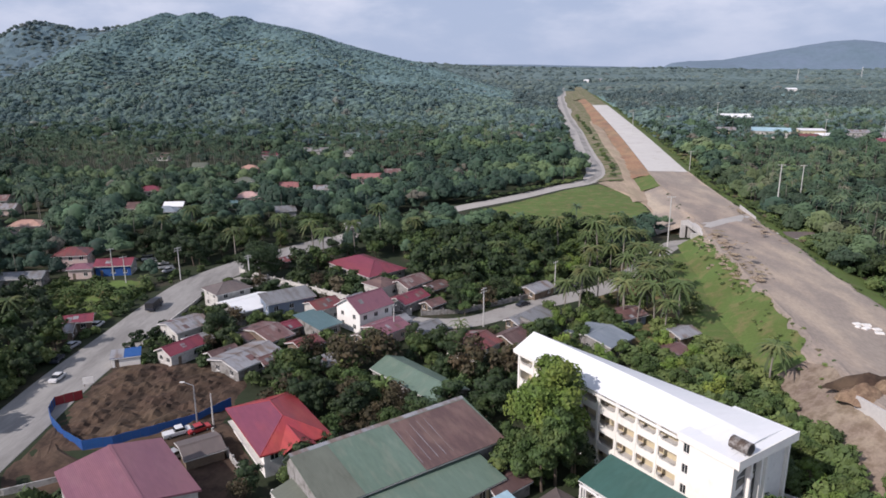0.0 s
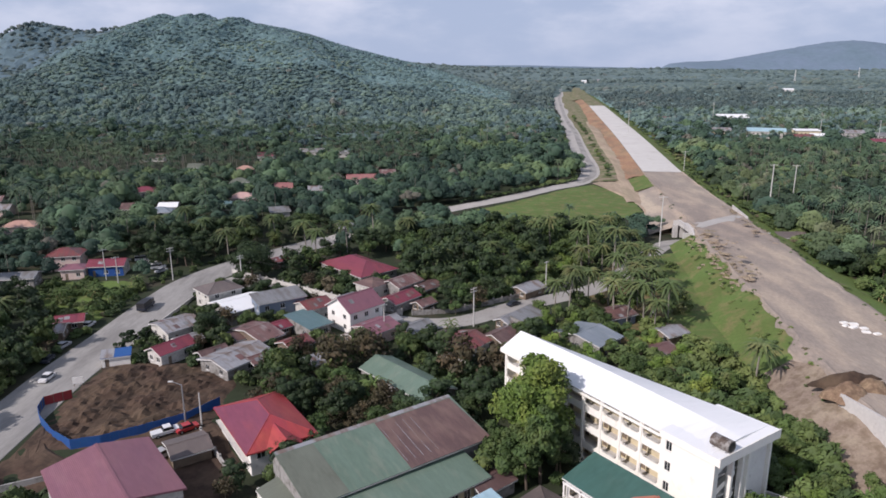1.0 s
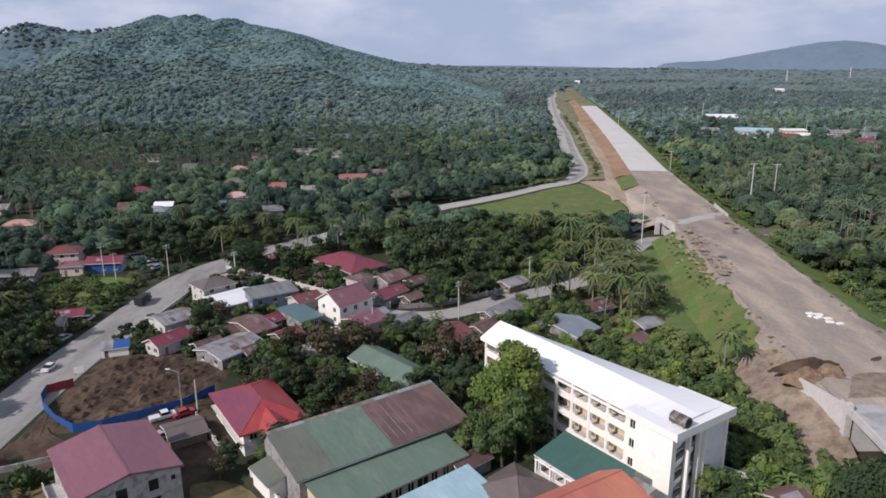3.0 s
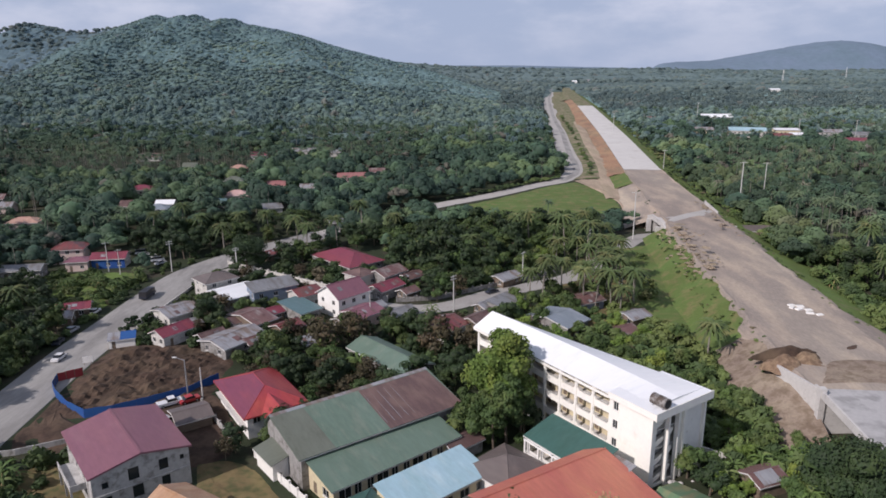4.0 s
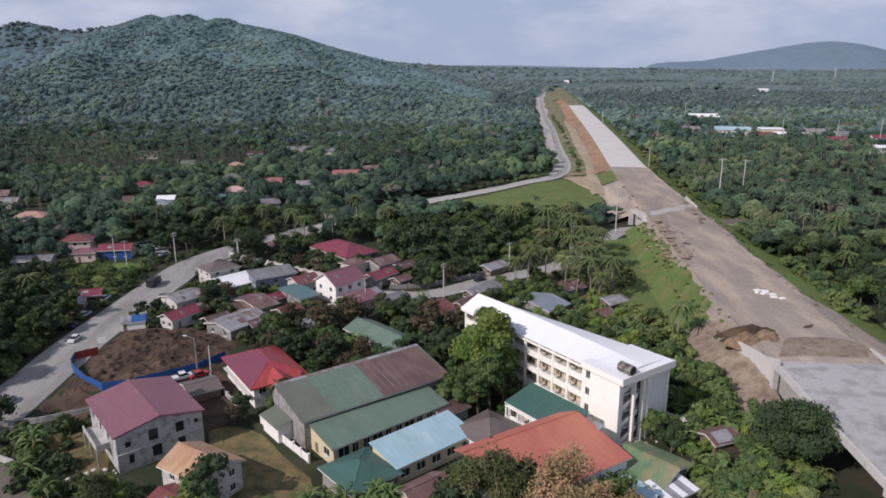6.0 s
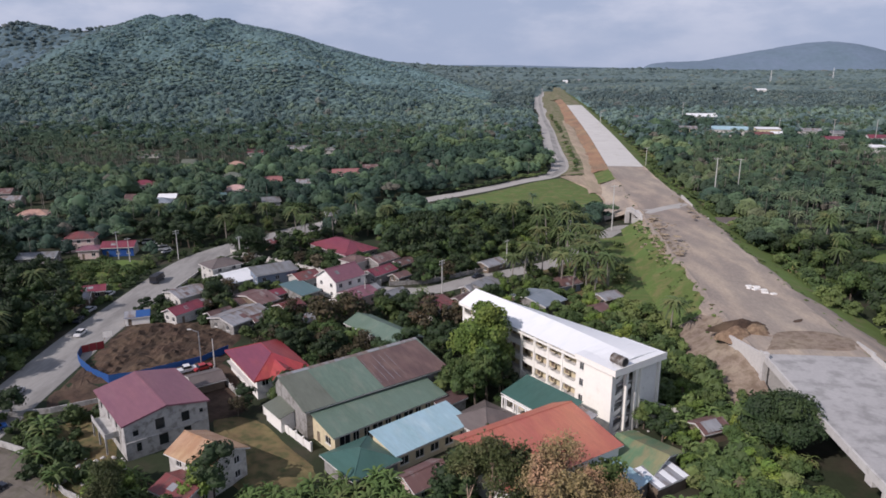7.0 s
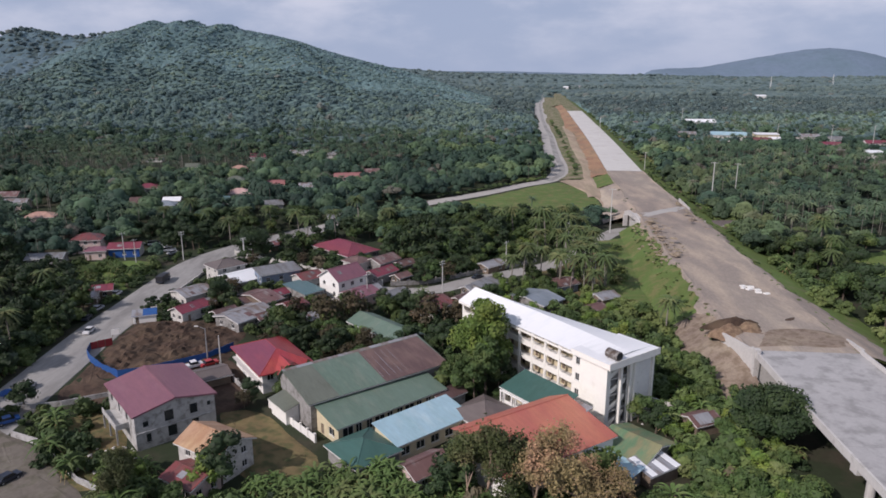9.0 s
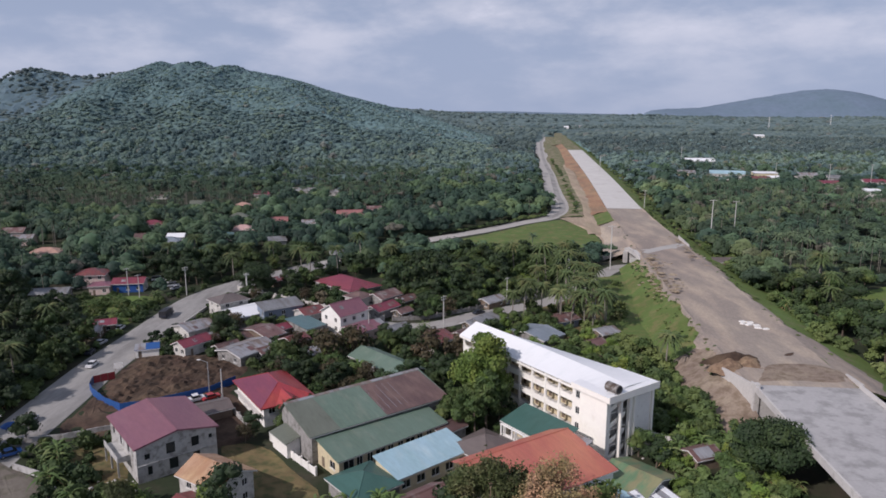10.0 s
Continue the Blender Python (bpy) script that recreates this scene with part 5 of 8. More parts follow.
# village houses
VILLAGE = [
    ("house", "house with a broad white metal roof and grey walls", (-54.0, 172.4), 45, 12.0, 11.5, 4.0, "gable", 1.3, "white", "grey_wall"),
    ("house", "white two storey house with a dark grey hipped roof", (-63.4, 183.2), 43, 10.0, 8.5, 5.3, "hip", 1.8, "tile_brown", "old_wall"),
    ("house", "house with a pale sheet roof beside the road", (-66.0, 159.6), 48, 9.0, 9.0, 3.6, "gable", 1.0, "tin", "old_wall"),
    ("house", "blue grey two storey block with a flat grey roof", (-46.6, 173.2), 33, 13.0, 6.4, 6.0, "shed", 0, "grey", "blue_wall"),
    ("house", "low white house with a red roof", (-33.4, 173.2), 42, 7.4, 7.4, 4.4, "gable", 1.3, "old_red", "old_wall"),
    ("house", "flat dull teal roofed outbuilding", (-31.0, 161.8), 46, 6.5, 10.5, 3.4, "shed", 0, "teal", "grey_wall"),
    ("house", "tall white house with a faded pink metal roof", (-21.4, 166.2), 46, 11.0, 9.6, 6.2, "gable", 2.8, "pink", "white_wall"),
    ("house", "low house with a dull pink roof and porch", (-14.4, 158.0), 48, 8.4, 8.0, 3.6, "gable", 1.1, "pink", "pink_wall"),
    ("house", "low house with a patchy rust roof", (-41.2, 153.8), 50, 6.2, 12.5, 3.6, "gable", 1.2, "rust", "wood_wall"),
    ("house", "long low shed house with grey and rust tin sheets", (-45.0, 138.8), 54, 12.5, 9.8, 3.2, "gable", 1.1, "tin", "grey_wall"),
    ("house", "small house with a dark red roof near the dug plot", (-62.6, 146.4), 55, 9.0, 5.4, 3.4, "gable", 1.2, "maroon", "old_wall"),
    ("house", "small house with a red sheet roof among trees", (-33.0, 150.0), 48, 6.0, 6.0, 3.2, "gable", 1.0, "old_red", "wood_wall"),
    ("hall", "wide low hall with a maroon hipped roof", (-23.0, 206.0), 42, 14.0, 23.0, 3.2, "hip", 2.6, "maroon", "grey_wall"),
    ("house", "house with a faded maroon roof behind the wall", (-18.2, 192.6), 49, 7.0, 7.4, 4.2, "hip", 1.5, "brown", "old_wall"),
    ("house", "house with rust patched pink roof sheets", (-10.4, 193.4), 50, 10.0, 7.6, 4.0, "gable", 1.3, "rust", "grey_wall"),
    ("house", "low house with a dull maroon roof beside the street", (-10.6, 180.6), 51, 10.0, 6.2, 3.4, "gable", 1.2, "maroon", "grey_wall"),
    ("house", "low house with a red roof beside the school", (7.7, 147.6), 48, 9.0, 9.2, 3.4, "gable", 1.3, "old_red", "old_wall"),
    ("house", "house with a dark brown red roof at the street", (16.8, 152.8), 46, 8.0, 6.4, 3.4, "gable", 1.2, "brown", "wood_wall"),
    ("house", "low house with a grey sheet roof at the street", (24.4, 165.8), 48, 9.6, 5.6, 3.2, "shed", 0, "grey", "grey_wall"),
    ("house", "long low house with a blue grey sheet roof", (39.4, 150.4), 42, 9.0, 13.0, 3.4, "gable", 1.1, "blue_grey", "grey_wall"),
    ("shack", "shack with blue tarpaulin wall under palms", (46.4, 169.0), 28, 9.0, 7.4, 3.0, "gable", 1.0, "rust", "blue_wall"),
    ("shack", "dark roadside shack with a tin roof", (27.0, 192.2), 42, 8.6, 6.0, 2.8, "gable", 0.9, "tin", "wood_wall"),
    ("shack", "small grey tin hut under the palms", (58.5, 158.0), 30, 6.5, 5.5, 2.6, "gable", 0.8, "tin", "wood_wall"),
    ("shack", "small rust roofed hut under the palms", (53.0, 147.0), 36, 6.0, 5.0, 2.6, "gable", 0.8, "rust", "wood_wall"),
    ("house", "tan tiled two storey house with white walls", (-38.2, 73.2), -33, 10.0, 8.0, 5.8, "gable", 1.8, "tan", "old_wall"),
    ("house", "low side house with a dull red roof", (-38.4, 66.2), -33, 7.0, 6.0, 3.4, "gable", 0.9, "old_red", "pink_wall"),
    ("shed", "open shed with a white and rust sheet roof beside the road", (-102.6, 160.0), 14, 9.0, 6.0, 3.0, "gable", 0.9, "tin", "wood_wall"),
    ("shed", "roadside shed with a dull maroon roof", (-100.0, 167.0), 20, 8.0, 5.5, 3.0, "gable", 0.9, "maroon", "wood_wall"),
    ("house", "pale pink two storey house with a red hipped roof", (-131.0, 222.6), 12, 10.4, 9.0, 5.4, "hip", 1.9, "old_red", "pink_wall"),
    ("house", "low pink house with a dull rose roof", (-121.6, 213.6), 10, 7.0, 6.0, 3.6, "hip", 1.0, "pink", "pink_wall"),
    ("house", "house with a red roof and a blue painted side wall", (-114.4, 217.0), 8, 11.0, 7.0, 3.8, "gable", 1.3, "maroon", "old_wall"),
    ("shed", "grey roofed shed near the road side trees", (-138.0, 204.0), 10, 12.0, 7.0, 3.4, "gable", 1.0, "grey", "grey_wall"),
    ("house", "house with an orange pink hipped roof among palms", (-180.0, 274.0), 10, 15.0, 10.0, 4.2, "hip", 1.8, "peach", "pink_wall"),
    ("house", "brown roofed house among trees", (-151.0, 310.0), 8, 11.0, 9.0, 4.2, "gable", 2.0, "brown", "old_wall"),
    ("house", "house with a pale blue grey hipped roof", (-132.0, 303.0), 6, 12.0, 9.0, 4.0, "hip", 1.8, "blue_grey", "old_wall"),
    ("house", "house with a pale roof behind the blue grey one", (-131.5, 315.5), 6, 10.0, 8.0, 4.2, "gable", 1.3, "white", "old_wall"),
    ("house", "house with a dark red hipped roof among trees", (-161.0, 354.0), 10, 14.0, 10.0, 4.2, "hip", 2.0, "maroon", "old_wall"),
    ("house", "house with a pale pink hipped roof among trees", (-104.4, 336.0), 4, 14.0, 10.0, 4.2, "hip", 2.2, "pale_pink", "pink_wall"),
    ("house", "house with a red gable roof among trees", (-88.5, 365.5), 12, 11.0, 9.0, 4.2, "gable", 2.0, "rose_red", "pink_wall"),
    ("house", "low house with a dull teal roof among trees", (-106.0, 321.5), 6, 8.0, 7.0, 3.6, "gable", 1.2, "teal", "grey_wall"),
    ("house", "grey green roofed house among trees", (-118.0, 383.0), 8, 12.0, 9.0, 4.2, "hip", 2.0, "green_grey", "old_wall"),
    ("house", "orange brown roofed house among trees", (-129.0, 431.0), 5, 13.0, 10.0, 4.2, "hip", 2.0, "peach", "pink_wall"),
    ("house", "long house with a faded red roof in the woodland", (-54.0, 392.0), 8, 20.0, 10.0, 4.4, "gable", 2.0, "rose_red", "pink_wall"),
    ("house", "dark red roofed house in the woodland", (-132.0, 497.0), 5, 14.0, 10.0, 4.4, "gable", 1.8, "maroon", "old_wall"),
    ("house", "pale roofed long house in the woodland", (-108.0, 524.0), 2, 22.0, 9.0, 4.4, "gable", 1.6, "tin", "old_wall"),
    ("house", "pale roofed hut in the woodland", (-76.0, 513.0), 2, 10.0, 8.0, 4.4, "gable", 1.6, "tin", "old_wall"),
    ("house", "small grey hut beside the bend", (-40.0, 272.0), 15, 9.0, 6.0, 4.4, "gable", 1.0, "grey", "grey_wall"),
    ("house", "reddish roofed house on the far wooded slope", (-226.0, 330.0), 8, 13.0, 9.0, 4.2, "gable", 1.8, "rust", "old_wall"),
    ("hall", "pale blue roofed hall in the far trees", (320.0, 800.0), -6, 34.0, 18.0, 6.0, "gable", 3.0, "white", "old_wall"),
    ("hall", "large pale blue roofed warehouse in the far trees", (282.0, 634.0), -20, 32.0, 16.0, 6.5, "gable", 2.4, "cyan", "old_wall"),
    ("house", "red roofed house in the far settlement", (312.0, 606.0), -8, 16.0, 10.0, 4.6, "gable", 1.8, "old_red", "old_wall"),
    ("house", "white house in the far settlement", (330.0, 612.0), -8, 16.0, 10.0, 5.2, "gable", 1.4, "white", "old_wall"),
    ("house", "dull roofed house in the far settlement", (352.0, 600.0), -6, 18.0, 10.0, 4.6, "gable", 1.4, "tin", "grey_wall"),
    ("house", "maroon roofed house in the far settlement", (352.0, 566.0), -8, 22.0, 11.0, 5.0, "gable", 1.8, "maroon", "grey_wall"),
    ("house", "white two storey house in the far settlement", (352.0, 498.0), -10, 12.0, 9.0, 6.0, "shed", 0, "white", "old_wall"),
    ("house", "red roofed house far along the highway", (258.0, 806.0), 0, 30.0, 10.0, 5.0, "gable", 1.8, "rust", "grey_wall"),
    ("house", "small reddish roofed house beside the long one", (-36.0, 414.0), 8, 11.0, 8.0, 4.2, "gable", 1.8, "rust", "pink_wall"),
    ("house", "small white walled house in the woodland", (-69.0, 359.0), 6, 9.0, 7.0, 4.4, "gable", 1.4, "tin", "white_wall"),
    ("house", "grey flat roofed concrete house among trees", (-74.0, 296.0), 20, 10.0, 8.0, 5.8, "shed", 0, "grey", "raw"),
    ("house", "long rust roofed house beyond the palms", (-214.0, 493.0), 4, 18.0, 9.0, 4.0, "gable", 2.0, "rust", "old_wall"),
    ("house", "white walled house with a grey green roof", (-162.0, 440.0), 5, 11.0, 8.0, 4.6, "gable", 2.0, "green_grey", "white_wall"),
    ("house", "brick red walled house with a grey roof", (-209.0, 308.0), 8, 13.0, 9.0, 4.6, "gable", 1.6, "tin", "pink_wall"),
    ("house", "cream house at the edge of the far settlement", (256.0, 648.0), -10, 16.0, 10.0, 6.0, "gable", 1.8, "tin", "cream_wall"),
    ("house", "cream walled block in the far settlement", (326.0, 634.0), -8, 22.0, 10.0, 7.0, "shed", 0, "white", "cream_wall"),
    ("house", "grey roofed house in the far settlement", (366.0, 630.0), -8, 20.0, 10.0, 6.0, "gable", 2.0, "tin", "old_wall"),
    ("house", "low pale house in the far settlement", (384.0, 606.0), -8, 18.0, 10.0, 6.0, "gable", 2.0, "grey", "old_wall"),
    ("house", "white walled house with a maroon roof in the far settlement", (394.0, 566.0), -8, 18.0, 11.0, 6.0, "gable", 2.2, "maroon", "white_wall"),
    ("hall", "white hall far off in the woods", (715.0, 1470.0), -6, 22.0, 12.0, 12.0, "gable", 2.0, "white", "white_wall"),
    ("house", "white house at the far end of the road", (430.0, 2150.0), 0, 14.0, 12.0, 13.0, "gable", 3.0, "white", "white_wall"),
    ("house", "pale house at the far end of the road", (474.0, 2190.0), 0, 20.0, 12.0, 14.0, "gable", 3.0, "tin", "old_wall"),
    ("house", "low grey walled shed beside the embankment", (134.0, 257.5), 0, 11.0, 5.0, 2.4, "shed", 0, "tile_brown", "old_wall"),
]
# low shacks and lean-tos crowded between the houses: centre, length, depth, roof
for x, y, L, D, rm in [(-47.3, 161.8, 8, 6, "brown"), (-40.5, 166.5, 5, 5, "maroon"), (-18.4, 160.5, 6, 5, "brown"), (-12.0, 170.5, 5, 4, "tin"), (-4.5, 165.5, 8, 5, "grey"), (2.0, 158.5, 6, 5, "tile_brown"), (-20.4, 201.5, 7, 5, "rust"),
                       (-2.5, 199.5, 7, 6, "brown"), (-13.2, 187.2, 5, 4, "old_red"), (-54.5, 228.4, 6, 5, "old_red"), (-60.4, 158.0, 5, 5, "tin"), (-25.7, 188.4, 5, 4, "tin"), (-2.9, 184.0, 5, 4, "rust"), (-39.9, 146.3, 5, 4, "rust"),
                       (-26.0, 146.0, 6, 5, "tin"), (-52.0, 150.0, 6, 4, "brown"), (30.5, 158.0, 6, 5, "rust"), (20.0, 171.0, 6, 4, "tin")]:
    if not any(-3.2 < (x - a) * c + (y - b) * d < l + 3.2 and -3.2 < (y - b) * c - (x - a) * d < e + 3.2 for a, b, c, d, l, e in KEEP_BOX):
        a = radians(46)
        VILLAGE.append(("shack", "low weathered shack with patched " + {"tin": "bare tin", "grey": "dull grey", "rust": "rusted", "brown": "rust brown", "maroon": "maroon", "old_red": "faded red", "tile_brown": "grey brown"}[rm] + " roof sheets",
                        (x - L / 2 * math.cos(a) + D / 2 * math.sin(a), y - L / 2 * math.sin(a) - D / 2 * math.cos(a)), 46, L, D, 2.7, "gable", 0.8, rm, "wood_wall"))
for kind, label, o, yaw, L, D, H, roof, rise, rm, wm in VILLAGE:
    far = o[1] > 260
    if far and o[0] < 0:  # small homes among the trees
        o, L, D, H = (o[0] + 0.1 * L, o[1] + 0.1 * D), 0.82 * L, 0.82 * D, 0.82 * H
    zs = [(1.0, 2.2)] if H < 5 else [(0.9, 2.2), (3.6, 4.9)]
    n = max(2, int(L / 3.4))
    nd = max(2, int(D / 3.6))
    holes = {"front": [h for z0, z1 in zs for h in spaced(L, n, 1.3, z0, z1)]}
    if not far:
        holes["right"] = [h for z0, z1 in zs for h in spaced(D, nd, 1.2, z0, z1)]
        holes["left"] = [h for z0, z1 in zs for h in spaced(D, nd, 1.2, z0, z1)]
        mid = L / n * 0.5
        holes["front"] = [h for h in holes["front"] if not (h[1] < 2 and h[0] < mid < h[2])] + [(mid - 0.45, 0.0, mid + 0.45, 2.1)]
    b = building(kind, label, kind, o, yaw, L, D, H, roof, rise, R[rm], M[wm], 0.55, holes, back_eave=H + 0.9 if roof == "shed" else None, group="village houses", base=float(height(o[0], o[1])) - 0.05)
    if not far and roof == "gable" and rm in ("rust", "tin", "brown", "old_red", "maroon", "pink", "tile_brown"):
        rise_k, odd = rise / (D / 2), random.Random(int(100 * abs(o[0]) + 7 * o[1]))
        for _ in range(odd.randint(3, 6)):
            w, x = odd.uniform(0.8, 1.7), odd.uniform(0, L - 1.8)
            y0 = odd.uniform(-0.4, D * 0.22)
            y1 = y0 + odd.uniform(1.2, D * 0.26)
            back_side = odd.random() < 0.4
            cs = [(x, y0, H + y0 * rise_k + 0.075), (x + w, y0, H + y0 * rise_k + 0.075), (x + w, y1, H + y1 * rise_k + 0.075), (x, y1, H + y1 * rise_k + 0.075)]
            if back_side:
                cs = [(p[0], D - p[1], p[2]) for p in cs[::-1]]
            part("roof_sheet", Geo().slab(cs, 0.02), R[odd.choice(["tin", "rust", "brown", "grey", rm])], b)
    if "blue painted" in label:
        [o for o in b.children if o.name.startswith("wall")][0].data.materials[0] = M["blue_sheet"]

# ---- vegetation ----
rng = np.random.default_rng(7)


def ico(sub):
    bm = bmesh.new()
    bmesh.ops.create_icosphere(bm, subdivisions=sub, radius=1.0)
    v = np.array([p.co for p in bm.verts])
    f = np.array([[q.index for q in face.verts] for face in bm.faces])
    bm.free()
    return v, f


ICO1, ICO2 = ico(1), ico(2)


def unit(n, r):
    d = r.normal(size=(n, 3))
    return d / np.linalg.norm(d, axis=1)[:, None]


def leaf_cards(centre, radius, n, size, r, flat=0.75, tilt=0.75):
    """Small bent leaf sprays over a lobe: four corners and two triangles each."""
    d = unit(n, r)
    d[:, 2] = np.abs(d[:, 2]) * np.where(r.random(n) < 0.78, 1, -1)
    p = centre + d * radius * (0.82 + 0.3 * r.random((n, 1))) * np.array([1, 1, flat])
    nrm = d + tilt * unit(n, r)
    nrm /= np.linalg.norm(nrm, axis=1)[:, None]
    a = np.cross(nrm, unit(n, r))
    a /= np.linalg.norm(a, axis=1)[:, None] + 1e-9
    b = np.cross(nrm, a)
    s = size * (0.6 + 0.8 * r.random((n, 1)))
    v = np.stack([p - a * s, p - b * s * 0.55 + nrm * s * 0.2, p + a * s, p + b * s * 0.55 + nrm * s * 0.2], 1).reshape(-1, 3)
    k = 4 * np.arange(n)[:, None]
    return v, np.concatenate([k + [0, 1, 2], k + [0, 2, 3]])


def join(pieces):
    vs, fs, n = [], [], 0
    for v, f in pieces:
        vs.append(v)
        fs.append(f + n)
        n += len(v)
    return np.concatenate(vs), np.concatenate(fs)


def lump(base, centre, radius, r, flat=0.75, rough=0.22):
    v, f = base
    w = v * (1 + rough * r.normal(size=(len(v), 1)))
    return centre + w * radius * np.array([1, 1, flat]), f


def crown_shape(r, wide, tall, lobes, cards, size, base, core=0.84, low=0.45):
    """A crown of unequal lobes round a stem, of height 1 scaled later: lobes high and low with gaps between."""
    pieces = []
    for k in range(lobes):
        a = 2.4 * k + r.random() * 0.8
        s = r.random()
        out = wide * (0.15 + 0.55 * math.sqrt(s)) if k else 0.0
        zc = tall * (low + (0.95 - low) * r.random()) * (1 - 0.35 * s) if k else tall * 0.72
        c = np.array([out * math.cos(a), out * math.sin(a), zc])
        rad = wide * (0.30 + 0.20 * r.random()) * (1.15 if k == 0 else 1)
        pieces.append(lump(base, c, rad * core, r))
        pieces.append(leaf_cards(c, rad, cards, size, r))
    return join(pieces)


def np_mesh(name, v, f, mat, smooth=True):
    me = bpy.data.meshes.new(name)
    me.vertices.add(len(v))
    me.vertices.foreach_set("co", np.ascontiguousarray(v, np.float32).ravel())
    me.loops.add(3 * len(f))
    me.loops.foreach_set("vertex_index", np.ascontiguousarray(f, np.int32).ravel())
    me.polygons.add(len(f))
    me.polygons.foreach_set("loop_start", np.arange(0, 3 * len(f), 3, dtype=np.int32))
    me.polygons.foreach_set("use_smooth", np.full(len(f), smooth))
    me.update(calc_edges=True)
    me.materials.append(mat)
    return me


def trunk_geo(r, tall, rad, limbs, spread):
    g = Geo()
    bend = r.normal(size=2) * 0.25
    p = Vector((0, 0, -0.2))
    for k in range(3):
        q = Vector((bend[0] * (k + 1) / 3, bend[1] * (k + 1) / 3, tall * 0.5 * (k + 1) / 3))
        g.tube(p, q, rad * (1 - 0.18 * k), rad * (1 - 0.18 * (k + 1)), 7, cap=False)
        p = q
    for k in range(limbs):
        a = 2 * math.pi * k / limbs + r.random()
        q = p + Vector((math.cos(a) * spread * 0.5, math.sin(a) * spread * 0.5, tall * (0.18 + 0.15 * r.random())))
        g.tube(p - Vector((0, 0, tall * 0.1 * r.random())), q, rad * 0.4, rad * 0.12, 5, cap=False)
    return g


def tree_kind(name, label, seed, wide, tall, mat, lobes=9, cards=74, size=0.37, rad=0.28, core=0.84, flat=0.75, start=0.14, low=0.32):
    """One tree of a kind: tapered trunk with limbs, and a crown of leaf sprays. tall: to the top of the crown."""
    r = np.random.default_rng(seed)
    t = thing(name, Matrix.Identity(4), label, "tree", "village trees")
    part("trunk", trunk_geo(r, tall * 0.8, rad, 5, wide * 0.7), M["bark"], t)
    v, f = crown_shape(r, wide, tall * (1 - start) * 0.95, lobes, cards, size, ICO1, core * 0.92, low)
    v[:, 2] += tall * start
    ob = new("crown", np_mesh("crown", v, f, mat))
    ob.parent = t
    return t


def palm_crown(r, fronds, reach, segs, droop=1.0):
    pieces = []
    for k in range(fronds):
        a = 2.39996 * k + r.random() * 0.4
        up = 0.95 - 1.25 * (k / fronds) + 0.2 * r.random()
        L = reach * (0.85 + 0.25 * r.random())
        ca, sa = math.cos(a), math.sin(a)
        pts = []
        for j in range(segs + 1):
            s = j / segs
            out = L * s * math.cos(up * (1 - s * 0.6))
            z = L * (math.sin(up) * s - 0.62 * droop * s * s)
            pts.append((out, z, 0.36 * math.sin(math.pi * min(1, 0.12 + 0.86 * s)) * reach / 4.5 + 0.03))
        v, f = [], []
        for j, (o, z, w) in enumerate(pts):
            jag = w * (1.25 if j % 2 else 0.7)
            for side in (-1, 0, 1):
                v.append((o * ca - side * jag * sa, o * sa + side * jag * ca, z - abs(side) * jag * 0.55))
        for j in range(segs):
            for q in (0, 1):
                i = 3 * j + q
                f += [(i, i + 1, i + 4), (i, i + 4, i + 3)]
        pieces.append((np.array(v), np.array(f)))
    return join(pieces)


def palm_kind(seed, tall):
    r = np.random.default_rng(seed)
    t = thing("coconut_palm", Matrix.Identity(4), "tall coconut palm with a pale slender trunk", "palm", "coconut palms")
    g = Geo()
    lean = r.normal(size=2) * 0.7
    p = Vector((0, 0, -0.2))
    for k in range(5):
        s = (k + 1) / 5
        q = Vector((lean[0] * s * s, lean[1] * s * s, tall * s))
        g.tube(p, q, 0.19 * (1.25 - 0.5 * k / 5), 0.19 * (1.25 - 0.5 * s), 7, cap=False)
        p = q
    part("trunk", g, M["palm_bark"], t)
    v, f = palm_crown(r, 36, 4.6, 9, 1.3)
    ob = new("crown", np_mesh("crown", v + np.array(p), f, M["leaf_palm"]))
    ob.parent = t
    nuts = Geo()
    for k in range(6):
        a = k * 1.05
        c = p + Vector((0.3 * math.cos(a), 0.3 * math.sin(a), -0.3))
        nuts.tube(c - Vector((0, 0, 0.16)), c + Vector((0, 0, 0.16)), 0.14, 0.1, 6)
    part("coconut_bunch", nuts, M["leaf_bright"], t)
    return t


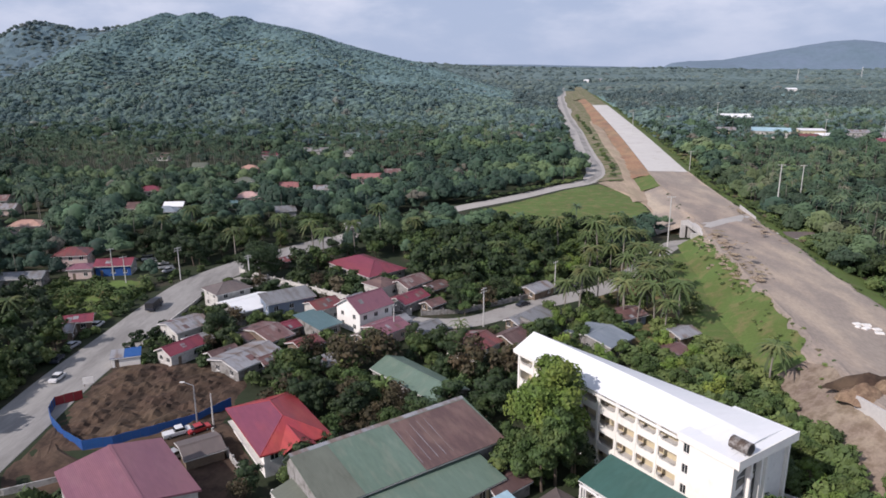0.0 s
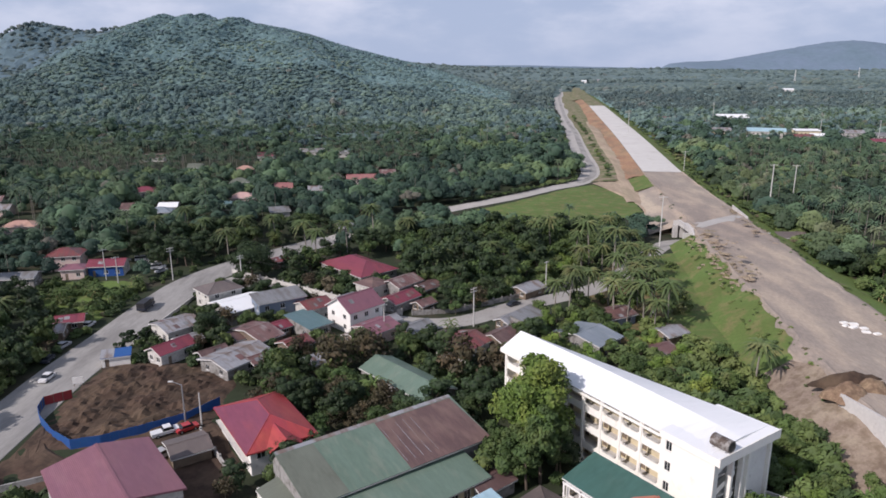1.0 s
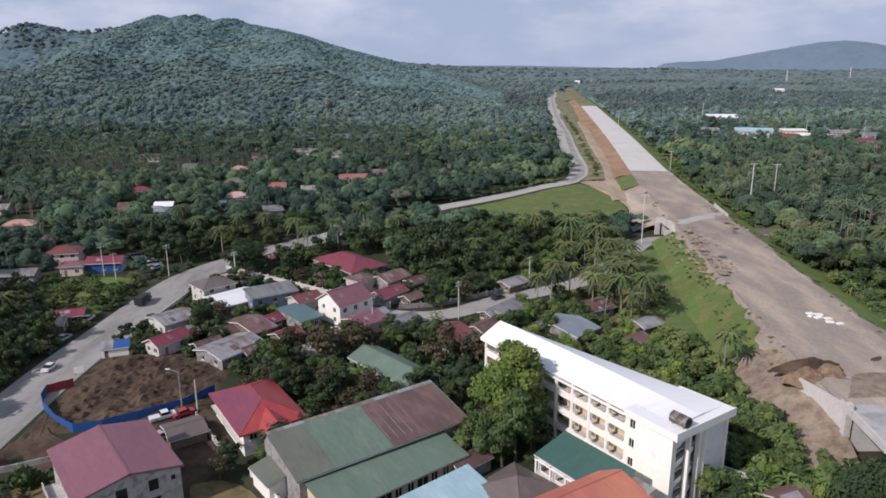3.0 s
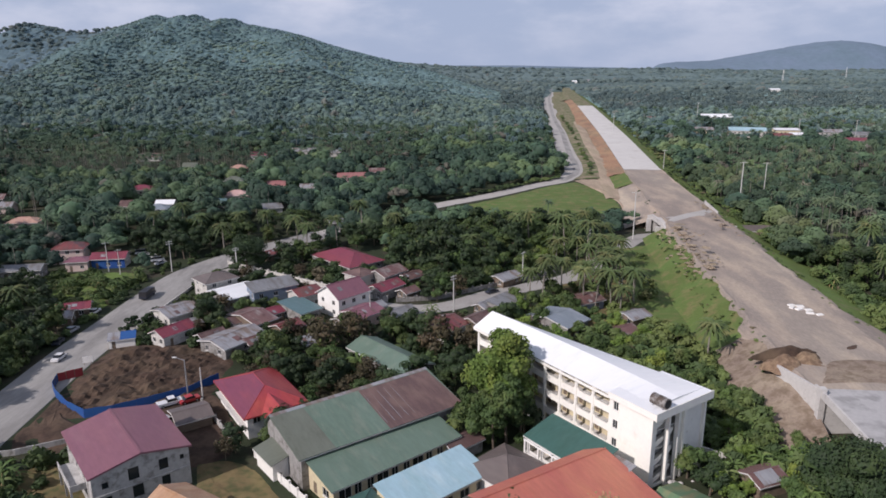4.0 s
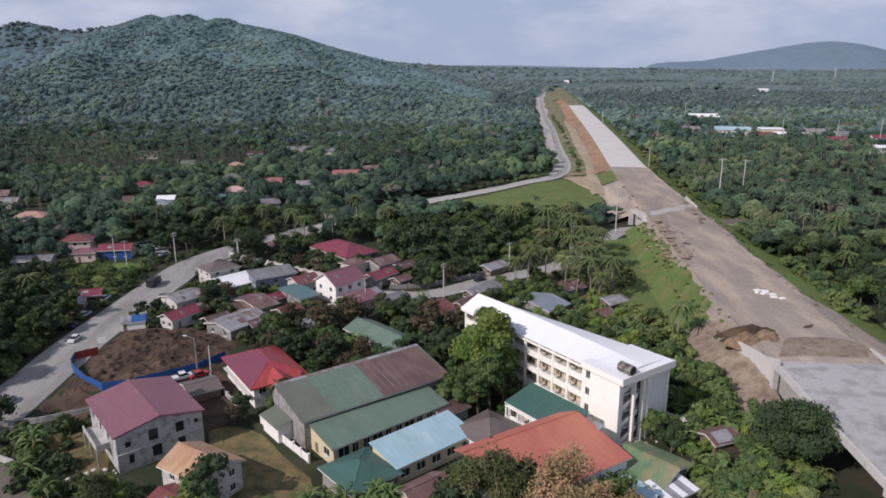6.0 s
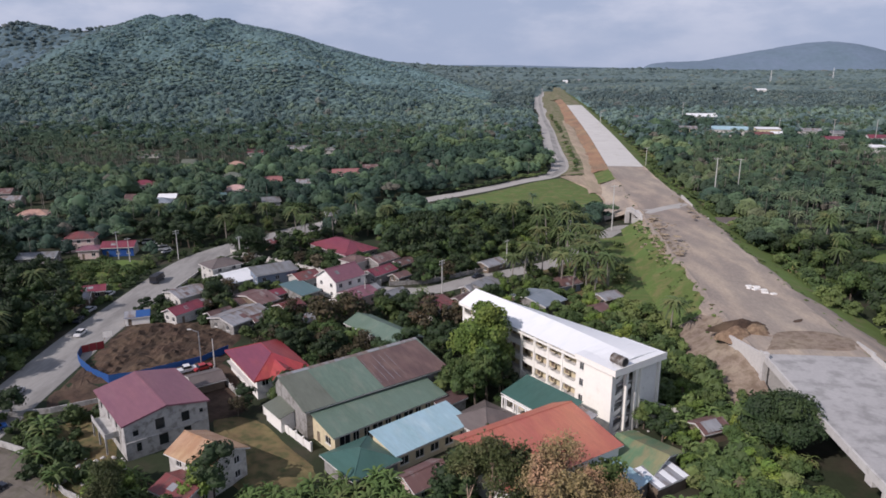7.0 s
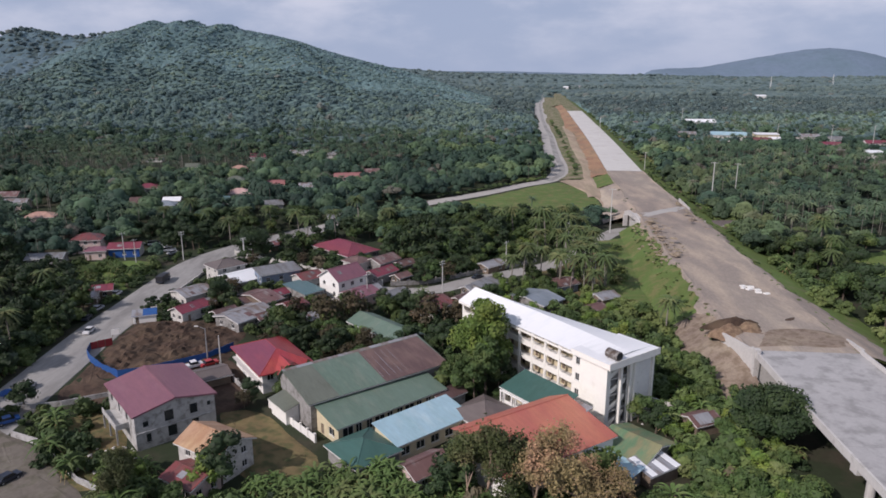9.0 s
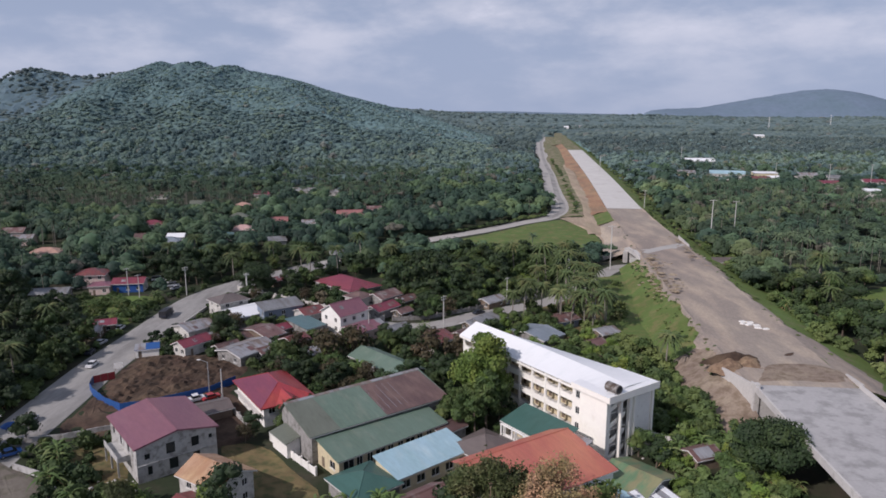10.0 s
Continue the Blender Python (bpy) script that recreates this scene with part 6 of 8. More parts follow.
def banana_kind(seed, tall):
    r = np.random.default_rng(seed)
    t = thing("banana_plant", Matrix.Identity(4), "banana plant with tattered bright green leaves", "banana plant", "banana plants")
    stems = [(0.0, 0.0, 1.0), (0.75, 0.35, 0.72), (-0.5, 0.65, 0.6)]
    for sx, sy, k in stems:
        part("stem", Geo().tube((sx, sy, -0.1), (sx * 1.15, sy * 1.15, tall * 0.55 * k), 0.15 * k + 0.03, 0.07, 7), M["leaf_bright"], t)
    fresh, dead = [], []
    for sx, sy, size in stems:
        for k in range(10):
            a, up = 2.4 * k + r.random() * 0.7, 1.42 - 0.15 * k + 0.15 * r.random()
            L = tall * size * (0.5 + 0.2 * r.random())
            withered = k > 7
            if withered:
                up, L = -0.5, L * 0.7
            ca, sa = math.cos(a), math.sin(a)
            lean = r.normal() * 0.25
            v, f = [], []
            for j in range(9):
                q = j / 8
                o, z = L * q * math.cos(up * (1 - 0.3 * q)) + 0.25 * L * q * q, L * (math.sin(up) * q - 0.85 * q * q * q)
                w = (0.05 if withered else 0.18) * math.sin(math.pi * (0.06 + 0.92 * q)) * (0.45 + 0.9 * r.random()) * tall / 4 + 0.02
                for side in (-1, 0, 1):
                    y = side * w + lean * q * q
                    v.append((o * ca - y * sa + sx * 1.15, o * sa + y * ca + sy * 1.15, z - abs(side) * w * (0.3 + 0.5 * r.random()) + tall * 0.53 * size))
            for j in range(8):
                for q in (0, 1):
                    i = 3 * j + q
                    f += [(i, i + 1, i + 4), (i, i + 4, i + 3)]
            (dead if withered else fresh).append((np.array(v), np.array(f)))
    for name, pieces, mat in (("leaves", fresh, M["leaf_bright"]), ("dead_leaves", dead, M["leaf_twig"])):
        v, f = join(pieces)
        ob = new(name, np_mesh(name, v, f, mat))
        ob.parent = t
    return t


def line_clear(x, y, line, gap):
    return (((line[:, 0] - x) ** 2 + (line[:, 1] - y) ** 2) > gap * gap).all()


def inside(x, y, poly):
    hit = False
    for (x0, y0), (x1, y1) in zip(poly, poly[1:] + poly[:1]):
        if (y0 > y) != (y1 > y) and x < (x1 - x0) * (y - y0) / (y1 - y0) + x0:
            hit = not hit
    return hit


OPEN = [
    [(34, 58), (54, 58), (54, 72), (34, 72)],
    [(3, 296), (8, 316), (36, 345), (60, 371), (78, 390), (96, 392), (103, 345), (99, 300), (90, 278), (62, 272), (30, 270)],
    [(80, 244), (103, 240), (96, 200), (88, 165), (80, 140), (66, 140), (66, 160), (76, 192)],
    [(128, 128), (138, 150), (150, 186), (158, 204), (188, 222), (232, 226), (226, 172), (182, 136), (150, 116)],
    [(86, 405), (115, 405), (122, 340), (112, 290), (98, 283), (90, 300), (98, 340)],
    [(-37, 94), (-27, 90), (-15, 80), (-12, 68), (-22, 70), (-30, 80)],
    [(-84, 108), (-84, 150), (-44, 150), (-41, 126), (-62, 108)],
    [(-52, 124), (-42, 126), (-34, 112), (-29, 100), (-38, 90), (-48, 98)],
    [(-124, 208), (-118, 176), (-94, 172), (-88, 210), (-96, 214)],
    [(-76, 90), (-58, 98), (-50, 84), (-46, 66), (-66, 60), (-86, 74)],
    [(-54, 158), (-40, 172), (-14, 188), (-4, 174), (-22, 158), (-40, 150)],
    [(-12, 158), (-4, 172), (8, 172), (24, 184), (40, 193), (45, 189), (30, 172), (12, 160)],
]


def in_box(x, y, gap):
    for ox, oy, c, s, L, D in KEEP_BOX:
        u, v = (x - ox) * c + (y - oy) * s, -(x - ox) * s + (y - oy) * c
        if -gap < u < L + gap and -gap < v < D + gap:
            return True
    return False


def free_of(x, y, rad=2.0):
    if not line_clear(x, y, LEFT_LINE, 7.4 + rad * 0.8) or not line_clear(x, y, STREET_LINE, 4.2 + rad * 0.6):
        return False
    k = np.argmin((HW[:, 0] - x) ** 2 + (HW[:, 1] - y) ** 2)
    if y < 98 and x < HW[k, 0] - HALF - 1.0 - 0.5 * rad:
        pass
    elif math.hypot(HW[k, 0] - x, HW[k, 1] - y) < HALF + HW[k, 2] * (1.6 if x < HW[k, 0] else 2.6) + 1.5 + rad * 0.5:
        return False
    if in_box(x, y, 0.55 * rad):
        return False
    for a, b, c in KEEP_OUT:
        if b > 195 and y < b and ((x - a) / (0.95 * c)) ** 2 + ((y - b) / (c + 0.09 * b)) ** 2 < 1:
            return False
    return not any(inside(x, y, poly) for poly in OPEN)


kinds = [tree_kind("broadleaf_tree", "leafy green tree with a rounded uneven crown", 11, 4.2, 9.0, M["leaf"], 10),
         tree_kind("broadleaf_tree", "leafy green tree with a rounded uneven crown", 12, 3.6, 8.0, M["leaf"], 8),
         tree_kind("dark_tree", "tall dark green tree with a dense crown", 13, 4.6, 11.5, M["leaf_dark"], 10),
         tree_kind("fruit_tree", "dark green fruit tree with a dense crown", 14, 4.0, 8.5, M["leaf_dark"], 9),
         tree_kind("dry_tree", "thin reddish leaved tree with bare twigs", 15, 4.4, 9.0, M["leaf_dry"], 9, 48, 0.42, 0.22, 0.5)]
light_kinds = [tree_kind("broadleaf_tree", "leafy green tree with a rounded uneven crown", 16, 4.2, 9.0, M["leaf"], 9, 48, 0.48, start=0.10, low=0.25),
               tree_kind("broadleaf_tree", "leafy green tree with a spreading crown", 17, 3.6, 8.4, M["leaf"], 7, 52, 0.46, start=0.10, low=0.25),
               tree_kind("dark_tree", "tall dark green tree with a dense crown", 18, 4.4, 12.0, M["leaf_dark"], 9, 48, 0.48, start=0.10, low=0.25),
               tree_kind("fruit_tree", "dark green fruit tree with a dense crown", 19, 3.8, 8.0, M["leaf_dark"], 8, 48, 0.48, start=0.10, low=0.25)]
garden = [tree_kind("garden_tree", "bright green leafy tree between the houses", 25, 3.8, 8.0, M["leaf_mango"], 8),
          tree_kind("garden_tree", "bright green leafy tree with a ragged crown", 26, 3.2, 8.6, M["leaf_bright"], 7)]
palms = [palm_kind(21, 12.0), palm_kind(22, 14.5), palm_kind(23, 10.0)]
bananas = [banana_kind(31, 4.2), banana_kind(32, 3.4)]
def shrub_kind(label, seed, wide, tall, mat, lobes):
    r = np.random.default_rng(seed)
    v, f = crown_shape(r, wide, tall, lobes, 40, 0.34, ICO1, 0.78, 0.2)
    return tagged(new("shrub", np_mesh("shrub", v, f, mat)), label, "shrub", "shrubs")


shrubs = [shrub_kind("low leafy green garden shrub", 41, 1.7, 2.4, M["leaf"], 6),
          shrub_kind("low bright green leafy shrub", 42, 1.4, 2.0, M["leaf_bright"], 5),
          shrub_kind("dense dark green bush", 43, 2.2, 2.8, M["leaf_dark"], 7)]


def bank_z(x, y):
    """Height of the ground or of the highway's side slope."""
    k = int(np.argmin((HW[:, 0] - x) ** 2 + (HW[:, 1] - y) ** 2))
    off = math.hypot(HW[k, 0] - x, HW[k, 1] - y) - HALF
    run = HW[k, 2] * (2.8 if x > HW[k, 0] else 1.55) + 0.8
    return max(float(height(x, y)), HW[k, 2] * (1 - off / run) - 0.35) if y > 104 else float(height(x, y))


used = set()


def plant(kind, x, y, scale=1.0, z=None, turn=None, squash=1.0):
    """Sets one plant: the model itself the first time, copies after that."""
    m = pose(x, y, float(height(x, y)) if z is None else z, 0, 0, rng.random() * 360 if turn is None else turn)
    if kind not in used:
        used.add(kind)
        ob = kind
        ob.matrix_world = m @ Matrix.Diagonal((scale, scale, scale * squash, 1))
    else:
        ob = copy_thing(kind, m)
        ob.scale = (scale, scale, scale * squash)
    return ob


# the great mango beside the school and other trees told apart
mango = tree_kind("mango_tree", "great dark green mango tree towering over the school yard", 51, 5.0, 17.0, M["leaf_mango"], 34, 300, 0.30, 0.5, start=0.04, low=0.10)
plant(mango, 18.2, 106.8, 1.34, squash=0.93)
side = tree_kind("conifer", "narrow dark green tree standing before the mango", 54, 2.6, 13.0, M["leaf"], 16, 150, 0.28, 0.3, start=0.03, low=0.06)
plant(side, 18.6, 100.4, 1.15)
plant(side, 13.6, 100.2, 0.9)
plant(side, 11.2, 103.0, 0.85)
plant(side, 21.4, 101.6, 0.95)
plant(side, 16.0, 98.6, 0.95)
plant(kinds[0], 11.8, 100.6, 1.0)
plant(kinds[3], 22.4, 103.4, 0.9)
fig = tree_kind("broad_tree", "broad spreading dark green tree beside the bridge", 52, 6.4, 11.0, M["leaf_dark"], 22, 330, 0.30, 0.4, start=0.12)
plant(fig, 71.0, 79.0, 1.1)
plant(fig, -59.6, 214.0, 1.1)
def twig_tree(label, seed, wide, tall, mat, leaves, size):
    """A thin-leaved tree: a forking skeleton of limbs and twigs that shows, with small leaves at the ends of the twigs."""
    r = np.random.default_rng(seed)
    t = thing("sparse_tree", Matrix.Identity(4), label, "tree", "village trees")
    g, tips = Geo(), []

    def fork(p, way, length, rad, level):
        q = p + way * length
        g.tube(p, q, rad, rad * 0.62, 6 if level < 2 else 4, cap=False)
        if level > 2:
            tips.append(p + way * length * 0.6)
            tips.append(q)
        if level == 5:
            return
        for _ in range(3 if level in (0, 2, 3) else 4 if level == 1 else 2):
            turn = Vector(r.normal(size=3))
            d = (way + turn * (0.46 if level else 0.62) + Vector((0, 0, 0.05))).normalized()
            fork(q, d, length * (0.62 + 0.22 * r.random()), rad * 0.58, level + 1)

    fork(Vector((0, 0, -0.2)), Vector((0.03, 0.02, 1)).normalized(), tall * 0.26, 0.26, 0)
    k = wide / max(0.1, sorted(math.hypot(p.x, p.y) for p in tips)[int(0.82 * len(tips))])
    h = tall / max(p.z for p in tips)
    g.v = [(x * k, y * k, z * h) for x, y, z in g.v]
    part("trunk", g, M["twig_bark"], t)
    pts = np.array([(p.x * k, p.y * k, p.z * h) for p in tips])
    pts = np.repeat(pts, leaves, 0) + r.normal(size=(len(pts) * leaves, 3)) * 0.5
    n = len(pts)
    a, b = unit(n, r), unit(n, r)
    b = np.cross(a, b)
    b /= np.linalg.norm(b, axis=1)[:, None]
    w = size * (0.5 + r.random((n, 1)))
    v = np.stack([pts + a * w, pts - a * 0.6 * w + b * 0.6 * w, pts - a * 0.6 * w - b * 0.6 * w], 1).reshape(-1, 3)
    ob = new("crown", np_mesh("crown", v, np.arange(3 * n).reshape(-1, 3), mat))
    ob.parent = t
    return t


bare = twig_tree("tall sparse tree with reddish twigs and thin leaves", 53, 6.2, 11.5, M["leaf_twig"], 9, 0.2)
for x, y, k in [(-46.5, 71.0, 0.62), (-43.4, 67.4, 0.6), (-49.8, 73.0, 0.5), (-47.5, 66.0, 0.66), (-31.8, 66.6, 0.8)]:
    plant(garden[0], x, y, k)
plant(bare, 27.6, 60.4, 1.2)
plant(bare, 22.6, 57.4, 1.15)
plant(bare, 31.8, 58.6, 0.9)
plant(garden[1], 33.6, 62.6, 1.25)
olive = twig_tree("tall thin tree with small dull green leaves", 57, 4.2, 13.0, M["leaf_olive"], 12, 0.24)
plant(olive, 15.4, 59.8, 1.15)
plant(olive, 12.4, 61.4, 0.95)
plant(olive, -46.6, 66.0, 0.62)
plant(olive, -42.6, 62.0, 0.7)
plant(kinds[2], 11.0, 65.0, 0.95)
plant(kinds[2], -29.4, 68.0, 0.95)
plant(kinds[3], -82.5, 89.0, 0.8)
plant(kinds[2], -86.5, 92.0, 0.75)
plant(kinds[4], 6.0, 139.0, 1.25)
plant(kinds[4], 13.5, 137.0, 1.2)
plant(kinds[4], -22.0, 141.0, 1.25)
plant(kinds[4], -14.5, 145.5, 1.2)
plant(kinds[0], -33.5, 139.0, 0.95)
plant(kinds[3], -26.0, 126.0, 0.9)
plant(kinds[3], -19.0, 121.0, 0.85)
plant(kinds[3], -55.5, 160.0, 1.1)
plant(kinds[3], -1.0, 153.0, 0.9)
plant(kinds[2], -31.5, 98.0, 0.55)
plant(kinds[3], -79.0, 97.0, 0.8)
plant(kinds[0], 48.5, 88.5, 0.72)
plant(kinds[3], 50.5, 83.5, 0.75)
for x, y, s in [(60, 100, 0.7), (62.5, 106, 0.75), (57, 109, 0.7), (65, 113, 0.65), (58, 118, 0.8), (63, 121, 0.7), (56, 128, 0.85), (62, 131, 0.8), (50, 134, 0.7), (47, 126, 0.7), (54, 139, 0.7),
                (44, 140, 0.8), (36, 145, 0.8), (31, 140, 0.75), (41, 134, 0.7), (60, 92, 0.6), (28, 152, 0.8), (33, 158, 0.9), (29, 176, 0.8), (41, 182, 0.8), (67, 147, 0.65), (52, 119, 0.75)]:
    plant([*kinds[:2], *garden][int(rng.integers(0, 4))], x, y, s * 0.95)
for x, y, tall in [(48.9, 230.9, 1), (51.9, 222.2, 1.05), (56.3, 222, 0.95), (58, 214, 1), (64, 222, 1.05), (66.7, 210, 1), (33.7, 180, 1), (37, 177, 0.9), (39.3, 184, 1), (51.4, 171, 0.9), (57, 165.5, 0.95),
                   (62.1, 170.6, 1), (58.2, 185.5, 1), (60, 178, 0.9), (69.8, 135.1, 1.0), (64, 198, 0.9), (54.5, 193, 1), (45, 190, 0.9), 
                   (47, 212, 1), (41, 236, 1), (60, 236, 1), (53, 176, 1.0), (50, 181, 0.95), (55.5, 170, 1.0), (48.5, 174, 0.9), (60.5, 190, 1.0), (64.5, 178, 0.9), (57, 199, 1.0), (62, 205, 1.0), (50.5, 188, 0.95)]:
    plant(palms[int(rng.integers(0, 3))], x, y, tall * (0.9 + 0.2 * rng.random()))
for k in range(64):
    x, y = (rng.uniform(-27, 6), rng.uniform(54, 68)) if k % 2 else (rng.uniform(-16, 6), rng.uniform(58, 70))
    if not in_box(x, y, 0.5):
        plant(bananas[k % 2], x, y, 0.85 + 0.5 * rng.random())
for k in range(90):
    x, y = rng.uniform(-122, -92), rng.uniform(174, 211)
    if line_clear(x, y, LEFT_LINE, 8.5) and not in_box(x, y, 1.0):
        plant(shrubs[(k + k // 3) % 2] if k % 4 else bananas[0], x, y, 0.7 + 0.6 * rng.random())
for x, y, k, sc in [(-44, 62.5, 0, 0.7), (-40.5, 60.5, 1, 0.7), (31.5, 62.5, 0, 0.9), (35.5, 60.5, 1, 0.95), (7.8, 63.0, 3, 0.7)]:
    plant(kinds[k], x, y, sc)
for k in range(64):
    x, y = [(rng.uniform(-26, 14), rng.uniform(58, 70)), (rng.uniform(50, 76), rng.uniform(64, 98)), (rng.uniform(-50, -40), rng.uniform(60, 74))][k % 3 if k % 5 else 0]
    if free_of(x, y, 0.6):
        plant(bananas[k % 2], x, y, 0.85 + 0.5 * rng.random())
LANE = [(-90, 98), (-75, 88), (-63, 80), (-50, 66), (-44, 60), (-80, 60)]
for k in range(150):
    x, y = [(rng.uniform(-80, -46), rng.uniform(62, 102)), (rng.uniform(50, 75), rng.uniform(46, 122)), (rng.uniform(-30, 40), rng.uniform(58, 66)), (rng.uniform(-78, -40), rng.uniform(148, 170))][k % 4]
    if not in_box(x, y, 0.8) and not inside(x, y, LANE):
        plant(shrubs[k % 3], x, y, 0.6 + 0.6 * rng.random())

# undergrowth: under the palms, beside the highway's east foot, left of the road and between the houses
UNDER = [([(-8, 188), (10, 186), (38, 206), (62, 234), (50, 248), (10, 216), (-8, 206)], 110),
         ([(-50, 206), (-32, 194), (-14, 200), (-24, 230), (-46, 228)], 70),
         ([(36, 44), (72.5, 44), (73.5, 76), (50, 80), (52, 60), (36, 58)], 260),
         ([(-50, 46), (36, 46), (34, 60), (-50, 60)], 120),
         ([(54, 80), (72, 80), (72, 112), (60, 118), (50, 96)], 60),
         ([(34, 166), (52, 146), (64, 146), (74, 190), (82, 232), (64, 240), (50, 215), (40, 196)], 70),
         ([(128, 150), (142, 152), (150, 230), (152, 330), (138, 330), (118, 240), (112, 160)], 110),
         ([(-98, 92), (-90.5, 92), (-91, 152), (-100, 152)], 40),
         ([(-60, 150), (-20, 120), (36, 130), (30, 160), (-20, 176), (-56, 172)], 110),
         ([(-72, 92), (-58, 96), (-48, 70), (-62, 68)], 26),
         ([(104, 106), (128, 104), (150, 150), (152, 330), (128, 330), (112, 200)], 200)]
BUSH = [crown_shape(np.random.default_rng(45 + k), 1.7 + 0.3 * k, 2.2 + 0.3 * k, 6, 24, 0.42, ICO1, 0.8, 0.2) for k in range(3)]
bush_rows = []
for poly, count in UNDER:
    px, py = [p[0] for p in poly], [p[1] for p in poly]
    for k in range(count + count // 2):
        x, y = rng.uniform(min(px), max(px)), rng.uniform(min(py), max(py))
        if inside(x, y, poly) and not in_box(x, y, 0.7) and line_clear(x, y, STREET_LINE, 5.5) and line_clear(x, y, LEFT_LINE, 8.6) and line_clear(x, y, HW[:, :2], HALF + 10.5 + 6 * rng.random() if x > 100 else HALF + 9):
            if k % 12 == 4:
                plant(bananas[k % 2], x, y, 0.8 + 0.8 * rng.random(), z=bank_z(x, y))
            else:
                sc = 0.7 + 0.9 * rng.random()
                bush_rows.append((x, y, bank_z(x, y), sc, sc, rng.random() * 6.28, k % 3))
bush_rows = np.array(bush_rows)

weeds = []
for x, y in LEFT_LINE[(LEFT_LINE[:, 1] > 84) & (LEFT_LINE[:, 1] < 300)]:
    for side in (-1, 1, -1):
        w = rng.uniform(8.4, 13.5)
        weeds.append((x + side * w, y + rng.uniform(-2.5, 2.5)))
for x, y in weeds:
    if not in_box(x, y, 1.0) and line_clear(x, y, LEFT_LINE, 8.0) and line_clear(x, y, STREET_LINE, 4.6) and not (-86 < x < -40 and 100 < y < 150):
        sc = 0.35 + 0.65 * rng.random()
        bush_rows = np.vstack([bush_rows, (x, y, 0.0, sc, sc, rng.random() * 6.28, int(rng.integers(0, 3)))])

for k in range(150):
    x, y = rng.uniform(44, 70), rng.uniform(112, 152)
    if x < 72 - 0.12 * (152 - y) and not in_box(x, y, 1.0):
        sc = 0.8 + 1.0 * rng.random()
        bush_rows = np.vstack([bush_rows, (x, y, bank_z(x, y) - 0.2, sc, sc, rng.random() * 6.28, int(rng.integers(0, 3)))])
for k in range(420):
    y = rng.uniform(118, 420)
    c = HW[np.argmin(abs(HW[:, 1] - y))]
    side = -1 if k % 5 < 3 else 1
    x = c[0] + side * (HALF + rng.uniform(0.6, 7.0) ** 1.0)
    if side < 0 and (252 < y < 275 or y > 340):
        continue
    sc = 0.10 + 0.22 * rng.random()
    bush_rows = np.vstack([bush_rows, (x, y, bank_z(x, y) + 0.15, 1.5 * sc, sc, rng.random() * 6.28, k % 3)])

# dry cut grass and rubble thrown over the edges of the gravel
debris = []
for k in range(230):
    west = k % 4 < 3
    y = rng.uniform(186, 248) if west else rng.uniform(232, 300)
    c = HW[np.argmin(abs(HW[:, 1] - y))]
    x = c[0] + (-1 if west else 1) * (HALF + rng.normal(0.6, 2.2))
    sc = 0.25 + 0.75 * rng.random() ** 2
    debris.append((x, y, bank_z(x, y) + 0.12, sc, 0.06 + 0.08 * rng.random(), rng.random() * 6.28, k % 3))

# bushes up the sandy foot of the embankment
for k in range(34):
    x, y = rng.uniform(61.5, 69.5), rng.uniform(102, 144)
    z = max(0.0, 8.0 * (1 - (79.0 + 0.11 * (y - 104) - x) / 13.0) - 0.5) * min(1.0, max(0.0, (y - 98) / 18))
    plant(shrubs[0 if k % 3 else 1], x, y, 0.7 + 0.6 * rng.random(), z=z)

# village trees, one by one on a shaken grid
WOODED = [([(-170, 90), (-93, 90), (-97, 215), (-175, 215)], 7.4, 1.0, 0.12),
          ([(-10, 196), (20, 205), (66, 250), (80, 268), (60, 268), (20, 266), (-12, 262)], 7.0, 1.1, 0.10),
          ([(118, 90), (200, 90), (240, 215), (126, 215)], 6.8, 1.05, 0.16),
          ([(-47, 54), (-30, 54), (-32, 64), (-46, 66)], 5.6, 0.55, 0.0),
          ([(8, 54), (80, 54), (80, 66), (50, 72), (8, 64)], 5.4, 0.62, 0.0),
          ([(44, 44), (74, 44), (75, 98), (58, 104), (52, 90)], 4.4, 0.5, 0.0),
          ([(-66, 140), (-46, 118), (-5, 118), (40, 128), (62, 150), (40, 178), (-28, 208), (-60, 202)], 5.2, 0.64, 0.0),
          ([(-98, 90), (-91, 90), (-92, 150), (-100, 150)], 5.5, 0.6, 0.0),
          ([(-44, 100), (-10, 122), (14, 122), (8, 104), (-30, 94)], 5.0, 0.58, 0.0),
          ([(-6, 188), (12, 188), (40, 210), (64, 238), (52, 252), (8, 216), (-8, 206)], 5.6, 0.72, 0.0),
          ([(-60, 215), (-38, 205), (-30, 235), (-46, 245)], 8.0, 1.0, 0.1),
          ([(-112, 236), (-92, 222), (-76, 236), (-58, 254), (-40, 276), (-60, 292), (-120, 262)], 6.2, 0.85, 0.12),
          ([(-56, 230), (-44, 236), (-24, 258), (-6, 272), (-4, 252), (-26, 236), (-40, 226)], 6.2, 0.8, 0.10)]
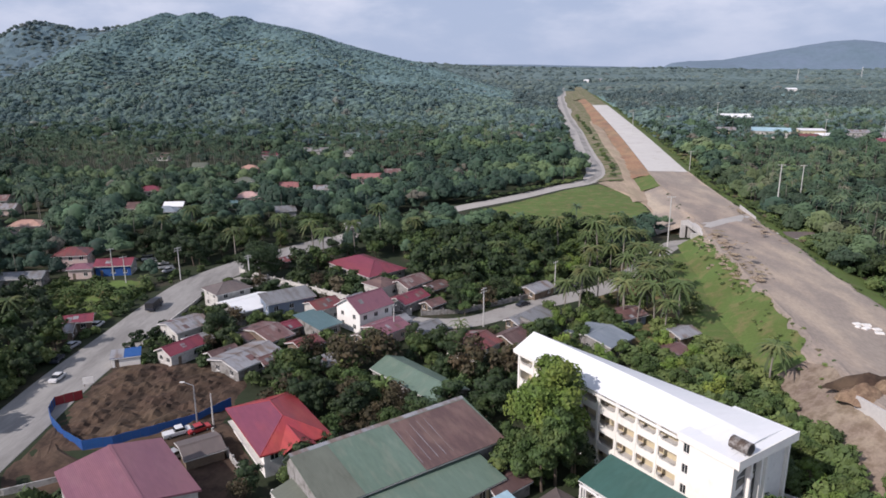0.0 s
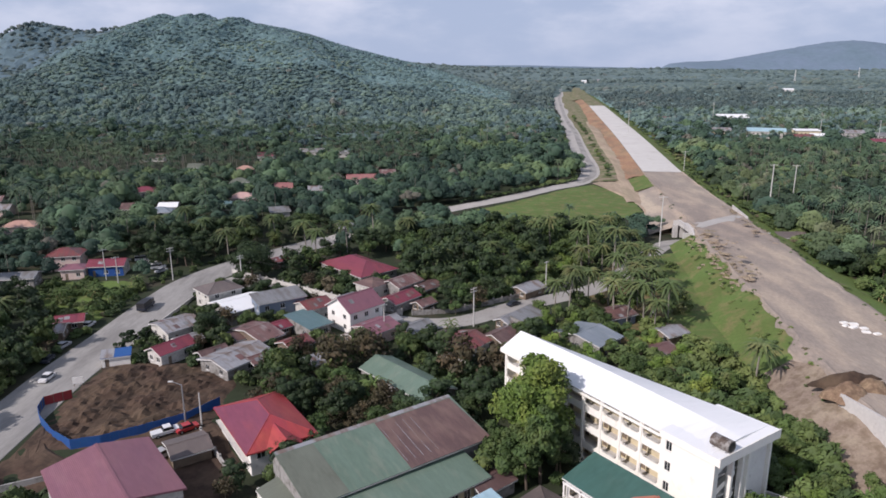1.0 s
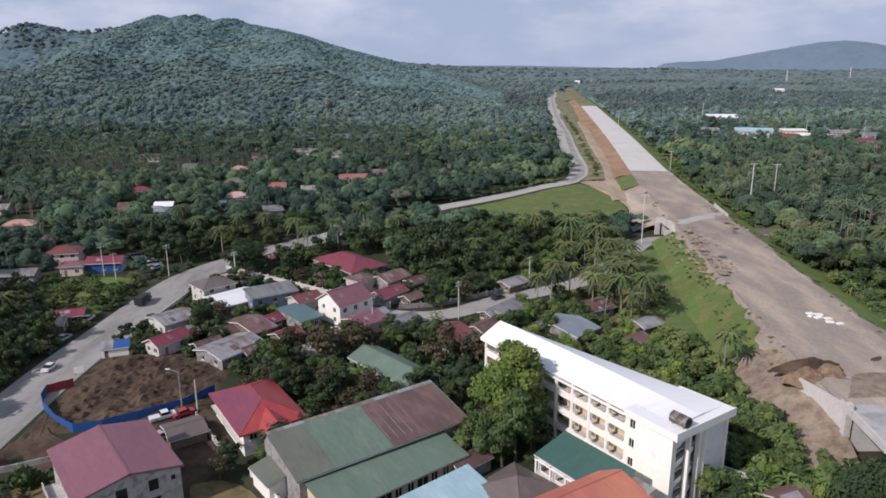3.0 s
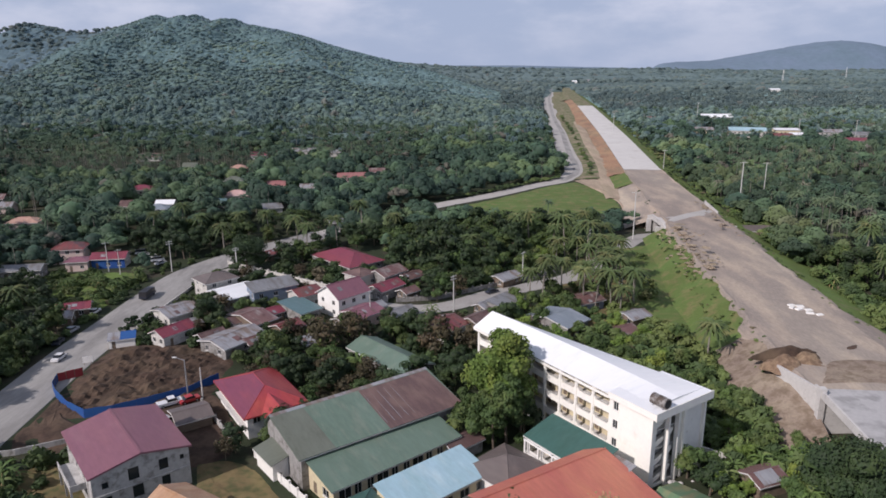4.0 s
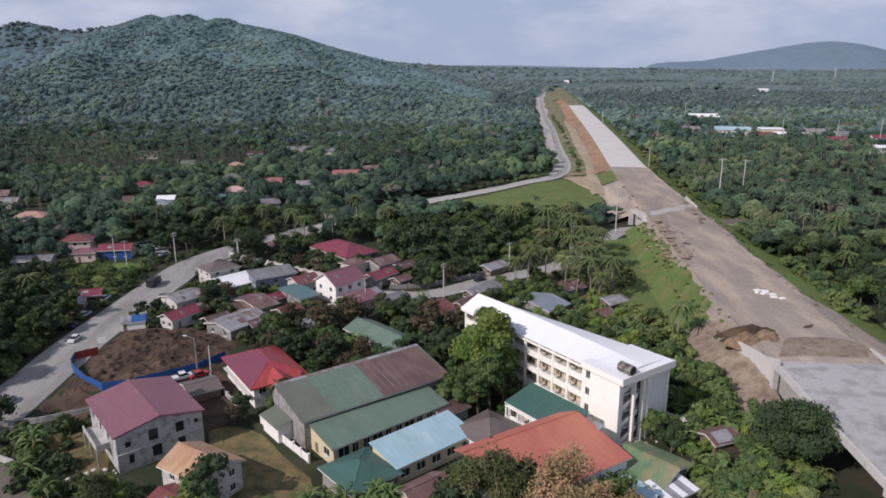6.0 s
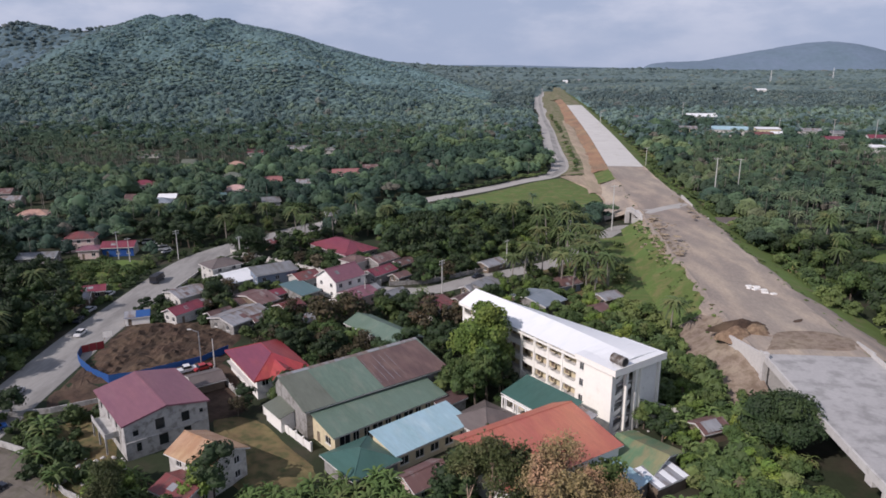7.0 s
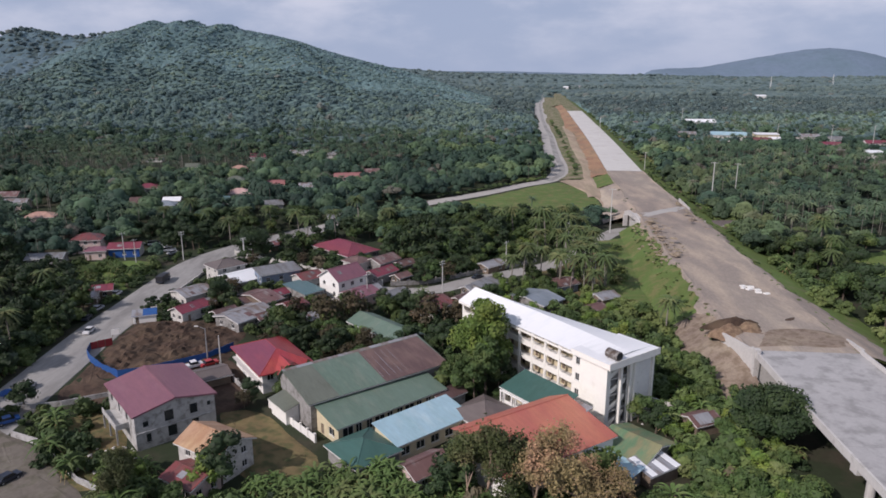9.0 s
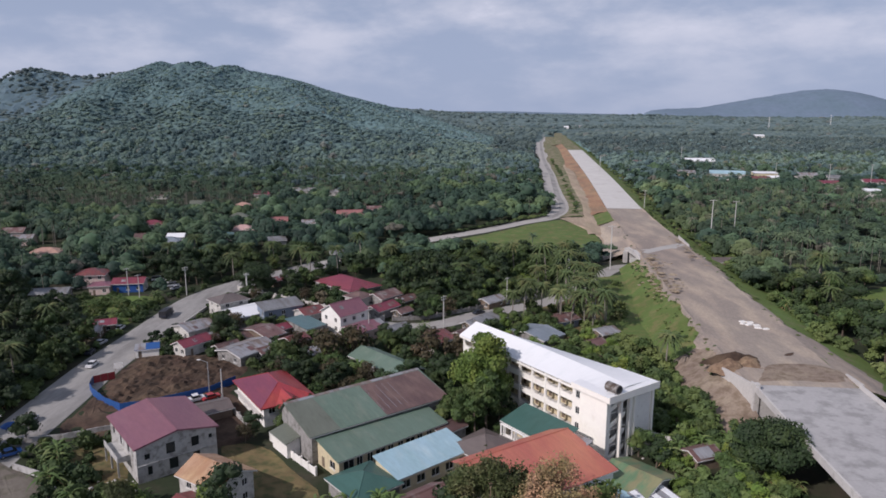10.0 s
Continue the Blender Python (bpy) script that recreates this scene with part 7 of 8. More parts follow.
for poly, gap, size, palm_share in WOODED:
    px, py = [p[0] for p in poly], [p[1] for p in poly]
    for gx in np.arange(min(px), max(px), gap):
        for gy in np.arange(min(py), max(py), gap):
            x, y = gx + rng.uniform(-0.42, 0.42) * gap, gy + rng.uniform(-0.42, 0.42) * gap
            if not inside(x, y, poly) or not free_of(x, y, 2.6 * size):
                continue
            if rng.random() < palm_share:
                plant(palms[int(rng.integers(0, 3))], x, y, 0.85 + 0.25 * rng.random())
            else:
                pool = light_kinds if size >= 1 and x < 110 else kinds[:4] if x > 110 else [*kinds[:2], *garden] if x > 24 or (y < 105 and x > 0) else kinds[:4]
                if x < -86 or (size < 0.65 and x < 24 and y > 94):
                    pool = [pool[2], pool[3], pool[2], pool[int(rng.integers(0, 4))]] if x < -86 else [kinds[4], kinds[3], kinds[0], kinds[2]]  # dark beside the road, mixed and dry in the village
                plant(pool[int(rng.integers(0, 4))], x, y, size * (0.7 + 0.55 * rng.random()))

# models that were never set out
for kind in [*kinds, *light_kinds, *garden, *palms, *bananas, *shrubs]:
    if kind not in used:
        for ob in [*kind.children_recursive, kind]:
            bpy.data.objects.remove(ob)

# ---- woodland in the distance ----


def scatter(name, templates, places, mat, label, category):
    """Many trees as one mesh of stuff. places: rows of x, y, z, width, height, turn, template."""
    vs, fs, tints, n = [], [], [], 0
    for t, (tv, tf) in enumerate(templates):
        rows = places[places[:, 6] == t]
        if not len(rows):
            continue
        c, s = np.cos(rows[:, 5])[:, None], np.sin(rows[:, 5])[:, None]
        x = (tv[None, :, 0] * c - tv[None, :, 1] * s) * rows[:, 3:4] + rows[:, 0:1]
        y = (tv[None, :, 0] * s + tv[None, :, 1] * c) * rows[:, 3:4] + rows[:, 1:2]
        z = tv[None, :, 2] * rows[:, 4:5] + rows[:, 2:3]
        vs.append(np.stack([x, y, z], -1).reshape(-1, 3))
        fs.append((tf[None] + (n + np.arange(len(rows))[:, None, None] * len(tv))).reshape(-1, 3))
        n += len(rows) * len(tv)
        stand = np.clip(0.42 + 0.45 * wavy(rows[:, 0], rows[:, 1], 23, 1.0) + 0.25 * wavy(rows[:, 0], rows[:, 1], 70, 2.0), 0, 1)
        tint = np.where(rng.random(len(rows)) < 0.02, 0.97, np.clip(0.56 * rng.random(len(rows)) ** 1.15 + 0.50 * stand - 0.08, 0, 0.9))
        tints.append(np.repeat(tint, len(tv)))
    me = np_mesh(name, np.concatenate(vs), np.concatenate(fs), mat)
    me.attributes.new("tree_tint", "FLOAT", "POINT").data.foreach_set("value", np.concatenate(tints).astype(np.float32))
    return tagged(new(name, me), label, category, "", "stuff")


scatter("roadside_debris", BUSH, np.array(debris), M["track"], "dry straw and rubble along the gravel edges", "debris")
scatter("undergrowth", BUSH, bush_rows, M["undergrowth"], "leafy green undergrowth along the embankment and among the houses", "undergrowth")


def spray(centre, radius, n, size, r, flat, tilt):
    """Single leaf tips over a lobe, mostly on its upper side."""
    d = unit(n, r)
    d[:, 2] = np.abs(d[:, 2]) * np.where(r.random(n) < 0.85, 1, -0.6)
    p = centre + d * radius * (0.9 + 0.3 * r.random((n, 1))) * np.array([1, 1, flat])
    nrm = d + np.array([0, 0, 0.25]) + tilt * unit(n, r)
    nrm /= np.linalg.norm(nrm, axis=1)[:, None]
    a = np.cross(nrm, unit(n, r))
    a /= np.linalg.norm(a, axis=1)[:, None] + 1e-9
    b = np.cross(nrm, a)
    w = size * (0.6 + 0.8 * r.random((n, 1)))
    v = np.stack([p + a * w, p - a * 0.5 * w + b * 0.8 * w, p - a * 0.5 * w - b * 0.8 * w], 1).reshape(-1, 3)
    return v, np.arange(3 * n).reshape(-1, 3)


def dome(base, centre, radius, r, flat, rough):
    """A lobe without its underside."""
    v, f = lump(base, centre, radius, r, flat, rough)
    keep = v[f][:, :, 2].mean(1) > centre[2] - 0.45 * radius * flat
    return v, f[keep]


def far_template(seed, lobes, tips, size, form="round", base=ICO1, rough=0.16, tilt=0.5):
    """A tree seen from afar, one metre wide and high: lobes at unequal heights, fringed with leaf tips."""
    r = np.random.default_rng(seed)
    pieces = []
    for k in range(lobes):
        a, s = 2.4 * k + r.random(), math.sqrt((k + 0.4 * r.random()) / lobes)
        if form == "flat":
            c, rad, flat = np.array([0.40 * s * math.cos(a), 0.40 * s * math.sin(a), 0.72 + 0.12 * r.random() - 0.12 * s]), 0.20 + 0.08 * r.random(), 0.55
        elif form == "tall":
            c, rad, flat = np.array([0.22 * s * math.cos(a), 0.22 * s * math.sin(a), 0.38 + 0.44 * (1 - k / lobes)]), 0.20 + 0.12 * r.random(), 0.9
        else:
            c, rad, flat = np.array([0.36 * s * math.cos(a), 0.36 * s * math.sin(a), 0.66 - 0.3 * s + 0.12 * r.random()]), 0.21 + 0.12 * r.random(), 0.85
        pieces.append(dome(base, c, rad * 0.92, r, flat, rough))
        if tips:
            pieces.append(spray(c, rad, tips, size, r, flat, tilt))
    return join(pieces)


def far_palm(seed, fronds=17, segs=3):
    r = np.random.default_rng(seed)
    v, f = palm_crown(r, fronds, 1.0, segs)
    v[:, :2] *= 0.95
    trunk = Geo().tube((0, 0, 0), (0.05, 0.03, 1), 0.030, 0.020, 4, cap=False)
    tv, tf = np.array(trunk.v), np.array([t for q in trunk.f for t in ((q[0], q[1], q[2]), (q[0], q[2], q[3]))])
    v[:, 2] = v[:, 2] * 0.33 + 1.0
    return (v, f), (tv, tf)


MID = [far_template(60, 7, 46, 0.05), far_template(61, 6, 50, 0.052), far_template(62, 8, 40, 0.048, "flat"), far_template(63, 5, 58, 0.055, "tall"), far_template(64, 8, 42, 0.05)]
MIDFAR = [far_template(65, 4, 26, 0.085), far_template(66, 3, 32, 0.095), far_template(67, 4, 24, 0.085, "tall"), far_template(68, 5, 22, 0.08, "flat")]
MIST = [far_template(95 + k, 3, 14, 0.12, "tall" if k == 2 else "round") for k in range(4)]
FAR = [far_template(70 + k, 2, 8, 0.11, rough=0.09, tilt=0.25) for k in range(4)]
for v, _ in FAR:
    v[:, 2] = 0.58 + (v[:, 2] - 0.58) * 0.62
VERY = [far_template(80 + k, 2, 0, 0.3, rough=0.1) for k in range(3)]
PALM_PARTS = [far_palm(90 + k) for k in range(3)]


def clear_of(p, gap):
    """True where no road, house or field stands."""
    ok = np.ones(len(p), bool)
    for line, w in ((LEFT_LINE[LEFT_LINE[:, 1] < 270], 12.0), (LEFT_LINE[(LEFT_LINE[:, 1] >= 266) & (LEFT_LINE[:, 1] < 470)], 9.0), (LEFT_LINE[LEFT_LINE[:, 1] >= 466], 12.5), (STREET_LINE, 7.0), (LEFT_LINE[(LEFT_LINE[:, 0] > 10) & (LEFT_LINE[:, 1] > 262)] - np.array([0, 11.0]), 10.0)):
        near = ((p[:, None, :] - line[None, ::2, :2]) ** 2).sum(-1).min(1)
        ok &= near > w * w
    d = ((p[:, None, :] - HW[None, ::2, :2]) ** 2).sum(-1)
    ok &= np.sqrt(d.min(1)) > np.where(p[:, 0] > np.interp(p[:, 1], HW[:, 1], HW[:, 0]), HALF + 13.0, HALF + 11.0)
    between = (p[:, 1] > 400) & (p[:, 1] < 1700) & (p[:, 0] > np.interp(p[:, 1], LEFT_LINE[:, 1], LEFT_LINE[:, 0])) & (p[:, 0] < np.interp(p[:, 1], HW[:, 1], HW[:, 0]))
    ok &= ~between
    for a, b, c in KEEP_OUT:
        dy = p[:, 1] - b
        reach = np.where(dy < 0, c + 3.0, c)
        ok &= ((p[:, 0] - a) / (c * 0.85 + gap * 0.25)) ** 2 + (dy / reach) ** 2 > 1
    for poly in OPEN:
        q = np.array(poly)
        close = (p[:, 0] > q[:, 0].min()) & (p[:, 0] < q[:, 0].max()) & (p[:, 1] > q[:, 1].min()) & (p[:, 1] < q[:, 1].max()) & ok
        for k in np.nonzero(close)[0]:
            ok[k] = not inside(p[k, 0], p[k, 1], poly)
    return ok


def spread(y0, y1, gap, left, right, clear=True):
    """A shaken grid of free places between two slanting limits (x as a share of y + 60)."""
    out = []
    for gy in np.arange(y0, y1, gap):
        for gx in np.arange(left * (gy + 60), right * (gy + 60), gap):
            x, y = gx + rng.uniform(-0.45, 0.45) * gap, gy + rng.uniform(-0.45, 0.45) * gap
            out.append((x, y))
    p = np.array(out)
    return p[clear_of(p, gap)]


def rows_for(p, w0, w1, h0, h1, count):
    n = len(p)
    size = np.clip(rng.random(n) ** 1.3 * (1 + 0.45 * wavy(p[:, 0], p[:, 1], 27, 3.0)), 0, 1.25)
    big = np.where((rng.random(n) < 0.05) & (p[:, 1] > 420) & (p[:, 1] < 900), 1.4, 1.0)
    return np.stack([p[:, 0], p[:, 1], height(p[:, 0], p[:, 1]) - 0.3, big * (w0 + (w1 - w0) * size), big * (h0 + (h1 - h0) * (0.6 * size + 0.4 * rng.random(n))), rng.random(n) * 6.28, rng.integers(0, count, n)], 1)


def planted(p):
    """True where the trees set one by one already stand."""
    ok = np.zeros(len(p), bool)
    for poly, *_ in WOODED:
        ok |= np.array([inside(x, y, poly) for x, y in p])
    return ok


# groves of planted palms: outline, share of palms, height of what grows under them
GROVES = [([(148, 226), (200, 226), (330, 330), (420, 520), (215, 520), (172, 350)], 0.46, 0.72),
          ([(-330, 405), (-95, 425), (-110, 530), (-400, 560)], 0.72, 0.8),
          ([(-110, 470), (-20, 450), (10, 640), (-150, 760)], 0.45, 0.8),
          ([(230, 560), (480, 640), (700, 1000), (330, 900)], 0.35, 1.0),
          ([(-300, 215), (-96, 240), (-60, 330), (-200, 400), (-330, 400)], 0.24, 1.0)]


def grove_of(p):
    """For each place the share of palms and the height of the growth under them."""
    share, under = np.full(len(p), 0.07), np.ones(len(p))
    for poly, a, b in GROVES:
        hit = np.array([inside(x, y, poly) for x, y in p])
        share[hit], under[hit] = a, b
    return share, under


mid = np.concatenate([spread(215, 430, 6.8, -0.69, 0.74), spread(430, 720, 8.4, -0.68, 0.73)])
mid = mid[~planted(mid) & ((mid[:, 0] < -95) | (mid[:, 1] > 238) | (mid[:, 0] > 130))]
share, under = grove_of(mid)
is_palm = rng.random(len(mid)) < share * np.clip(1 + 0.8 * wavy(mid[:, 0], mid[:, 1], 40, 0.7), 0.3, 1.25)


def before_houses(rows):
    """Garden trees on the village side of a house stay lower the nearer they stand to it."""
    for a, b, c in KEEP_OUT:
        if b < 250:
            continue
        d = b - rows[:, 1]
        x = a - (a - 5.0) * d / (b + 20.0)
        close = (d > 0) & (d < 75) & (np.abs(rows[:, 0] - x) < 0.7 * c + 1.5)
        rows[:, 4] = np.where(close, np.minimum(rows[:, 4], 3.4 + 0.165 * d), rows[:, 4])
        rows[:, 3] = np.where(close, np.minimum(rows[:, 3], 3.5 + 0.16 * d), rows[:, 3])
    return rows


def low_rows(rows, shrink):
    rows[:, 4] *= shrink
    rows[:, 3] *= 0.55 + 0.45 * shrink
    return before_houses(rows)


near = ~is_palm & (mid[:, 1] < 430)
rest = ~is_palm & (mid[:, 1] >= 430)
# farther trees more often take the palette with haze mixed into it
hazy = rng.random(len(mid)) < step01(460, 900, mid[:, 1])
# most near trees east of the highway get the cloud-shaded palette
deep = near & ~hazy & (mid[:, 0] > 120) & (rng.random(len(mid)) < 0.8)
scatter("dark_woodland", MID, low_rows(rows_for(mid[deep], 4.4, 12.5, 5.0, 14.0, 5), under[deep]), M["wood_clouded"], "dense woodland east of the highway, coloured as under cloud shade", "woodland")
near &= ~deep
scatter("woodland", MID, low_rows(rows_for(mid[near & ~hazy], 4.4, 12.5, 5.0, 14.0, 5), under[near & ~hazy]), M["wood_mid"], "mixed green woodland round the village", "woodland")
scatter("woodland_behind", MIDFAR, low_rows(rows_for(mid[rest & ~hazy], 5.0, 13.5, 5.5, 14.5, 4), under[rest & ~hazy]), M["wood_mid"], "mixed green woodland behind the village", "woodland")
misty = spread(720, 960, 9.6, -0.68, 0.73)
scatter("grey_woodland", MIDFAR, low_rows(rows_for(mid[~is_palm & hazy], 5.0, 13.5, 5.5, 14.0, 4), under[~is_palm & hazy]), M["wood_mist"], "woodland towards the hill, greyed with painted haze", "woodland")
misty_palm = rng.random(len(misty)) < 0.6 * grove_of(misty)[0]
scatter("grey_woodland_far", MIST, rows_for(misty[~misty_palm], 6.0, 14.0, 6.5, 13.5, 4), M["wood_mist"], "woodland at the foot of the hill, greyed with painted haze", "woodland")
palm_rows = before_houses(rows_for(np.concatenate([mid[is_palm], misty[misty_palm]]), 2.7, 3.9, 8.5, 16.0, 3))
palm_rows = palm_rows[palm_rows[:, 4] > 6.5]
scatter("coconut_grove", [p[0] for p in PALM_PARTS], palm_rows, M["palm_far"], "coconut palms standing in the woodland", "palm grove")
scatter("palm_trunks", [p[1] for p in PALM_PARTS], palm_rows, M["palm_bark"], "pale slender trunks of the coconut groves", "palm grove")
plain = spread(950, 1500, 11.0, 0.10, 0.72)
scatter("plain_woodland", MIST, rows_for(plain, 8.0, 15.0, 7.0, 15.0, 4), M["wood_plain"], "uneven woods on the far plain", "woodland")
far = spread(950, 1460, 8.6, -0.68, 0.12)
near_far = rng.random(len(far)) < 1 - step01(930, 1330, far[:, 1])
scatter("far_green_woodland", FAR, rows_for(far[near_far], 9.0, 14.0, 9.0, 11.5, 4), M["wood_mist"], "woods at the foot of the hill, greyed with painted haze", "woodland")
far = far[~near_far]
# the upper hill draws more from the bluest palette, haze painted in
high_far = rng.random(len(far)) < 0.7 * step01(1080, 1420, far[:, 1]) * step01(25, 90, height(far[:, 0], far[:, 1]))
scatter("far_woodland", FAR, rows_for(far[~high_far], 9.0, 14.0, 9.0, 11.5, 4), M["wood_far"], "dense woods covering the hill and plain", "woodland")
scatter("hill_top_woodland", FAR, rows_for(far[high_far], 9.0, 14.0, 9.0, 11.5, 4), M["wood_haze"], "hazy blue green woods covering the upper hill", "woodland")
scrub = []
for y in np.arange(215, 1060, 2.6):
    c = float(np.interp(y, HW[:, 1], HW[:, 0]))
    for lo, hi, count in ((HALF + (14.0 if y < 340 else 8.0), HALF + 20.0, 2 if y < 500 else 1),):
        scrub += [(c + rng.uniform(lo, hi), y + rng.uniform(-1.5, 1.5)) for _ in range(count)]
    if 420 < y < 900:
        a = float(np.interp(y, LEFT_LINE[:, 1], LEFT_LINE[:, 0]))
        scrub.append((a - rng.uniform(9.5, 15.0), y))
        if rng.random() < 0.35:
            scrub.append((a + rng.uniform(9.5, 12.5), y))
for x in np.arange(12, 84, 1.8):
    scrub.append((x, float(np.interp(x, LEFT_LINE[:, 0], LEFT_LINE[:, 1])) + rng.uniform(6.5, 10.0)))
scrub = np.array([p for p in scrub if not in_box(p[0], p[1], 1.0)])
scrub_rows = rows_for(scrub, 2.6, 5.5, 1.6, 4.2, 4)
scrub_rows[:, 2] = [bank_z(x, y) - 0.2 for x, y in scrub]
scatter("roadside_scrub", MIDFAR, scrub_rows, M["undergrowth"], "low green scrub along the highway and the road", "scrub")
ends = np.array([(x, y) for x in np.arange(300, 410, 8.0) for y in (1968.0, 1978.0, 1990.0)])
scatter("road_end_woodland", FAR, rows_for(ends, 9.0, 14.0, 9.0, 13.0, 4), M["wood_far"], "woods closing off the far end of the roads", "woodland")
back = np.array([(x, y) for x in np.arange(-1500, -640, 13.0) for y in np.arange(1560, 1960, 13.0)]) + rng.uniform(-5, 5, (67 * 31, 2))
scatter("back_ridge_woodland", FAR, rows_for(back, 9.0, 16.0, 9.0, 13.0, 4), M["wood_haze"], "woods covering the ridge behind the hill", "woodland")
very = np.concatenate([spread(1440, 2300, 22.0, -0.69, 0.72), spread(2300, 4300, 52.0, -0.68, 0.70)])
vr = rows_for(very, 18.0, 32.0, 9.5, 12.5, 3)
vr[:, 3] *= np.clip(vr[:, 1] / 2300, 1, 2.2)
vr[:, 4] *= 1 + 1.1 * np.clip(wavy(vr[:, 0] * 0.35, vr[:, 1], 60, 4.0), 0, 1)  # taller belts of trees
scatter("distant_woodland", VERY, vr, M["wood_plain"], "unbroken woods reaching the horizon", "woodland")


def canopy(name, y0, y1, step, left, right, top, label, mat="wood_far"):
    """The closed leafy canopy between the single trees: an uneven sheet well above the ground, open over roads and houses."""
    ny = int((y1 - y0) / step) + 1
    nx = int((right - left) * (0.5 * (y0 + y1) + 60) / step) + 1
    yy = np.linspace(y0, y1, ny)[:, None] + rng.uniform(-0.35, 0.35, (ny, nx)) * step
    xx = (left + (right - left) * np.linspace(0, 1, nx)[None]) * (yy + 60) + rng.uniform(-0.35, 0.35, (ny, nx)) * step
    p = np.stack([xx.ravel(), yy.ravel()], 1)
    z = height(p[:, 0], p[:, 1]) + top * (0.45 + 0.5 * rng.random(len(p)) + 0.15 * wavy(p[:, 0], p[:, 1], 25)) * (0.25 + 0.75 * step01(640, 800, p[:, 1]))
    ok = clear_of(p, step * 2)
    z = np.where(ok, z, height(p[:, 0], p[:, 1]) - 0.6)
    ok = ok.reshape(ny, nx)
    k = (np.arange(ny - 1)[:, None] * nx + np.arange(nx - 1))
    good = ok[:-1, :-1] | ok[1:, :-1] | ok[:-1, 1:] | ok[1:, 1:]
    k = k[good]
    f = np.concatenate([np.stack([k, k + 1, k + nx + 1], 1), np.stack([k, k + nx + 1, k + nx], 1)])
    me = np_mesh(name, np.column_stack([p, z]), f, M[mat], False)
    me.attributes.new("tree_tint", "FLOAT", "POINT").data.foreach_set("value", (0.6 * rng.random(len(p))).astype(np.float32))
    return tagged(new(name, me), label, "woodland", "", "stuff")


# canopy sheets share the haze-tinted palettes of the trees above them
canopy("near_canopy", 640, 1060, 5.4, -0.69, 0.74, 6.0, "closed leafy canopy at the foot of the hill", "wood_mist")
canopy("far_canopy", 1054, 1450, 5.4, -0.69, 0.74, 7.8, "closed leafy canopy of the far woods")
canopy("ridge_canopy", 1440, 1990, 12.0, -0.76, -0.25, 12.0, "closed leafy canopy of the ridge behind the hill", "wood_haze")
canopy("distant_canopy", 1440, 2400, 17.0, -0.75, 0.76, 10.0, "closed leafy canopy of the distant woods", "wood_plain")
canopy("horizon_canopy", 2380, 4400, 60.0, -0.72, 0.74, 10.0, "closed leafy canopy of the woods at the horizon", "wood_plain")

# ---- poles, walls, vehicles and small things ----


def utility_pole(x, y, tall, label, arms=2, lamp=False, z=None, turn=0.0, wide=1.1):
    t = thing("street_lamp" if lamp else "utility_pole", pose(x, y, float(height(x, y)) if z is None else z, 0, 0, turn), label, "street lamp" if lamp else "utility pole", "poles")
    part("post", Geo().tube((0, 0, -0.3), (0, 0, tall), 0.19 + max(0, tall - 12) * 0.008, 0.12 + max(0, tall - 12) * 0.006, 8), M["pole"] if not lamp else M["steel"], t)
    if lamp:
        part("arm", Geo().tube((0, 0, tall - 0.1), (-1.7, 0, tall + 0.6), 0.06, 0.05, 6), M["steel"], t)
        part("lamp_head", Geo().box(-2.5, -0.16, tall + 0.55, -1.6, 0.16, tall + 0.72), M["frame"], t)
    for k in range(arms):
        part("crossarm", Geo().box(-wide, -0.06, tall - 0.5 - 0.8 * k, wide, 0.06, tall - 0.36 - 0.8 * k), M["pole"], t)
        for s in (-0.9, -0.4, 0.4, 0.9):
            part("insulator", Geo().tube((s * wide, 0, tall - 0.36 - 0.8 * k), (s * wide, 0, tall - 0.12 - 0.8 * k), 0.06, 0.04, 6), M["frame"], t)
    return t


POLES = [(10.7, 171.5, 11.0, 2), (-12.5, 164.3, 9.0, 1), (-59.3, 201.7, 11.0, 1), (-60.6, 205.7, 10.5, 1), (-85.2, 213.3, 11.0, 2), (-101.4, 209.9, 9.0, 1), (-107.1, 213.8, 10.5, 1), (-58.6, 224.8, 9.0, 1),
         (34.0, 199.5, 10.0, 1), (62.0, 228.0, 10.5, 1), (61.5, 181.0, 10.0, 0)]
for x, y, tall, arms in POLES:
    utility_pole(x, y, tall, "grey concrete utility pole with wooden crossarms", arms, turn=45)
utility_pole(84.7, 251.2, 19.0, "tall steel power pole beside the underpass", 1, z=1.0, wide=1.6)
for x, y, tall in [(147.2, 298.0, 25.0), (170.4, 323.6, 21.0), (176.7, 648.5, 22.0), (152.9, 424.9, 15.0), (304.0, 775.2, 24.0), (377.1, 593.1, 20.0), (330, 600, 20), (296, 448, 14), (395, 560, 22)]:
    utility_pole(x, y, tall, "tall grey power line pole above the palms", 1, wide=1.8)
utility_pole(-47.4, 119.3, 9.0, "street lamp on a steel pole beside the blue hoarding", 0, True)
utility_pole(-44.5, 119.8, 7.0, "plain grey pole beside the blue hoarding", 0)
utility_pole(-82.0, 93.0, 8.0, "grey pole beside the earth lane", 1)
for x, y, tall in [(1141, 2279, 42), (1537, 2604, 46)]:
    t = thing("radio_mast", pose(x, y, float(height(x, y))), "white lattice radio mast above the far woods", "radio mast", "radio masts")
    for a, b in ((-1, -1), (1, -1), (1, 1), (-1, 1)):
        part("leg", Geo().tube((a * 2.0, b * 2.0, 0), (a * 0.6, b * 0.6, tall), 0.35, 0.25, 5), M["frame"], t)
    for k in range(6):
        h = tall * (k + 0.5) / 6
        part("brace", Geo().box(-1.6, -1.6, h, 1.6, 1.6, h + 0.5), M["frame"], t)

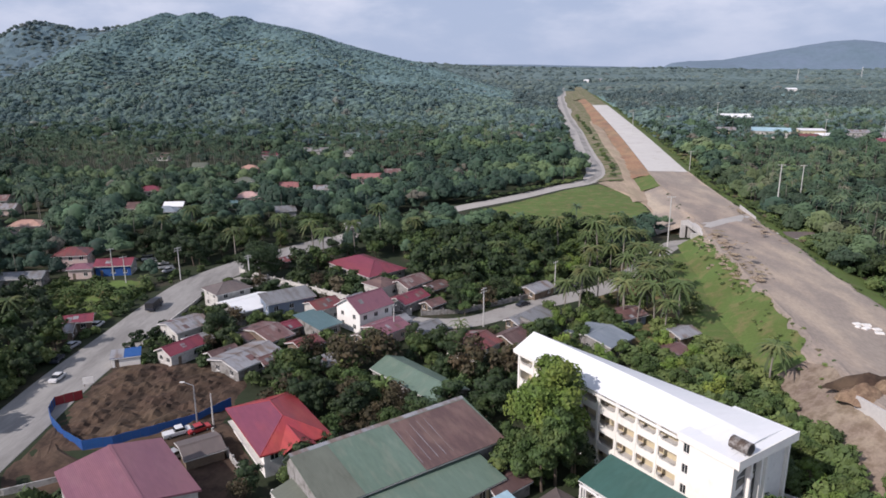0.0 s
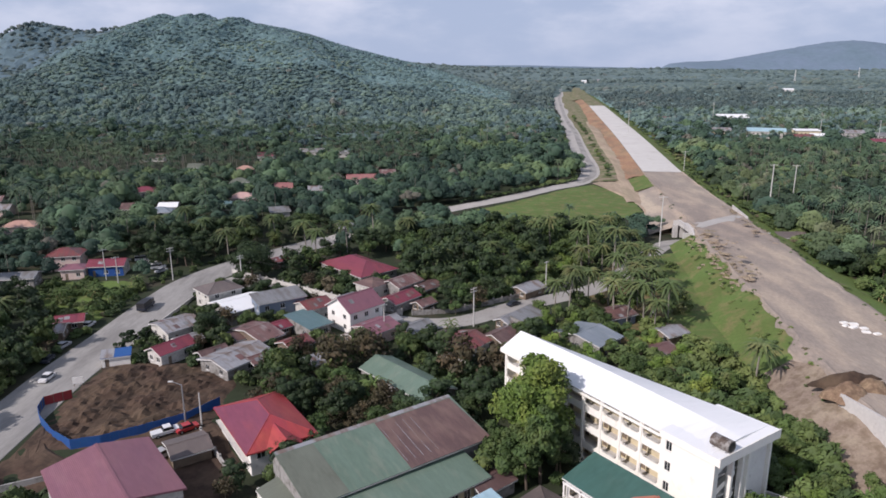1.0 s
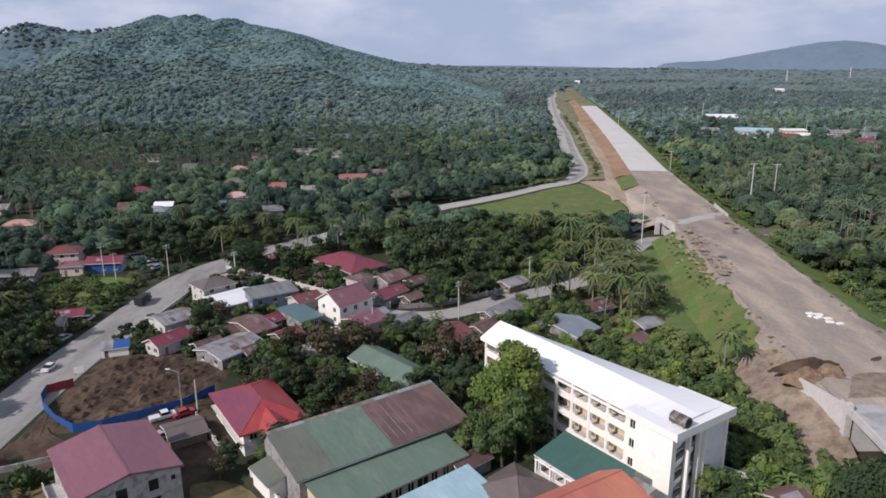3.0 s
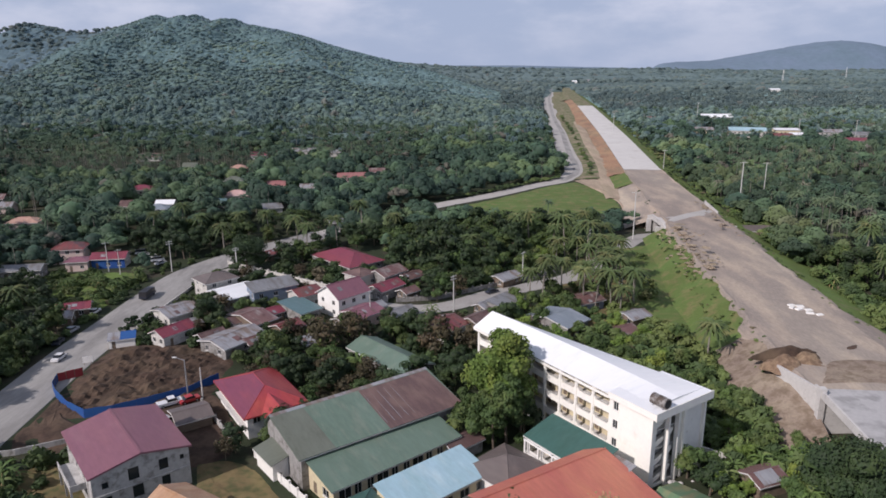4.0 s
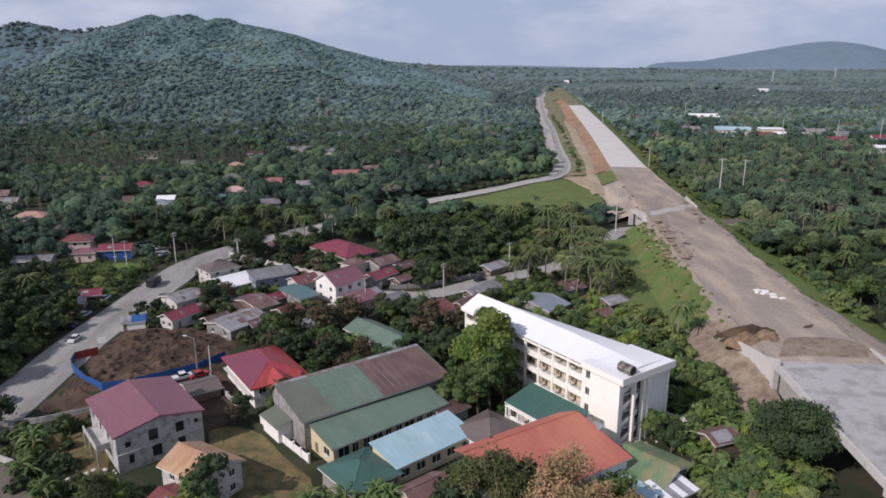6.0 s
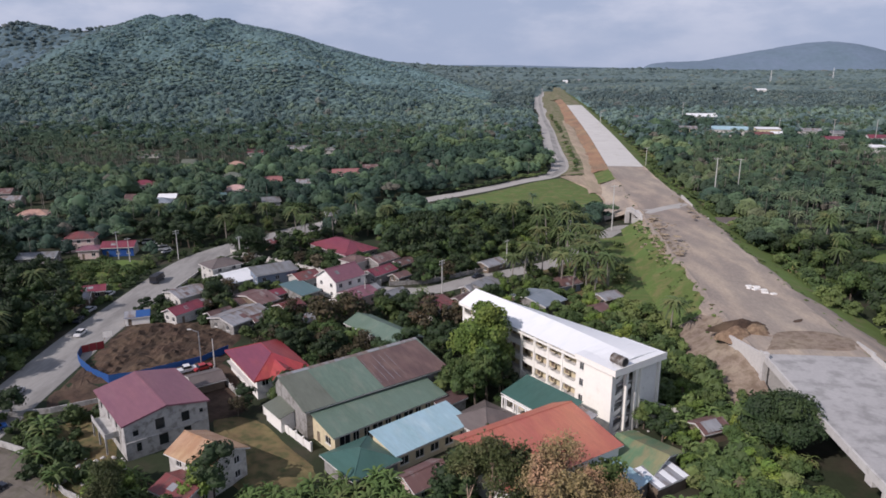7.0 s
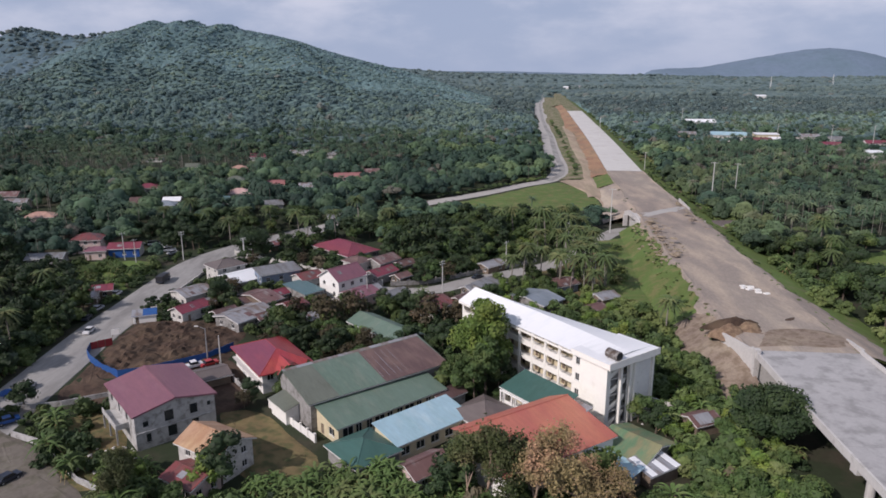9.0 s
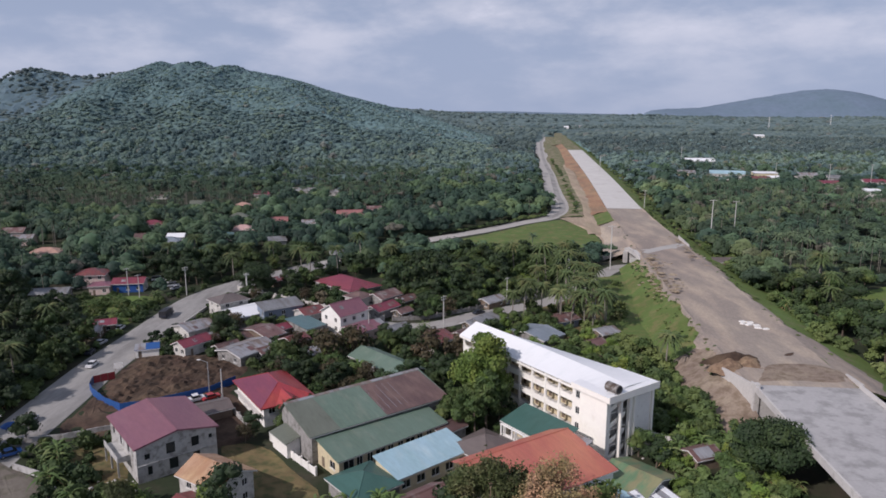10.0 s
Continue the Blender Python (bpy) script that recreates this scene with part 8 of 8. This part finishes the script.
# wires along the street poles
for a, b in (((10.7, 171.5, 10.6), (34.0, 199.5, 9.6)), ((34.0, 199.5, 9.6), (62.0, 228.0, 10.1)), ((10.7, 171.5, 10.6), (-59.3, 201.7, 10.6))):
    for off in (-0.8, 0.8):
        pts = [Vector(a).lerp(Vector(b), k / 10) + Vector((off * 0.7, off * -0.7, -1.2 * 4 * (k / 10) * (1 - k / 10))) for k in range(11)]
        g = Geo()
        for p in pts:
            g.v += [(p.x + dx, p.y - dx, p.z + dz) for dx, dz in ((0.02, 0), (0, 0.02), (-0.02, 0), (0, -0.02))]
        g.f = [(4 * i + j, 4 * i + (j + 1) % 4, 4 * i + 4 + (j + 1) % 4, 4 * i + 4 + j) for i in range(len(pts) - 1) for j in range(4)]
        tagged(new("power_cable", mesh_of("power_cable", g, M["cable"])), "black power cable strung between street poles", "cable", "power cables")


def run_wall(name, points, high, thick, mat, label, category, posts=0.0, kind="structure"):
    """A wall along a line, with posts at even steps."""
    w = thing(name, Matrix.Identity(4), label, category, kind=kind)
    for (x0, y0), (x1, y1) in zip(points[:-1], points[1:]):
        L = math.hypot(x1 - x0, y1 - y0)
        m = pose(x0, y0, 0, 0, 0, math.degrees(math.atan2(y1 - y0, x1 - x0)))
        p = part("panel", Geo().box(0, -thick / 2, -0.1, L, thick / 2, high), mat, w)
        p.matrix_world = m
        if posts:
            n = max(1, round(L / posts))
            for k in range(n + 1):
                q = part("post", Geo().box(-0.2, -0.2, -0.1, 0.2, 0.2, high + 0.45), mat, w)
                q.matrix_world = m @ pose(L * k / n, 0, 0)
    return w


run_wall("fence_wall", [(-68, 221), (-54, 211), (-36, 198.4), (-20, 186.8), (-9, 180.5)], 1.5, 0.2, M["old_wall"], "pale cream boundary wall with square posts", "wall", 3.4)
run_wall("fence_wall_east", [(-6, 180), (6, 182), (20, 191), (36, 201), (46, 208)], 1.4, 0.18, M["grey_wall"], "grey boundary wall with posts along the street", "wall", 3.2)
run_wall("fence_wall_lane", [(-80, 96), (-71.6, 97.9), (-62, 102.7)], 1.2, 0.2, M["raw"], "low stained block wall", "wall")
run_wall("fence_wall_corner", [(-75, 85.4), (-68, 82.2), (-54.5, 69.3), (-45, 64)], 1.3, 0.22, M["raw"], "low stained block wall along a lane", "wall")
run_wall("fence_wall_yard", [(-27.4, 96.4), (-20.9, 88.2), (-15.6, 82.0)], 1.5, 0.2, M["white_wall"], "white yard wall beside the school hall", "wall", 3.0)
run_wall("fence_wall_house", [(-43.4, 116.2), (-33.6, 102.2)], 1.3, 0.2, M["raw"], "stained wall before the red roofed house", "wall", 3.0)
run_wall("fence_wall_school", [(52.5, 97.0), (60.0, 91.0), (63.0, 84.0)], 1.6, 0.2, M["cast"], "pale block wall behind the school", "wall")

run_wall("fence_wall_road", [(-75.2, 160), (-73.6, 178), (-72.0, 196), (-69.0, 210)], 0.9, 0.25, M["cast"], "low pale retaining wall along the road edge", "wall")
hoarding = thing("hoarding", Matrix.Identity(4), "blue and red sheet hoarding round a dug building plot", "hoarding")
fence_points = [(-75.6, 131.4), (-79.7, 128.2), (-78.6, 124.0), (-76.2, 120.6), (-71.0, 115.2), (-65.6, 111.4), (-60.7, 112.9), (-55.4, 116.2), (-48.0, 121.2), (-43.4, 127.9)]
for k, (a, b) in enumerate(zip(fence_points[:-1], fence_points[1:])):
    L = math.hypot(b[0] - a[0], b[1] - a[1])
    n = max(1, round(L / 1.5))
    m = pose(a[0], a[1], 0, 0, 0, math.degrees(math.atan2(b[1] - a[1], b[0] - a[0])))
    for j in range(n):
        p = part("sheet", Geo().box(L * j / n + 0.01, -0.02, 0, L * (j + 1) / n - 0.01, 0.02, 2.0 + 0.06 * (j % 2)), M["red_sheet" if k < 1 else "blue_sheet"], hoarding, "red sheet" if k < 1 else "")
        p.matrix_world = m
        q = part("post", Geo().box(L * j / n - 0.05, 0.021, 0, L * j / n + 0.05, 0.12, 2.1), M["wood_wall"], hoarding)
        q.matrix_world = m
hut = building("site_hut", "small site hut with a blue tarpaulin roof", "hut", (-76.4, 146.4), 20, 6.0, 3.6, 2.3, "shed", 0, M["blue_sheet"], M["white_wall"], 0.3, {"front": [(0.6, 0.05, 1.5, 1.95)]}, back_eave=2.8)
part("roof_sheet", Geo().slab([(-0.28, -0.3, 2.372), (2.6, -0.3, 2.372), (2.6, 3.9, 2.952), (-0.28, 3.9, 2.952)], 0.03), R["tin"], hut, "grey tin sheet")
board = thing("site_sign", pose(-77.2, 137.0, 0, 0, 0, 20), "white signboard beside the road", "sign")
part("board", Geo().box(-1.05, -0.04, 0.7, 1.05, 0.04, 2.2), M["white_wall"], board)
for x in (-0.8, 0.8):
    part("post", Geo().box(x - 0.06, 0.045, 0, x + 0.06, 0.14, 2.1), M["wood_wall"], board)
tarp = heap("tarpaulin", -86.5, 104.0, 0.1, 2.2, 1.6, 0.9, M["blue_sheet"], "crumpled blue tarpaulin beside the road", 0.8)
tagged(tarp, "", "tarpaulin")


def paint(name, color):
    return material(name, color, 0.3, 0.06, 2.0, 0.4, bump=0.0, spec=0.5)


P = {"white": paint("white_car_paint", (0.72, 0.72, 0.72)), "dark": paint("dark_car_paint", (0.03, 0.035, 0.05)), "red": paint("red_car_paint", (0.4, 0.04, 0.04)), "silver": paint("silver_car_paint", (0.4, 0.41, 0.43)),
     "blue": paint("blue_car_paint", (0.04, 0.12, 0.35))}


def vehicle(kind, x, y, turn, color, label, z=None):
    """A car, van, pickup or lorry with body, cabin glass, lamps and wheels; it points along +x."""
    t = thing(kind, pose(x, y, (float(height(x, y)) if z is None else z) + 0.14, 0, 0, turn), label, kind.replace("_", " "), "vehicles")
    L, W, side = {"car": (4.3, 1.7, [(0, 0.35), (0.1, 0.8), (1.0, 0.95), (4.2, 0.9), (4.3, 0.35)]),
                  "van": (4.8, 1.8, [(0, 0.35), (0, 1.0), (0.1, 1.1), (4.0, 1.1), (4.75, 0.95), (4.8, 0.35)]),
                  "pickup_truck": (5.2, 1.8, [(0, 0.4), (0, 1.05), (5.0, 1.0), (5.2, 0.4)]),
                  "lorry": (7.0, 2.3, [(0, 0.6), (0, 1.2), (6.8, 1.2), (7.0, 0.6)])}[kind]
    part("body", Geo().prism([(a - L / 2, b) for a, b in side[::-1]], -W / 2, W / 2), P[color], t)
    cab = {"car": [(0.7, 0.9), (1.2, 1.42), (2.7, 1.45), (3.4, 0.92)], "van": [(0.05, 1.1), (0.15, 1.85), (3.6, 1.9), (4.3, 1.08)], "pickup_truck": [(2.0, 1.03), (2.2, 1.65), (3.6, 1.68), (4.2, 1.0)],
           "lorry": [(5.0, 1.2), (5.0, 2.4), (6.5, 2.4), (6.8, 1.2)]}[kind]
    part("cabin", Geo().prism([(a - L / 2, b) for a, b in cab[::-1]], -W / 2 + 0.12, W / 2 - 0.12), M["glass"], t, "dark glazed cabin")
    tops = [p for p in cab if p[1] > 1.3]
    part("roof", Geo().box(tops[0][0] - L / 2, -W / 2 + 0.1, tops[0][1] + 0.003, tops[-1][0] - L / 2, W / 2 - 0.1, tops[0][1] + 0.07), P[color], t)
    if kind == "lorry":
        part("cargo_box", Geo().box(-3.4, -1.15, 1.21, 1.2, 1.15, 2.7), M["dark_metal"], t, "dark canvas cargo box")
    for sx in (-0.3, 0.3):
        for sy in (-1, 1):
            w = part("wheel", Geo().tube((sx * L, sy * (W / 2 - 0.2), 0.32), (sx * L, sy * (W / 2 + 0.01), 0.32), 0.33, n=14), M["tyre"], t)
            part("rim", Geo().tube((sx * L, sy * (W / 2 + 0.011), 0.32), (sx * L, sy * (W / 2 + 0.03), 0.32), 0.19, n=10), M["steel"], w)
    for sy in (-0.6, 0.6):
        part("headlight", Geo().box(L / 2 - 0.04, sy * W / 2 - 0.12 if sy > 0 else sy * W / 2 - 0.12, 0.6, L / 2 + 0.02, sy * W / 2 + 0.12, 0.78), M["frame"], t)
    return t


for kind, x, y, turn, color, label in [
        ("van", -104.7, 236.0, 20, "white", "white van parked beside the road"), ("car", -99.5, 231.0, 35, "white", "white car parked beside the road"), ("van", -95.0, 226.0, 30, "white", "white van parked at the bend"),
        ("car", -92.4, 222.0, 60, "silver", "silver car parked at the bend"), ("lorry", -82.6, 186.0, 88, "dark", "dark lorry on the concrete road"), ("car", -85.6, 140.0, 268, "white", "white car driving on the concrete road"),
        ("car", -91.6, 158.0, 80, "silver", "silver car parked beside roadside sheds"), ("car", -92.2, 172.0, 85, "white", "white car parked beside roadside sheds"), ("car", -91.0, 150.0, 95, "dark", "dark car parked beside the road"),
        ("pickup_truck", -50.2, 116.4, 35, "white", "white pickup parked by the blue hoarding"), ("car", -46.6, 117.8, 40, "red", "red and white car parked by the hoarding"), ("van", -45.6, 111.0, 60, "white", "white van parked in the courtyard"),
        ("car", -42.8, 109.6, 60, "dark", "dark car parked in the courtyard"), ("pickup_truck", -48.0, 108.0, 55, "silver", "silver pickup parked in the courtyard"), ("car", -78.6, 90.6, 40, "blue", "blue car parked beside the earth lane"),
        ("car", -66.8, 70.2, 60, "dark", "dark car standing on the earth lane"), ("car", -83.0, 106.0, 275, "silver", "silver car on the concrete road"), ("car", 23.0, 187.5, 35, "dark", "dark car on the village street")]:
    vehicle(kind, x, y, turn, color, label)

# rubble between the school and the mossy roof, and stones on the bank
for k in range(84):
    x, y = (45.5 + rng.uniform(-3, 4), 84.5 + rng.uniform(-3, 3)) if k < 20 else (74 + rng.uniform(-4, 4), 118 + rng.uniform(-10, 18)) if k < 54 else (-52.5 + rng.uniform(-5, 5), 78 + rng.uniform(-6, 4))
    s = 0.25 + 0.4 * rng.random()
    v, f = lump(ICO1, np.zeros(3), s, rng, 0.6, 0.25)
    ob = new("rubble", np_mesh("rubble", v, f, M["cast"]))
    z = 0.1 if k < 20 else 0.25 if k >= 54 else max(0.2, 7.0 - 0.62 * max(0, 82 + (y - 118) * 0.12 - x))
    ob.location = (x, y, z)
    tagged(ob, "broken lump of pale concrete rubble", "rubble", "rubble")
